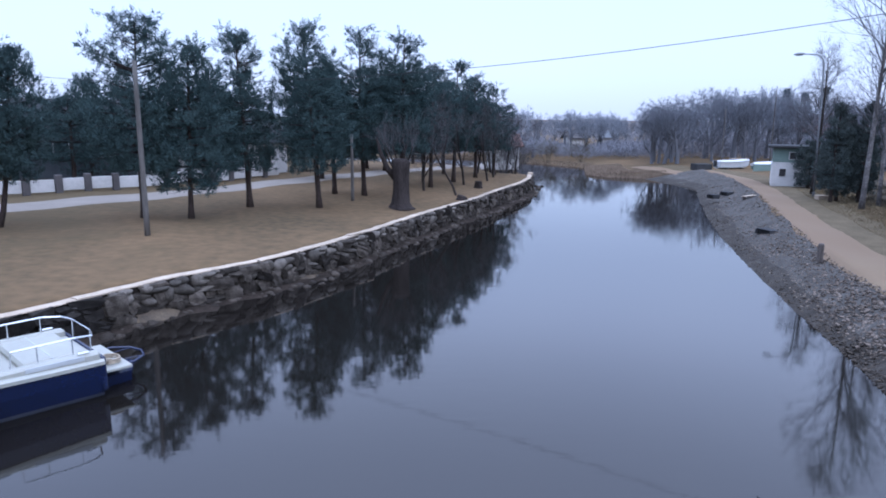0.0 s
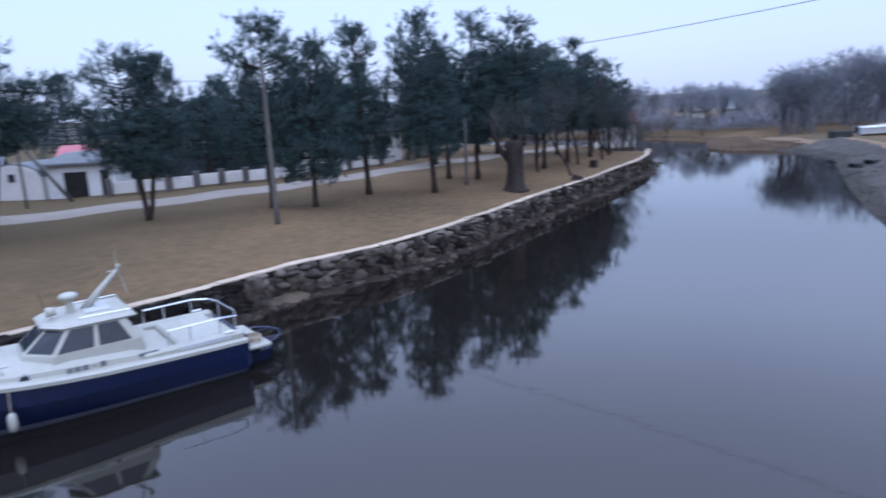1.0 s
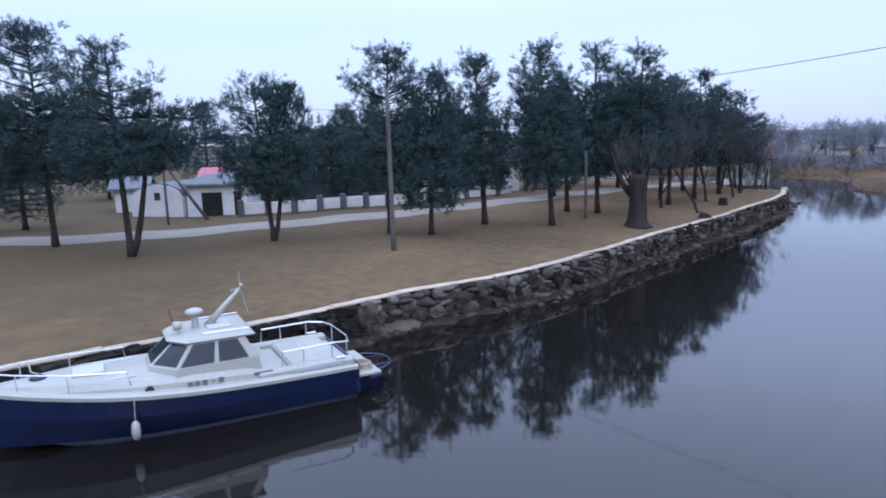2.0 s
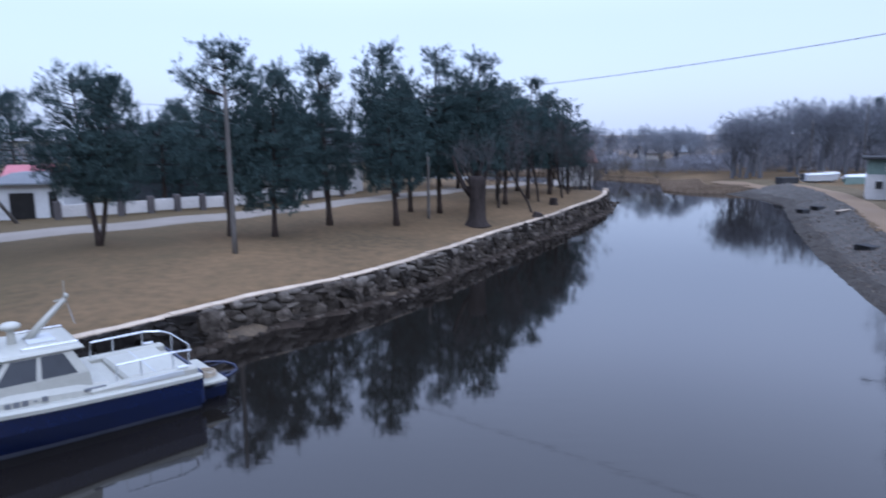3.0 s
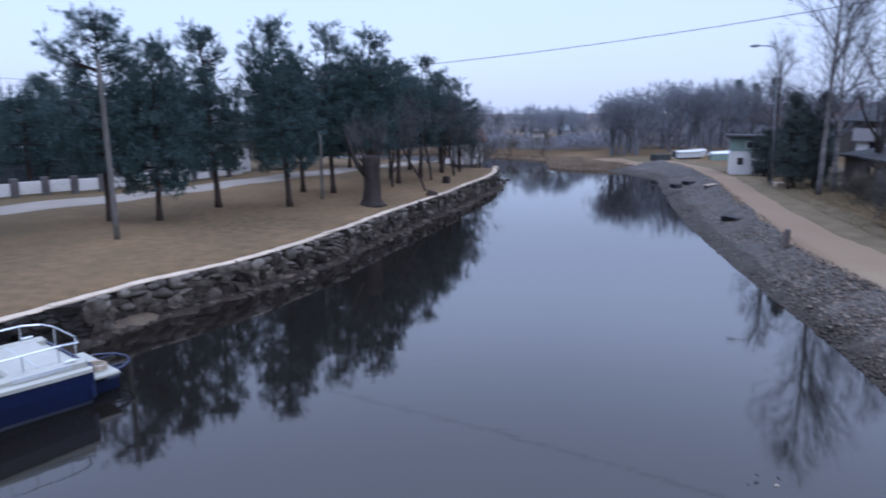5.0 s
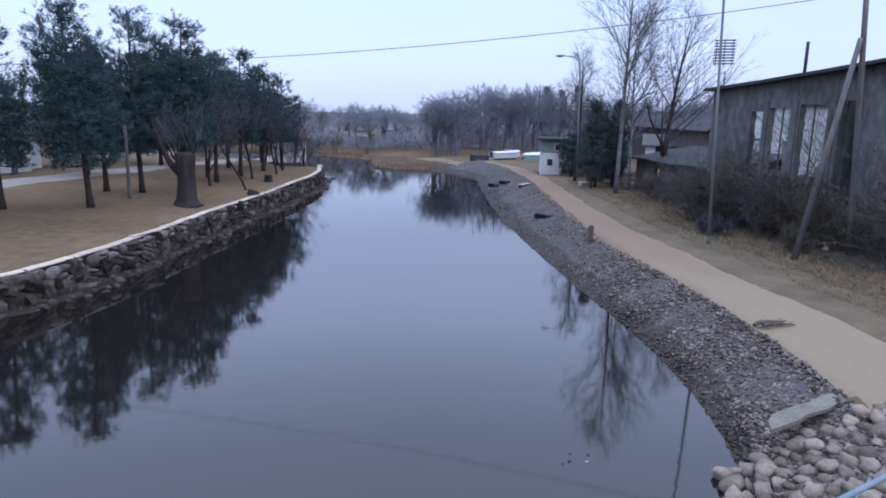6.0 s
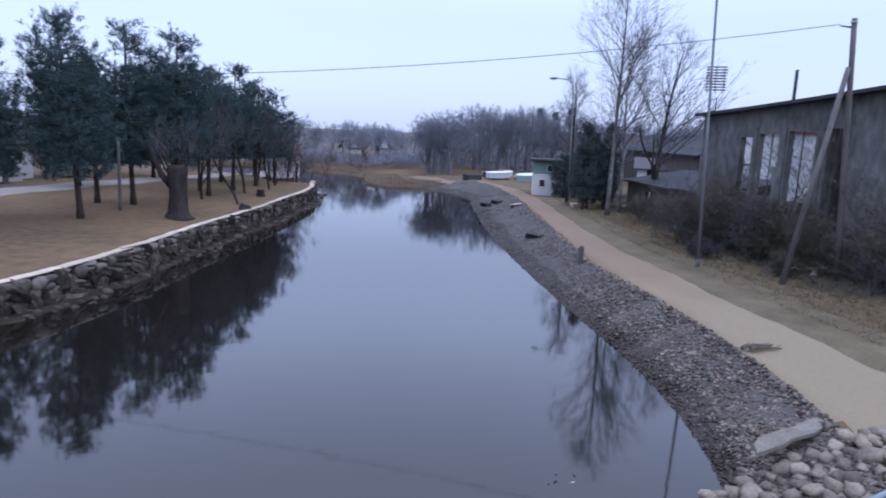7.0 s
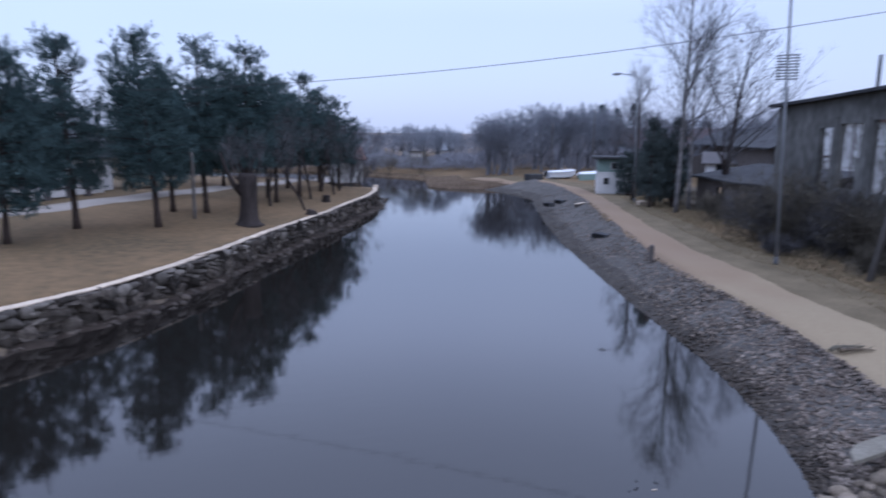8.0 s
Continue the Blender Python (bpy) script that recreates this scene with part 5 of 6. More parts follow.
def build_white_yard():
    """Across the road: white shed with a curved gable, garage with grey hip roof, a fence of white panels between dark pillars."""
    a = math.degrees(math.atan2(33.4 - 33.1, -28.05 + 32.2))
    shed = thing("white_shed", "white plastered shed with a rounded gable beyond the road", "shed", pose(-32.2, 33.2, 1.15, 0, 0, a))
    prof = [(0, 0), (3.7, 0), (3.7, 1.25), (3.4, 1.62), (2.8, 1.88), (1.9, 2.0), (1.0, 1.86), (0.35, 1.55), (0, 1.25)]
    part("wall", Geo().loft([[Vector((x, y, z)) for x, z in prof] for y in (0, 6)]), M_PLASTER, shed)
    part("roof", Geo().loft([[Vector((x, y, z + e)) for e in (0.01, 0.1) for x, z in (prof[2:] if e < 0.05 else prof[2:][::-1])] for y in (0.1, 6.1)]), M_METALROOF, shed)
    part("window", Geo().box((1.75, -0.04, 1.05), (2.15, 0.02, 1.5)), M_WINDOW, shed)
    gar = thing("white_garage", "white garage with dark door and grey hipped roof", "garage", pose(-28.35, 33.7, 1.15, 0, 0, 16))
    part("wall", Geo().box((0, 0, -0.2), (3.7, 4.4, 1.9)), M_DULLWALL, gar)
    part("roof", Geo().loft([[Vector(p) for p in ((-0.3, -0.35, 1.9), (4.0, -0.35, 1.9), (4.0, 4.75, 1.9), (-0.3, 4.75, 1.9))], [Vector(p) for p in ((-0.28, -0.33, 1.99), (3.98, -0.33, 1.99), (3.98, 4.73, 1.99), (-0.28, 4.73, 1.99))], [Vector(p) for p in ((0.7, 1.2, 2.5), (2.9, 1.2, 2.5), (2.9, 3.2, 2.5), (0.7, 3.2, 2.5))]]), M_METALROOF, gar, "grey hipped roof")
    part("garage_door", Geo().box((0.95, -0.06, 0), (2.2, 0.02, 1.45), None, 0.02), M_DARK, gar, "dark garage door")
    part("side_door", Geo().box((2.95, -0.06, 0), (3.4, 0.02, 1.5), None, 0.02), M_DARK, gar, "dark narrow door")
    gable_house("red_roofed_house", "white house with faded red roof behind the garage", pose(-32.9, 40.6, 0.85, 0, 0, 20), 2.2, 3, 2.1, 0.75, M_PLASTER, M_REDROOF, 2, group="houses across the road")
    gable_house("dark_house", "tall dark house with dark roof behind the pines", pose(-27.5, 43.5, 1.1, 0, 0, 28), 8, 6, 3.6, 1.7, M_DARKHOUSE, M_TAR, 2, group="houses across the road")
    gable_house("white_house", "white house half hidden behind the pines", pose(-17.5, 45.2, 1.1, 0, 0, 52), 9, 6, 2.6, 2.0, M_PLASTER, M_TAR, 3, True, group="houses across the road")
    gable_house("grey_house", "long low pale house beyond the road", pose(-35.2, 34.9, 1.1, 0, 0, 35), 1.9, 3, 1.7, 0.6, M_PLASTER, M_METALROOF, 0, group="houses across the road")
    line = [(-24.2, 33.3), (-20.7, 36.4), (-17.6, 39.6), (-14.8, 43.6), (-11.6, 48.6)]
    pts = resample(line, 1.65)
    fence = thing("panel_fence", "low fence of white panels between dark pillars", "fence")
    for a, b in zip(pts, pts[1:]):
        d = (b - a)
        ang = math.atan2(d.y, d.x)
        z = ground_z(a.x, a.y)
        q = Matrix.Translation((a.x, a.y, z)) @ Matrix.Rotation(ang, 4, "Z")
        part("pillar", Geo().box((-0.17, -0.17, -0.1), (0.17, 0.17, 0.98), q, 0.02), M_PILLAR, fence)
        part("panel", Geo().box((0.2, -0.06, 0.12), (d.length - 0.2, 0.06, 0.78), q, 0.015), M_PLASTER, fence)


build_white_yard()


def leaning_post(x, y, dx, dy, h, label):
    z = ground_z(x, y)
    return single("wooden_post", Geo().tube([(x, y, z - 0.1), (x + dx / 2, y + dy / 2, z + h / 2), (x + dx, y + dy, z + h)], [0.10, 0.09, 0.07], 8), M_POLE, label, "post", "posts by the road", smooth=True)


wooden_pole("grey wooden pole with a small box beside the road", -26.46, 29.83, 6.2, 0.075, 0.06)
leaning_post(-25.68, 32.24, -1.9, -1.35, 3.6, "slanting timber stay beside the road pole")


def build_sheds():
    """Low ruinous sheds and a long building behind the birches."""
    shed = thing("old_shed", "low dark ruinous shed with sagging grey roof", "shed", pose(22.9, 27.2, 1.0, 0, 0, 80))
    part("wall", wall_panel([0, 1.2, 2.0, 3.6, 4.4, 6.2, 7.0, 9.6], [0, 0.5, 1.6, 2.0], lambda i, j: not (j == 1 and i in (1, 3, 5)), 0.2, lambda u, v, w: (u, -w, v + 0.0)), M_OLDWOOD, shed)
    part("rear_wall", Geo().box((0, -3.6, 0), (9.6, -3.4, 2.6)), M_OLDWOOD, shed)
    part("roof", Geo().loft([[Vector((u, 0.4, 2.0 + 0.05 * math.sin(u))), Vector((u, 0.4, 2.1 + 0.05 * math.sin(u))), Vector((u, -4.0, 2.85)), Vector((u, -4.0, 2.75))] for u in (-0.3, 2, 4, 6, 8, 10)]), M_TAR, shed, "sagging tar-paper roof")
    barn = thing("long_barn", "long dark timber barn with tarred roof", "barn", pose(37.5, 46, 1.0, 0, 0, 72))
    part("wall", Geo().box((0, -7, 0), (22, 0, 3.6)), M_OLDWOOD, barn)
    part("roof", Geo().loft([[Vector((u, 0.5, 3.5)), Vector((u, 0.5, 3.6)), Vector((u, -3.5, 5.3)), Vector((u, -7.5, 3.6)), Vector((u, -7.5, 3.5)), Vector((u, -3.5, 5.15))] for u in (-0.5, 22.5)]), M_TAR, barn, "dark tarred roof")
    gable_house("grey_hall", "large grey hall with pale metal roof", pose(50, 52, 1.2, 0, 0, -60), 16, 12, 5.2, 2.6, M_CONC, M_METALROOF, 4)
    gable_house("white_cottage", "dull white house behind the derelict building", pose(35.4, 40.2, 1.0, 0, 0, -62), 18, 8, 5.6, 0.9, M_DULLWALL, M_BROWNROOF, 0)
    gable_house("small_white_shed", "small white shed behind the birches", pose(37.8, 55, 1.0, 0, 0, -35), 2.6, 3.0, 2.1, 0.8, M_DULLWALL, M_DULLROOF, 1)
    gable_house("garden_shed", "small white shed beyond the pines", pose(4.9, 65.6, 0.9, 0, 0, 10), 2.6, 2.6, 2.1, 0.9, M_PLASTER, M_BROWNROOF, 0)


build_sheds()


def floodlight(x, y, z_lo, z_hi):
    """The lattice mast with rows of floodlamps."""
    z0 = ground_z(x, y)
    mast = thing("floodlight_mast", "tall stadium floodlight mast with rows of lamps", "floodlight", pose(x, y, z0 - 0.2, 0, 0, -40))
    for sx in (-0.5, 0.5):
        for sy in (-0.4, 0.4):
            part("mast_leg", Geo().tube([(sx, sy, 0), (sx * 0.6, sy * 0.6, z_lo - z0)], 0.07, 5), M_GALV, mast)
    for k in range(10):
        z = (z_lo - z0) * (k + 1) / 10.5
        part("cross_bar", Geo().tube([(-0.45, -0.35, z), (0.45, 0.35, z + 0.6)], 0.04, 4), M_GALV, mast)
    for sx in (-0.9, 0, 0.9):
        part("upright", Geo().tube([(sx, 0, z_lo - z0 + 0.6), (sx, 0, z_hi - z0 + 0.3)], 0.06, 5), M_GALV, mast)
    rows = 9
    for k in range(rows):
        z = z_lo - z0 + 0.9 + (z_hi - z_lo - 0.7) * k / (rows - 1)
        row = part("lamp_row", Geo().tube([(-1.2, -0.1, z), (1.2, -0.1, z)], 0.05, 5), M_GALV, mast)
        for i in range(6):
            part("floodlamp", Geo().box((-1.17 + 0.4 * i, -0.36, z - 0.07), (-0.81 + 0.4 * i, -0.12, z + 0.07), None, 0.02), M_TAR, row)


floodlight(57.5, 69.2, 11.4, 14.8)


# ---- the boat ----
def build_boat():
    ang = 227.0
    boat = thing("cabin_boat", "white cabin cruiser with navy blue hull moored at the wall", "boat", pose(-7.0, 13.1, 0.0, 0, 0, ang))
    L, B = 6.7, 1.22
    beam = lambda u: B * (0.90 + 0.10 * min(u / 0.4, 1)) * (1 if u < 0.45 else max(0.0, 1 - ((u - 0.45) / 0.55) ** 2.3))
    sheer = lambda u: 0.74 + 0.10 * u + 0.36 * u * u
    keel = lambda u: -0.35 + (0.55 * max(0, u - 0.72) / 0.28 if u > 0.72 else 0)
    us = [0, 0.1, 0.2, 0.3, 0.4, 0.5, 0.6, 0.7, 0.78, 0.85, 0.91, 0.96, 0.99]
    lower, upper, strake, deck_rows = [], [], [], []
    for u in us:
        x, b, s, k = L * u + 0.25 * max(0, u - 0.8) * 2, beam(u) + 0.012, sheer(u), keel(u)
        wl = b * (0.9 - 0.25 * u)
        lower.append([Vector((x - 0.35 * u * u, 0, k)), Vector((x - 0.2 * u * u, wl * 0.75, k + 0.16)), Vector((x - 0.1 * u * u, wl, 0.09 + 0.05 * u)), Vector((x - 0.1 * u * u, -wl, 0.09 + 0.05 * u)), Vector((x - 0.2 * u * u, -wl * 0.75, k + 0.16))])
        upper.append([Vector((x - 0.1 * u * u, wl, 0.09 + 0.05 * u)), Vector((x, b * 0.97, s * 0.6)), Vector((x + 0.04 * u, b, s - 0.03)), Vector((x + 0.04 * u, -b, s - 0.03)), Vector((x, -b * 0.97, s * 0.6)), Vector((x - 0.1 * u * u, -wl, 0.09 + 0.05 * u))])
        strake.append([Vector((x + 0.04 * u, b + 0.025, s - 0.04)), Vector((x + 0.05 * u, b + 0.03, s + 0.03)), Vector((x + 0.05 * u, b - 0.03, s + 0.07)), Vector((x + 0.05 * u, -b + 0.03, s + 0.07)), Vector((x + 0.05 * u, -b - 0.03, s + 0.03)), Vector((x + 0.04 * u, -b - 0.025, s - 0.04))])
    part("hull_bottom", Geo().loft(lower), M_ANTIFOUL, boat, "dark antifouling below the waterline", True)
    part("hull", Geo().loft(upper), M_NAVY, boat, "glossy navy blue topsides")
    part("gunwale", Geo().loft(strake), M_GEL, boat, "white rubbing strake and deck edge")
    # raised side coaming and foredeck trunk, one moulded shell
    prof = [(0.06, 0.80, 0.98), (0.28, 0.80, 1.0), (0.25, 1.02, 1.0), (0.33, 1.06, 1.08), (0.48, 1.06, 1.14), (0.62, 0.98, 1.18), (0.76, 0.80, 1.22), (0.88, 0.50, 1.24), (0.945, 0.2, 1.22)]
    rows = []
    for u, b, z in prof:
        bb = min(b, max(beam(u) - 0.04, 0.05))
        rows.append([Vector((L * u, bb, sheer(u) - 0.02)), Vector((L * u, bb - 0.03, z - 0.10)), Vector((L * u, bb - 0.12, z)), Vector((L * u, 0, z + 0.03)), Vector((L * u, -bb + 0.12, z)), Vector((L * u, -bb + 0.03, z - 0.10)), Vector((L * u, -bb, sheer(u) - 0.02))])
    part("superstructure", Geo().loft(rows[2:]), M_GEL, boat, "white moulded cabin sides and foredeck")
    # cockpit sides and sole
    for sy in (-1, 1):
        part("cockpit_side", Geo().box((0.05, sy * 0.98 - 0.11, 0.70), (2.05, sy * 0.98 + 0.11, 0.97), None, 0.05), M_GEL, boat)
    part("cockpit_sole", Geo().box((0.04, -0.9, 0.55), (2.6, 0.9, 0.62)), M_DECK, boat)
    part("engine_box", Geo().box((0.25, -0.85, 0.60), (1.35, 0.85, 0.96), None, 0.05), M_GEL, boat, "white engine box lid")
    part("lid_seam", Geo().box((0.8, -0.86, 0.70), (0.83, 0.86, 0.968)), M_DECK, boat)
    part("transom", Geo().box((-0.04, -1.08, 0.15), (0.05, 1.08, 0.84), None, 0.02), M_NAVY, boat)
    # pilothouse: six-sided, the windscreen folded round its front
    def ring(x0, xs, xf, y, yc, z):
        return [Vector((x0, -y, z)), Vector((xs, -y, z)), Vector((xf, -yc, z)), Vector((xf, yc, z)), Vector((xs, y, z)), Vector((x0, y, z))]
    base, sill, head = ring(1.95, 3.55, 4.0, 0.95, 0.42, 1.0), ring(1.98, 3.5, 3.94, 0.93, 0.42, 1.27), ring(2.2, 3.2, 3.46, 0.77, 0.38, 1.70)
    part("pilothouse", Geo().loft([base, sill, head]), M_GEL, boat, "white wheelhouse")
    rf = part("roof", Geo().loft([ring(2.02, 3.26, 3.58, 0.80, 0.40, 1.69), ring(2.0, 3.28, 3.6, 0.82, 0.42, 1.72), ring(2.06, 3.22, 3.54, 0.77, 0.40, 1.765), ring(2.25, 3.1, 3.3, 0.58, 0.30, 1.785)]), M_GEL, boat, "white wheelhouse roof")
    part("hatch", Geo().box((2.35, -0.3, 1.78), (2.8, 0.3, 1.815), None, 0.02), M_DECK, rf)
    for sy in (-0.68, 0.68):
        part("grab_rail", Geo().tube([(2.05, sy, 1.76), (2.07, sy, 1.82), (2.95, sy * 0.94, 1.82), (2.97, sy * 0.94, 1.76)], 0.013, 6), M_STEEL, rf)
    def pane(corners, i, j, out):
        """A pane on the side between ring corners i and j; corners in shares along and up."""
        pts = []
        n = (sill[j] - sill[i]).cross(head[i] - sill[i]).normalized()
        mid = (sill[i] + sill[j]) / 2 - Vector((2.9, 0, 1.3))
        if n.dot(mid) < 0:
            n = -n
        for u, v in corners:
            pts.append((sill[i].lerp(sill[j], u)).lerp(head[i].lerp(head[j], u), v) + n * out)
        return pts
    shapes = [(0, 1, [((0.12, 0.06), (0.50, 0.06), (0.50, 0.92), (0.16, 0.92)), ((0.56, 0.06), (0.97, 0.06), (0.94, 0.92), (0.56, 0.92))]),
              (5, 4, [((0.12, 0.06), (0.50, 0.06), (0.50, 0.92), (0.16, 0.92)), ((0.56, 0.06), (0.97, 0.06), (0.94, 0.92), (0.56, 0.92))])]
    for i, j, quads in shapes:
        for q in quads:
            part("side_window", Geo().loft([pane(q, i, j, -0.02), pane(q, i, j, 0.012)]), M_GLASS, boat, "dark tinted side window")
    for i, j in ((1, 2), (2, 3), (3, 4)):
        q = ((0.08, 0.08), (0.92, 0.08), (0.92, 0.88), (0.08, 0.88))
        part("windscreen", Geo().loft([pane(q, i, j, -0.02), pane(q, i, j, 0.012)]), M_GLASS, boat, "raked windscreen pane")
    # Companionway: the cabin's unlit inside put in as a dark panel.
    part("rear_opening", Geo().loft([[Vector((1.98 + 0.51 * max(0, z - 1.27), y, z)) + Vector((o, 0, 0)) for y, z in ((-0.45, 0.75), (0.45, 0.75), (0.42, 1.60), (-0.42, 1.60))] for o in (-0.012, 0.02)]), M_DARK, boat, "dark panel in place of the open companionway's unlit inside")
    # radar, searchlight, mast
    radar = part("radar_dome", Geo().dome((3.0, -0.05, 2.11), 0.18, 0.45, 14, 8), M_GEL, boat, "white radar dome", True)
    part("pedestal", Geo().tube([(3.0, -0.05, 1.77), (3.0, -0.05, 2.06)], [0.08, 0.06], 8), M_GEL, radar)
    lamp = part("searchlight", Geo().tube([(3.28, 0.2, 1.93), (3.44, 0.2, 1.93)], [0.08, 0.095], 10), M_GEL, boat, "white searchlight", True)
    part("stem", Geo().tube([(3.36, 0.2, 1.74), (3.36, 0.2, 1.90)], 0.02, 6), M_STEEL, lamp)
    mast = part("mast", Geo().tube([(2.76, -0.1, 1.77), (2.42, -0.1, 2.12), (2.06, -0.1, 2.47)], [0.085, 0.06, 0.04], 8), M_GEL, boat, "white folding mast leaning aft", True)
    part("mast_light", Geo().dome((2.04, -0.1, 2.52), 0.045, 1.2, 8, 6), M_GEL, mast, "", True)
    part("crossbar", Geo().tube([(2.12, -0.28, 2.42), (2.28, 0.1, 2.48)], 0.014, 5), M_GEL, mast)
    part("mast_stay", Geo().tube([(2.06, -0.1, 2.5), (1.93, -0.1, 1.95)], 0.007, 4), M_STEEL, mast)
    part("whip_antenna", Geo().tube([(2.1, 0.02, 2.42), (2.08, 0.02, 2.85)], [0.009, 0.004], 5), M_GEL, mast)
    part("horn_antenna", Geo().tube([(3.36, -0.35, 1.74), (3.46, -0.36, 2.2)], [0.012, 0.006], 5), M_BLACK, boat)
    # rails
    for y in (-0.95, 0.95):
        part("stern_rail", Geo().tube([(1.55, y, 0.92), (1.52, y, 1.28), (0.45, y, 1.30), (0.12, y * 0.93, 1.26)], 0.018, 6), M_STEEL, boat)
        for x in (0.5, 1.1):
            part("rail_post", Geo().tube([(x, y, 0.92), (x, y, 1.29)], 0.014, 6), M_STEEL, boat)
    part("stern_rail", Geo().tube([(0.12, -0.88, 1.26), (0.02, -0.5, 1.26), (0.02, 0.5, 1.26), (0.12, 0.88, 1.26)], 0.018, 6), M_STEEL, boat)
    for y in (-0.5, 0.5):
        part("rail_post", Geo().tube([(0.03, y, 0.85), (0.02, y, 1.26)], 0.014, 6), M_STEEL, boat)
    for sy in (-1, 1):
        pts = [Vector((4.3, sy * 0.88, 1.12)), Vector((4.35, sy * 0.88, 1.38)), Vector((5.3, sy * 0.72, 1.44)), Vector((6.1, sy * 0.4, 1.5)), Vector((6.7, 0.0, 1.54))]
        part("bow_rail", Geo().tube(pts, 0.014, 6), M_STEEL, boat)
        for p in (pts[2], pts[3]):
            part("stanchion", Geo().tube([(p.x, p.y, 1.1), tuple(p)], 0.011, 6), M_STEEL, boat)
    # foredeck gear
    part("fore_hatch", Geo().box((4.7, -0.28, 1.22), (5.25, 0.28, 1.30), None, 0.03), M_DECK, boat, "grey foredeck hatch")
    for sy in (-1, 1):
        part("toe_pad", Geo().box((4.2, sy * 0.6 - 0.05, 1.195), (4.95, sy * 0.6 + 0.05, 1.215)), M_DECK, boat)
    part("anchor_locker", Geo().dome((5.8, 0, 1.27), 0.15, 0.5, 10, 6), M_BLACK, boat)
    # portholes, vents, lettering bars, trim
    for sy in (-1, 1):
        for x, r in ((4.0, 0.11),):
            y = sy * (min(1.0, beam(x / L) - 0.04) - 0.012)
            ph = part("porthole", Geo().tube([(x, y - sy * 0.02, 1.0), (x, y + sy * 0.025, 1.0)], [r, r], 14), M_STEEL, boat, "round porthole with bright rim")
            part("pane", Geo().tube([(x, y, 1.0), (x, y + sy * 0.034, 1.0)], [r * 0.75, r * 0.75], 14), M_GLASS, ph)
        for k in range(3):
            part("name_bar", Geo().box((3.26 - 0.13 * k, sy * 1.052 - 0.012, 0.94), (3.35 - 0.13 * k, sy * 1.052 + 0.012, 1.03)), M_LETTER, boat)
        part("name_bar", Geo().box((2.86, sy * 1.052 - 0.012, 0.975), (2.92, sy * 1.052 + 0.012, 0.99)), M_LETTER, boat)
        part("name_bar", Geo().box((2.70, sy * 1.052 - 0.012, 0.94), (2.79, sy * 1.052 + 0.012, 1.03)), M_LETTER, boat)
        part("hull_emblem", Geo().box((1.75, sy * 1.03 - 0.02, 0.93), (2.12, sy * 1.03 + 0.02, 0.99), None, 0.01), M_LETTER, boat)
        part("side_vent", Geo().box((0.35, sy * 1.09 - 0.012, 0.86), (1.35, sy * 1.09 + 0.012, 0.95), None, 0.01), M_DECK, boat, "grey slatted side vent")
        part("cleat", Geo().tube([(0.25, sy * 1.05, 1.0), (0.45, sy * 1.05, 1.0)], 0.022, 6), M_STEEL, boat)
        fd = part("fender", Geo().tube([(4.3, sy * 1.24, 0.22), (4.3, sy * 1.26, 0.27), (4.3, sy * 1.27, 0.38), (4.3, sy * 1.27, 0.52), (4.3, sy * 1.26, 0.57)], [0.03, 0.07, 0.08, 0.07, 0.03], 10), M_GEL, boat, "white hanging fender", True)
        part("fender_rope", Geo().tube([(4.3, sy * 1.26, 0.54), (4.28, sy * 1.2, 0.95)], 0.01, 4), M_ROPE, fd)
    # swim platform with rope and dark blue guard hoop
    part("swim_platform", Geo().box((-0.62, -0.85, 0.40), (-0.03, 0.85, 0.47), None, 0.03), M_GEL, boat, "white bathing platform")
    rnd = random.Random(4)
    coil = [Vector((-0.33 + 0.17 * math.cos(a * 0.9) * (1 + 0.2 * math.sin(a * 0.37)), 0.45 + 0.2 * math.sin(a * 0.9), 0.50 + 0.0035 * a)) for a in [k * 0.6 for k in range(50)]]
    part("rope_coil", Geo().tube(coil, 0.016, 5), M_ROPE, boat, "coiled mooring rope")
    part("guard_hoop", Geo().tube([(-0.3, -0.62, 0.40), (-0.75, -0.6, 0.42), (-1.05, -0.35, 0.42), (-1.15, 0, 0.42), (-1.05, 0.35, 0.42), (-0.75, 0.6, 0.42), (-0.3, 0.62, 0.40)], 0.03, 8), M_NAVY, boat, "navy tubular stern guard", True)
    part("guard_hull", Geo().loft([[Vector((x, y, z)) for x, y in ((-0.05, -0.62 * k), (-0.7, -0.58 * k), (-1.02 * k, 0), (-0.7, 0.58 * k), (-0.05, 0.62 * k))] for z, k in ((-0.2, 0.8), (0.16, 0.96), (0.24, 0.98))]), M_NAVY, boat, "navy stern extension")
    for y in (-0.3, 0.3):
        part("guard_strut", Geo().tube([(-0.4, y * 0.8, 0.41), (-1.05, y * 1.1, 0.42)], 0.016, 5), M_NAVY, boat)
    return boat


build_boat()
single("mooring_line", Geo().tube([(-11.6, 9.4, 1.1), (-12.2, 9.7, 0.98), (-12.9, 10.2, 1.0)], 0.016, 5), M_ROPE, "pale mooring rope from the bow to the wall", "rope")


# ---- bare trees by the path and in the distance ----
def twig_shrub(label, x, y, height, seed, spread=1.0, mat=None):
    rnd = random.Random(seed)
    shrub = thing("bare_bush", label, "bush", pose(x, y, ground_z(x, y) - 0.05), "bare bushes")
    limb, twig = Geo(), Geo()
    for _ in range(7):
        d = Vector((rnd.gauss(0, 0.45 * spread), rnd.gauss(0, 0.45 * spread), 1)).normalized()
        grow(limb, twig, Vector((rnd.gauss(0, 0.2), rnd.gauss(0, 0.2), 0)), d, height * rnd.uniform(0.35, 0.55), 0.03, 2, rnd, 0.05, 0.16, (4, 4, 5, 4, 3), 5)
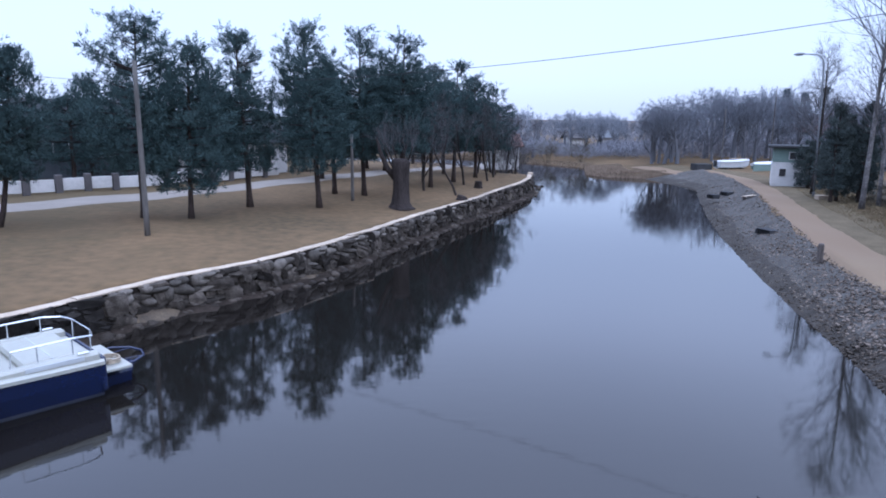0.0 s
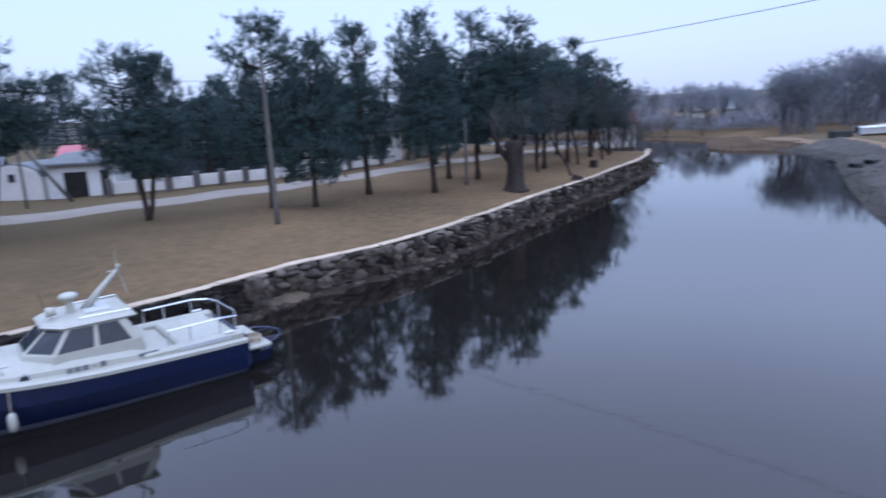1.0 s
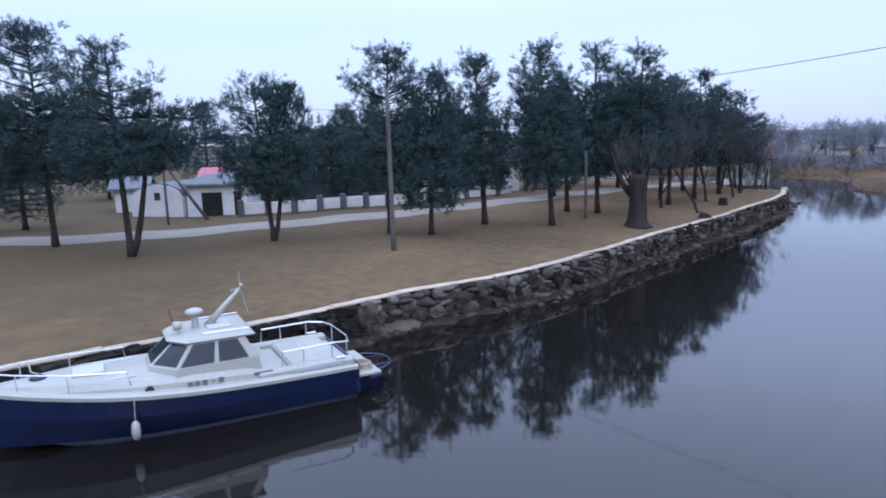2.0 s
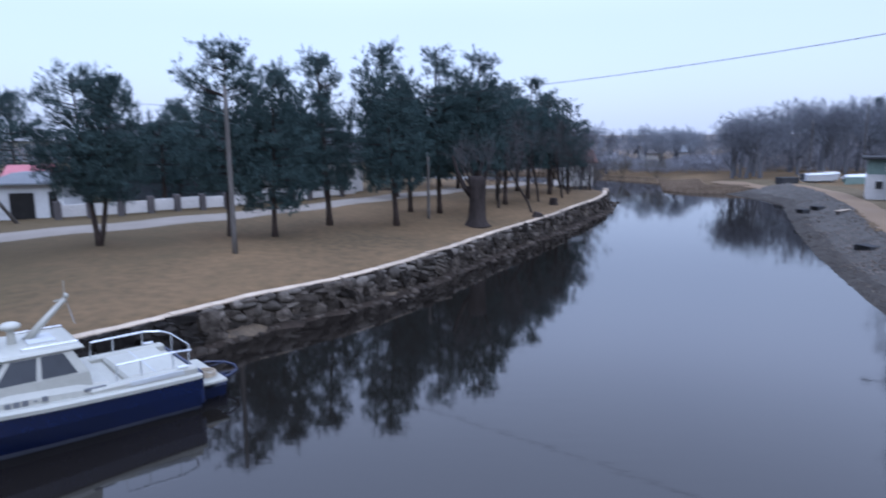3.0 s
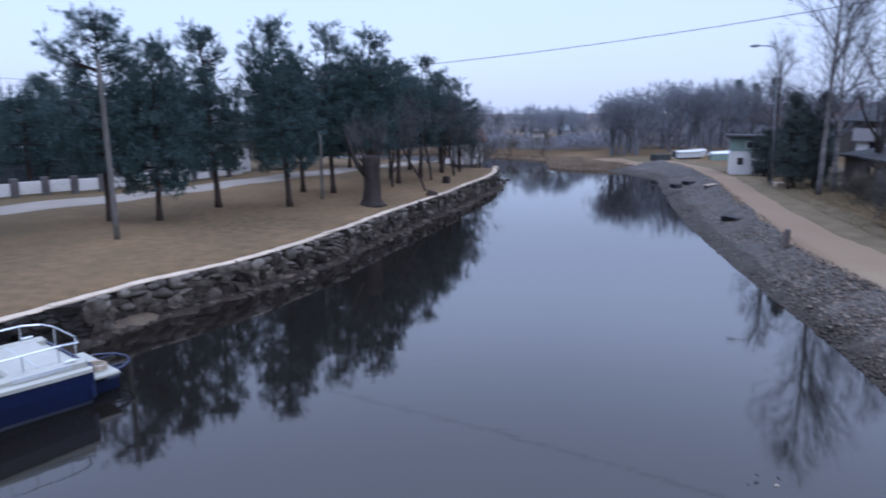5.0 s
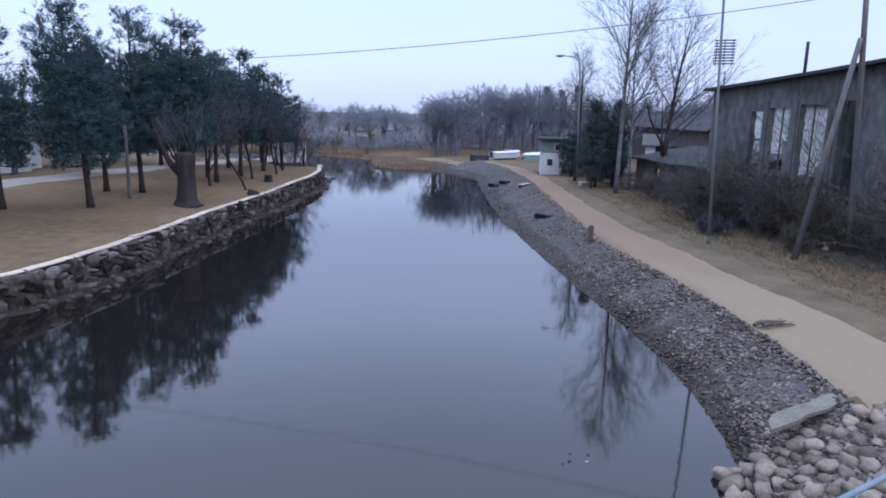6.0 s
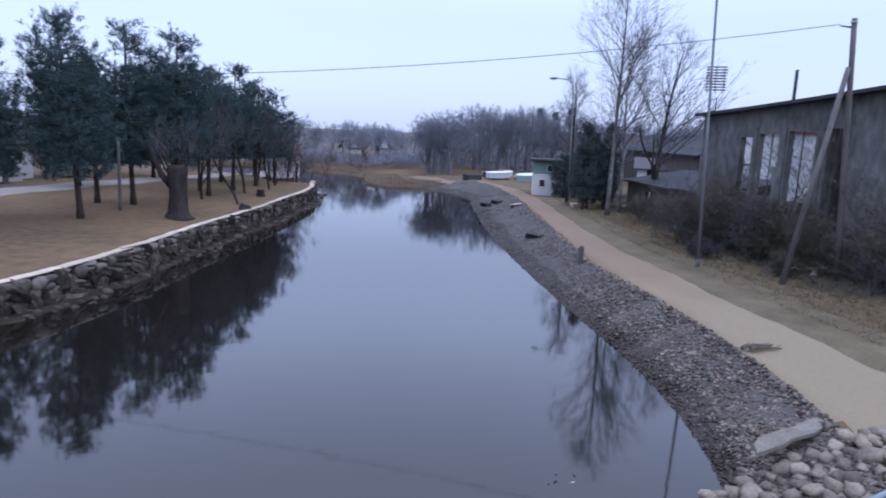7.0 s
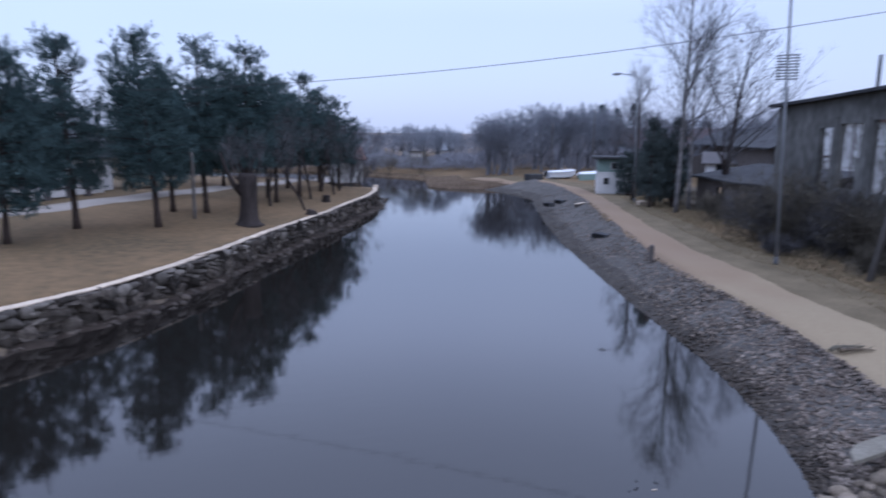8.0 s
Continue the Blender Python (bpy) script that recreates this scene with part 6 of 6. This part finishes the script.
    add_twigs(shrub, twig, seed, mat or M_TWIG, 6, 0.3, 0.006)
    return shrub


leader_tree("birch_tree", "tall slender bare birch with pale trunk beside the path", pose(22.0, 34.6, 1.05), 31, 13.6, 0.13, 0.30, 0.27, 30, M_BIRCH)
leader_tree("birch_tree", "slender bare birch with dark upper twigs", pose(23.3, 35.6, 1.05), 34, 10.2, 0.10, 0.30, 0.27, 24, M_BIRCH)
leader_tree("bare_tree", "dark bare tree with strong rising limbs", pose(25.0, 34.4, 1.05), 36, 10.2, 0.17, 0.30, 0.36, 16, M_OLDBARK, bend=(1.2, 0.2))
bare_tree("bare_tree", "spreading dark bare tree with forked trunk", pose(25.3, 34.9, 1.05), 37, 9.6, 0.19, (4, 4, 4, 3, 3), 4, 0.09, 0.13, M_OLDBARK, 0.34, "bare trees by the path", 6, 0.4, 0.006)
leader_tree("bare_tree", "small dark bare tree behind the street lamp", pose(23.3, 42.0, 1.05), 38, 8.6, 0.12, 0.35, 0.2, 22)
for k, (tx, ty, th, tr, tc) in enumerate([(21.75, 37.2, 5.3, 0.85, 0.9), (22.5, 38.0, 4.8, 0.8, 0.5), (23.4, 37.4, 5.4, 0.75, 0.7), (25.35, 46.5, 3.1, 1.05, 0.3), (24.6, 39.5, 4.0, 0.9, 0.5), (26.4, 45.4, 3.4, 1.0, 0.4)]):
    pine("dense dark drooping conifer beside the footpath", tx, ty, th, tc, tr, 400 + k, gaps=0.1, solid=0.95, group="dark conifers by the path", dense=1.3, trunk_r=0.1, needle=M_THUJA, point=(1.5, 0.8))

MASTERS = [bare_tree("bare_tree", "bare broadleaf tree in the distance, haze in its colour", pose(*pp, ground_z(*pp) - 0.1), 50 + k, hgt, 0.22, (5, 5, 4, 3, 3), 4, 0.09, 0.10, M_FARBARK, 0.30, "distant bare trees", 14, 0.6, 0.007, M_MIDTWIG if k < 3 else M_FARTWIG)
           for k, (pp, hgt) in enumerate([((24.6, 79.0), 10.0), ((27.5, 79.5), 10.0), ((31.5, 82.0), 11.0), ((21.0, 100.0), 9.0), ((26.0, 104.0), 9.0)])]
rnd = random.Random(21)
TALL = [max(v.co.z for c in t.children for v in c.data.vertices) for t in MASTERS]
# stands of trees: bearings from the bridge, distances, heights of their tops above the water, how many, which masters
STANDS = [((9.0, 16.0), (98, 118), (6.3, 7.5), 11, (3, 4)), ((16.9, 19.4), (78, 86), (7.9, 8.8), 6, (0, 1, 2)), ((19.4, 20.6), (92, 100), (7.0, 7.8), 3, (3, 4)),
          ((20.7, 25.6), (80, 92), (9.0, 10.4), 8, (0, 1, 2)), ((21, 27), (98, 112), (9.6, 10.8), 8, (3, 4)), ((26, 46), (70, 96), (7.8, 10.0), 18, (0, 1, 2)), ((-5, 8.5), (84, 112), (6.4, 8.0), 12, (0, 3, 4)),
          ((-64, -45), (52, 80), (8, 10), 8, (0, 1))]
for (b0, b1), (d0, d1), (h0, h1), count, kinds in STANDS:
    for k in range(count):
        a, q = radians(b0 + (b1 - b0) * (k + rnd.uniform(0.1, 0.9)) / count), rnd.uniform(d0, d1)
        sx, sy = q * math.sin(a), q * math.cos(a)
        if float(river_distance(np.array([sx]), np.array([sy]))[0][0]) < 1.0:
            continue
        gz, kind_ = ground_z(sx, sy), rnd.choice(kinds)
        sc = (rnd.uniform(h0, h1) - gz) / TALL[kind_]
        t = copy_thing(MASTERS[kind_], pose(sx, sy, gz - 0.1, 0, 0, rnd.uniform(0, 360)))
        wide = rnd.uniform(0.9, 1.25) if 0 in kinds else rnd.uniform(0.75, 1.0)
        t.scale = (sc * wide, sc * wide, sc)
for t, tall, top in zip(MASTERS, TALL, (8.4, 8.7, 9.8, 6.9, 7.3)):
    sc = (top - t.location.z) / tall
    t.scale = (sc, sc, sc)
# dark bare trees where the lawn ends
for k, (bx, by, bh) in enumerate([(5.6, 59.8, 6.6), (6.7, 62.4, 6.0), (6.9, 66.0, 5.0), (4.6, 63.5, 6.4), (6.6, 69.5, 4.4), (5.6, 72.0, 5.0)]):
    bare_tree("bare_tree", "dark bare tree at the end of the lawn", pose(bx, by, ground_z(bx, by) - 0.1), 640 + k, bh * 1.15, 0.12, (5, 4, 4, 3, 3), 4, 0.08, 0.14, M_OLDBARK, 0.34, "bare trees at the lawn's end", 6, 0.45, 0.008, M_TWIG)
for k, (bx, by, bh) in enumerate([(5.5, 59.5, 3.0), (4.0, 62.5, 3.5), (6.6, 66.5, 3.0), (8.5, 78.0, 3.5), (13, 84, 3.0), (17, 82, 3.0), (29, 33, 3.5), (27.5, 30.5, 3.0), (24, 30, 2.2), (20.3, 21.6, 1.6), (20.2, 19.3, 1.8), (20.4, 14.2, 2.0), (20.2, 12.0, 2.2), (19.8, 23.6, 1.5), (22.5, 31.5, 1.6), (32, 24, 5.0), (33, 20, 5.0), (26, 22.0, 3.5), (20.1, 25.0, 2.0), (20.5, 17.6, 2.2), (20.3, 16.0, 2.4), (19.6, 15.0, 1.4), (20.6, 13.1, 2.6), (20.6, 20.4, 2.4), (20.7, 22.6, 2.4), (20.5, 10.4, 2.6), (19.2, 13.0, 1.2), (21.8, 28.2, 2.0), (22.6, 29.6, 1.8), (18.9, 18.2, 0.9), (18.4, 22.0, 0.8), (24.8, 24.4, 6.0), (25.8, 22.6, 6.0), (20.5, 15.3, 4.2), (20.4, 14.1, 4.8), (20.4, 12.7, 5.0), (20.3, 11.4, 4.8), (20.2, 18.9, 2.9), (20.4, 19.8, 3.4), (20.1, 20.8, 2.8), (20.4, 21.7, 3.2), (20.2, 22.8, 3.4), (20.4, 23.9, 2.9), (20.1, 24.8, 3.3), (21.0, 26.4, 2.6)]):
    twig_shrub("leafless brown twiggy bush", bx, by, bh * (0.85 if 18 < bx < 21.2 else 1.0), 200 + k, mat=M_BRUSH if k % 3 else M_TWIG)


def far_wood():
    """The line of woods that closes the distance on all sides, its haze put into the colours."""
    rnd = random.Random(9)
    verts, faces = [], []
    n = 0
    g = Geo()
    for k in range(56):
        a = rnd.uniform(-60, 65)
        r = rnd.uniform(118, 190)
        x, y = r * math.sin(radians(a)), r * math.cos(radians(a))
        h = rnd.uniform(6.0, 8.0) * (1.0 if a < 17 and a > -5 else 1.35)
        z = ground_z(x, y)
        twig = Geo()
        grow(twig, twig, Vector((x, y, z)), Vector((0, 0, 1)), h * 0.36, 0.2, 1, rnd, 0.07, 0.16, (0, 5, 4, 3, 0), 4)
        g.add(twig.v, twig.f)
        g.tips.extend(twig.tips)
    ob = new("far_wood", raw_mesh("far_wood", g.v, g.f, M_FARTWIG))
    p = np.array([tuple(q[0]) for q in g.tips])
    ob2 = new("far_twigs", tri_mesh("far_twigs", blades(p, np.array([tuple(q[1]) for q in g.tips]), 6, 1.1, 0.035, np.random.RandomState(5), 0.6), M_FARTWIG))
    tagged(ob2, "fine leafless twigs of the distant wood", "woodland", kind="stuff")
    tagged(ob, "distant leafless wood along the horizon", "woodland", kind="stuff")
    rng = np.random.RandomState(12)
    m = 26000
    a = np.radians(rng.uniform(-80, 85, m))
    r = rng.uniform(125, 200, m)
    hgt = rng.uniform(0, 1, m) ** 1.3 * (3.0 + 0.4 * np.sin(a * 9) + 0.3 * np.sin(a * 31))
    pos = np.stack([r * np.sin(a), r * np.cos(a), np.maximum(hgt, 0) + 1.5], 1)
    near = np.arange(m) < 14000
    an = np.radians(rng.uniform(-4, 50, m))
    rn = rng.uniform(86, 110, m)
    hn = rng.uniform(0, 1, m) ** 1.1 * (np.interp(np.degrees(an), [0, 9, 16, 18, 50], [2.0, 1.2, 1.3, 2.8, 3.4]) + 0.5 * np.sin(an * 23) + 0.4 * np.sin(an * 57))
    pos = np.where(near[:, None], np.stack([rn * np.sin(an), rn * np.cos(an), hn + 1.0], 1), pos)
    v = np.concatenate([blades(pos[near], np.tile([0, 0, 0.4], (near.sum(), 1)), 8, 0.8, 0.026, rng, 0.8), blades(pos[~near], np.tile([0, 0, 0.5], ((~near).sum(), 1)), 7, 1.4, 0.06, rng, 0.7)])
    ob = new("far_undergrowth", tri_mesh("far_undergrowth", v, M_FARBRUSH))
    tagged(ob, "tangled undergrowth at the edge of the distant wood, haze in its colour", "undergrowth", kind="stuff")


far_wood()
for k, (fx, fy, fh) in enumerate([(45.5, 92, 8.6), (48.2, 92.5, 8.2), (49.5, 90, 8.8), (-45, 44, 9), (-52, 40, 10), (-38, 48, 8), (-60, 30, 10), (-44, 24, 9), (-33, 26.5, 6.5), (-39, 27, 8), (-9, 62, 7), (-16, 56, 8), (-24, 52, 8), (-3, 68, 7), (-21.5, 41.5, 6.5), (-16.0, 47.5, 6.5), (-11.0, 54, 7), (-30, 47, 8), (-6.5, 58.5, 7)]):
    pine("dark conifer standing behind the houses", fx, fy, fh, 0.8, 2.4 if fx < 40 else 1.5, 300 + k, gaps=0.1, dense=0.5, solid=0.9, group="conifers behind the houses", point=(1.25, 0.95), blade=14)
for k, (hx, hy, hw, rot, wm, rm) in enumerate([(19.5, 106, 2.4, 15, M_PLASTER, M_DULLROOF), (26, 112, 2.2, -10, M_PLASTER, M_METALROOF), (48, 100, 9, -25, M_CONC, M_BROWNROOF), (58, 88, 9, -35, M_PLASTER, M_BROWNROOF), (44, 78, 8, -30, M_OLDWOOD, M_BROWNROOF)]):
    gable_house("far_house", "distant house with dark roof among bare trees", pose(hx, hy, ground_z(hx, hy), 0, 0, rot), hw, min(hw, 6), 2.8 * min(1, hw / 5 + 0.1), 2.4 * min(1, hw / 6), wm, rm, 3 if hw > 5 else 0)


# ---- reeds, dry grass, brush ----
def scatter(name, label, category, count, where, length, width, mat, seed, up=1.0, spread=0.35, per=4):
    rng = np.random.RandomState(seed)
    pts = where(rng, count)
    z = land_height(pts[:, 0], pts[:, 1])
    pos = np.c_[pts, np.maximum(z, -0.05)]
    v = blades(pos, np.tile([0, 0, up], (len(pos), 1)), per, length, width, rng, spread)
    ob = new(name, tri_mesh(name, v, mat))
    tagged(ob, label, category, kind="stuff")


def on_land(rng, x0, x1, y0, y1, n, lo, hi):
    p = np.stack([rng.uniform(x0, x1, n * 6), rng.uniform(y0, y1, n * 6)], 1)
    d, wall = river_distance(p[:, 0], p[:, 1])
    return p[(d > lo) & (d < hi) & ~wall][:n]


def beyond_path(rng, n, lo, hi):
    y = rng.uniform(2, 45, n)
    return np.stack([side_of(PATH_OUT, y) + lo + (hi - lo) * rng.uniform(0, 1, n) ** 1.3, y], 1)


def brush_spots(rng, n):
    """Patches that thicken towards the ruin."""
    p = beyond_path(rng, n * 3, 3.0, 8.2)
    far = (p[:, 0] - side_of(PATH_OUT, p[:, 1]) - 3.0) / 5.2
    patchy = 0.5 + 0.35 * np.sin(p[:, 0] * 1.7 + p[:, 1] * 0.9) + 0.3 * np.sin(p[:, 1] * 2.1 - p[:, 0])
    return p[rng.uniform(0, 1, len(p)) < far ** 1.3 * patchy][:n]


scatter("reeds", "pale tan dry reeds on the river spit", "reeds", 5200, lambda r, n: on_land(r, 13.5, 22, 64, 78, n, 0.0, 4), 0.3, 0.025, M_REED, 1, spread=0.22)
scatter("shore_grass", "dry tan grass along the far shore", "dry grass", 3500, lambda r, n: on_land(r, -6, 18, 66, 100, n, 0.0, 3), 0.25, 0.025, M_REED, 2, spread=0.3)
scatter("verge_grass", "matted dry grass on the verge of the footpath", "dry grass", 20000, lambda r, n: beyond_path(r, n, 1.1, 5.2), 0.13, 0.012, M_GRASS, 3, up=0.25, spread=0.7)
scatter("brush", "tangled brown brush in front of the ruin", "brush", 13000, lambda r, n: brush_spots(r, n), 0.42, 0.010, M_BRUSH, 4, up=0.6, spread=0.6)


# ---- small things on the right shore ----
def drain_outlet(x, y, ang, w=1.0):
    d = thing("drain_outlet", "dark drain outlet set into the gravel bank", "drain outlet", pose(x, y, 0, 0, 0, ang), "drain outlets")
    z = 0.68
    part("frame", Geo().box((-w / 2, -0.25, z + 0.06), (w / 2, 0.25, z + 0.10), None, 0.02).box((-w / 2, -0.3, z - 0.15), (-w / 2 + 0.06, 0.2, z + 0.06)).box((w / 2 - 0.06, -0.3, z - 0.15), (w / 2, 0.2, z + 0.06)), M_TAR, d)
    # The hollow's shade is put in as a solid dark block.
    part("opening", Geo().box((-w / 2 + 0.06, -0.2, z - 0.16), (w / 2 - 0.06, 0.2, z + 0.06)), M_DARK, d)


drain_outlet(14.75, 29.5, -72, 0.9)
drain_outlet(19.4, 45.4, -65, 0.7)
drain_outlet(17.8, 43.6, -65, 0.6)
bench = thing("plank_bench", "low white plank bench on the gravel bank", "bench", pose(19.1, 41.4, 0.72, 0, 0, 40))
part("seat", Geo().box((-0.7, -0.13, 0.22), (0.7, 0.13, 0.26), None, 0.01), M_CAP, bench)
for bx in (-0.55, 0.55):
    part("leg", Geo().box((bx - 0.03, -0.1, -0.25), (bx + 0.03, 0.1, 0.22), None, 0.01), M_OLDWOOD, bench)
single("bollard", Geo().tube([(13.05, 22.2, 0.85), (13.05, 22.2, 1.42), (13.05, 22.2, 1.47)], [0.10, 0.095, 0.07], 10), M_OLDWOOD, "short weathered wooden bollard beside the path", "bollard")
single("white_box", Geo().box((21.85, 38.6, 0.95), (22.5, 39.1, 1.32), None, 0.03), M_CAP, "low pale concrete block beside the path", "block")


def build_cover_boat():
    b = thing("covered_boat", "long white covered boat lying on blocks", "boat", pose(26.0, 64.2, ground_z(26, 64.2) - 0.16, 0, 0, 12))
    hull, cover = [], []
    for u, w, keel, rail, ridge in ((0, 0.62, 0.34, 1.02, 1.05), (0.06, 0.64, 0.33, 1.03, 1.10), (1.1, 0.68, 0.32, 1.04, 1.15), (2.2, 0.64, 0.33, 1.07, 1.22), (2.85, 0.48, 0.37, 1.10, 1.27), (3.25, 0.26, 0.48, 1.12, 1.24), (3.45, 0.05, 0.72, 1.14, 1.17)):
        hull.append([Vector((u, y, z)) for y, z in ((0, keel), (w * 0.8, keel + 0.14), (w, rail - 0.06), (w, rail), (-w, rail), (-w, rail - 0.06), (-w * 0.8, keel + 0.14))])
        cover.append([Vector((u, y, z)) for y, z in ((w + 0.02, rail - 0.10), (w + 0.02, rail + 0.01), (w * 0.5, (rail + ridge) / 2 + 0.02), (0, ridge), (-w * 0.5, (rail + ridge) / 2 + 0.02), (-w - 0.02, rail + 0.01), (-w - 0.02, rail - 0.10))])
    part("hull", Geo().loft(hull), M_TANK, b, "white hull with square stern")
    part("cover", Geo().loft(cover), M_TANK, b, "taut white cover", True)
    part("plank", Geo().box((1.4, -0.12, 1.25), (3.2, 0.10, 1.30), None, 0.01), M_CAP, b, "pale plank laid along the cover")
    part("outboard_motor", Geo().box((-0.28, -0.16, 0.55), (-0.02, 0.16, 1.12), None, 0.05), M_BLACK, b, "black outboard motor")
    for u in (0.8, 2.5):
        part("block", Geo().box((u - 0.12, -0.5, 0.0), (u + 0.12, 0.5, 0.40), None, 0.02), M_OLDWOOD, b)
    m = thing("tarp_boat", "smaller boat under a pale green-white tarpaulin", "boat", pose(29.9, 65.2, ground_z(30, 65.2), 0, 0, 8))
    rings = []
    for u, w, z in ((0, 0.5, 0.5), (0.4, 0.7, 0.58), (2.0, 0.75, 0.64), (3.4, 0.55, 0.62), (4.2, 0.06, 0.5)):
        rings.append([Vector((u, w, 0.3)), Vector((u, w * 0.9, z * 0.85)), Vector((u, 0, z + 0.1)), Vector((u, -w * 0.9, z * 0.85)), Vector((u, -w, 0.3))])
    part("tarpaulin", Geo().loft(rings), M_TANK, m)
    part("hull", Geo().box((0.1, -0.5, -0.05), (3.6, 0.5, 0.32), None, 0.1), M_GREENPAINT, m)
    single("green_fence", Geo().box((28.5, 61.9, 0.8), (34.5, 62.0, 1.62), None, 0.01), M_GREENPAINT, "low green board fence near the hut", "fence")
    t = thing("trailer", "dark low trailer beside the covered boat", "trailer", pose(24.0, 64.6, ground_z(24.0, 64.6), 0, 0, 10))
    part("bed", Geo().box((0, -0.6, 0.35), (1.6, 0.6, 0.98), None, 0.04), M_TAR, t)
    for sy in (-0.65, 0.65):
        part("wheel", Geo().tube([(0.8, sy - 0.08, 0.28), (0.8, sy + 0.08, 0.28)], [0.3, 0.3], 14), M_BLACK, t)


build_cover_boat()
# driftwood and litter at the water's edge and on the path
def dead_branch(label, x, y, z, ang, ln, seed, mat):
    rnd = random.Random(seed)
    g = Geo()
    pts = [Vector((0, 0, 0))]
    for k in range(5):
        pts.append(pts[-1] + Vector((ln / 5, rnd.gauss(0, ln * 0.04), rnd.gauss(0, 0.015))))
    g.tube(pts, [0.045, 0.05, 0.042, 0.036, 0.028, 0.012], 6)
    for k in (1, 2, 3, 4):
        d = Vector((rnd.uniform(0.1, 0.3), rnd.choice((-1, 1)) * rnd.uniform(0.05, 0.18), rnd.uniform(0, 0.03)))
        g.tube([pts[k], pts[k] + d * 0.6, pts[k] + d], [0.015, 0.01, 0.005], 5)
    single("dead_branch", g, mat, label, "branch", "dead branches", m=pose(x, y, z, 0, 0, ang))


dead_branch("dead branch lying across the path edge", 10.8, 11.3, 1.09, 8, 1.0, 1, M_BRUSH)
dead_branch("flattened brown dead branch on the path", 10.95, 11.2, 1.1, -4, 0.9, 2, M_MUD)
dead_branch("dark branch floating at the water's edge", 6.1, 6.6, 0.03, 12, 1.3, 3, M_TAR)
dead_branch("dark branch floating at the water's edge", 6.3, 6.2, 0.04, 150, 0.9, 4, M_TAR)
flotsam = [stone_mesh("flotsam", M_CAP if k == 0 else M_TAR, 700 + k, (1, 0.35, 0.2), 0.5, 1) for k in range(3)]
for k, (fx, fy, fl) in enumerate([(5.25, 8.75, 0.10), (5.0, 8.85, 0.14), (4.85, 8.8, 0.09), (5.4, 8.95, 0.11), (5.12, 9.05, 0.08)]):
    ob = new("flotsam", flotsam[0 if k == 0 else 1 + k % 2])
    ob.matrix_world = pose(fx, fy, 0.005, 0, 0, 10 + 25 * k) @ Matrix.Scale(fl, 4)
    tagged(ob, "pale scrap floating on the water" if k == 0 else "dark floating bits of bark and twig", "flotsam", "flotsam")
for k, (sx, sy, sr) in enumerate([(1.3, 37.5, 0.28), (2.5, 43.9, 0.26)]):
    g = Geo().tube([(sx, sy, 1.0), (sx, sy, 1.15), (sx + 0.02, sy, 1.22 + 0.22 * (k == 1))], [sr * 1.25, sr, sr * 0.9], 12)
    single("tree_stump", g, M_OLDBARK, "low brown sawn tree stump on the lawn", "stump", "stumps on the lawn")
bare_tree("leaning_sapling", "thin bare sapling leaning to one side", pose(0.95, 39.3, 1.1, 0, -28, 0), 71, 4.2, 0.07, (4, 4, 3, 3, 2), 4, 0.03, 0.1, M_OLDBARK, 0.6, "saplings on the lawn")
for k, (sx, sy) in enumerate([(-0.95, 40.9), (1.6, 45.5), (3.4, 49.0), (-1.2, 45.8), (4.0, 51.5), (2.9, 54.4)]):
    bare_tree("bare_sapling", "thin bare young tree on the lawn", pose(sx, sy, 1.1), 80 + k, 5.0, 0.09, (5, 4, 4, 3, 2), 4, 0.08, 0.12, M_OLDBARK, 0.45, "saplings on the lawn")
single("loose_board", Geo().box((-0.75, -0.11, 0.0), (0.75, 0.11, 0.035), None, 0.008), M_CAP, "pale loose board lying askew on the coping", "board", m=pose(-2.95, 26.05, 1.0, 0, 0, 58))
# end of the wall: pale block
single("wall_end_post", Geo().box((7.2, 55.9, 0.6), (7.6, 56.35, 1.12), None, 0.04), M_CAP, "pale concrete post at the end of the wall", "post")


def build_bridge_rail():
    """The pale blue pipe railing at the end of the bridge."""
    rail = thing("pipe_railing", "pale blue painted pipe railing at the bridge end", "railing", kind="structure")
    a, b = Vector((5.95, 4.87, 1.5)), Vector((10.5, 5.98, 1.5))
    part("top_rail", Geo().tube([a, a.lerp(b, 0.5), b], 0.035, 10), M_BLUERAIL, rail, "", True)
    part("lower_rail", Geo().tube([a - Vector((0, 0, 0.42)), b - Vector((0, 0, 0.42))], 0.03, 8), M_BLUERAIL, rail, "", True)
    for u in (0.08, 0.5, 0.92):
        p = a.lerp(b, u)
        part("post", Geo().tube([(p.x, p.y, ground_z(p.x, p.y) - 0.1), (p.x, p.y, 1.5)], 0.035, 8), M_BLUERAIL, rail, "", True)


build_bridge_rail()
chunk_shapes = [stone_mesh("rubble_chunk", M_CAP, 90 + k, (1, 0.7, 0.5), 0.5, 1) for k in range(3)]
rnd = random.Random(6)
for k in range(9):
    cx, cy = 20.3 + rnd.uniform(-0.5, 0.3), 18.4 + rnd.uniform(-0.9, 0.9)
    ob = new("rubble_chunk", chunk_shapes[k % 3])
    ob.matrix_world = pose(cx, cy, ground_z(cx, cy) + 0.08, 0, 0, rnd.uniform(0, 360)) @ Matrix.Scale(rnd.uniform(0.25, 0.5), 4)
    tagged(ob, "pale broken masonry chunk at the ruin's doorway", "rubble", "masonry chunks")
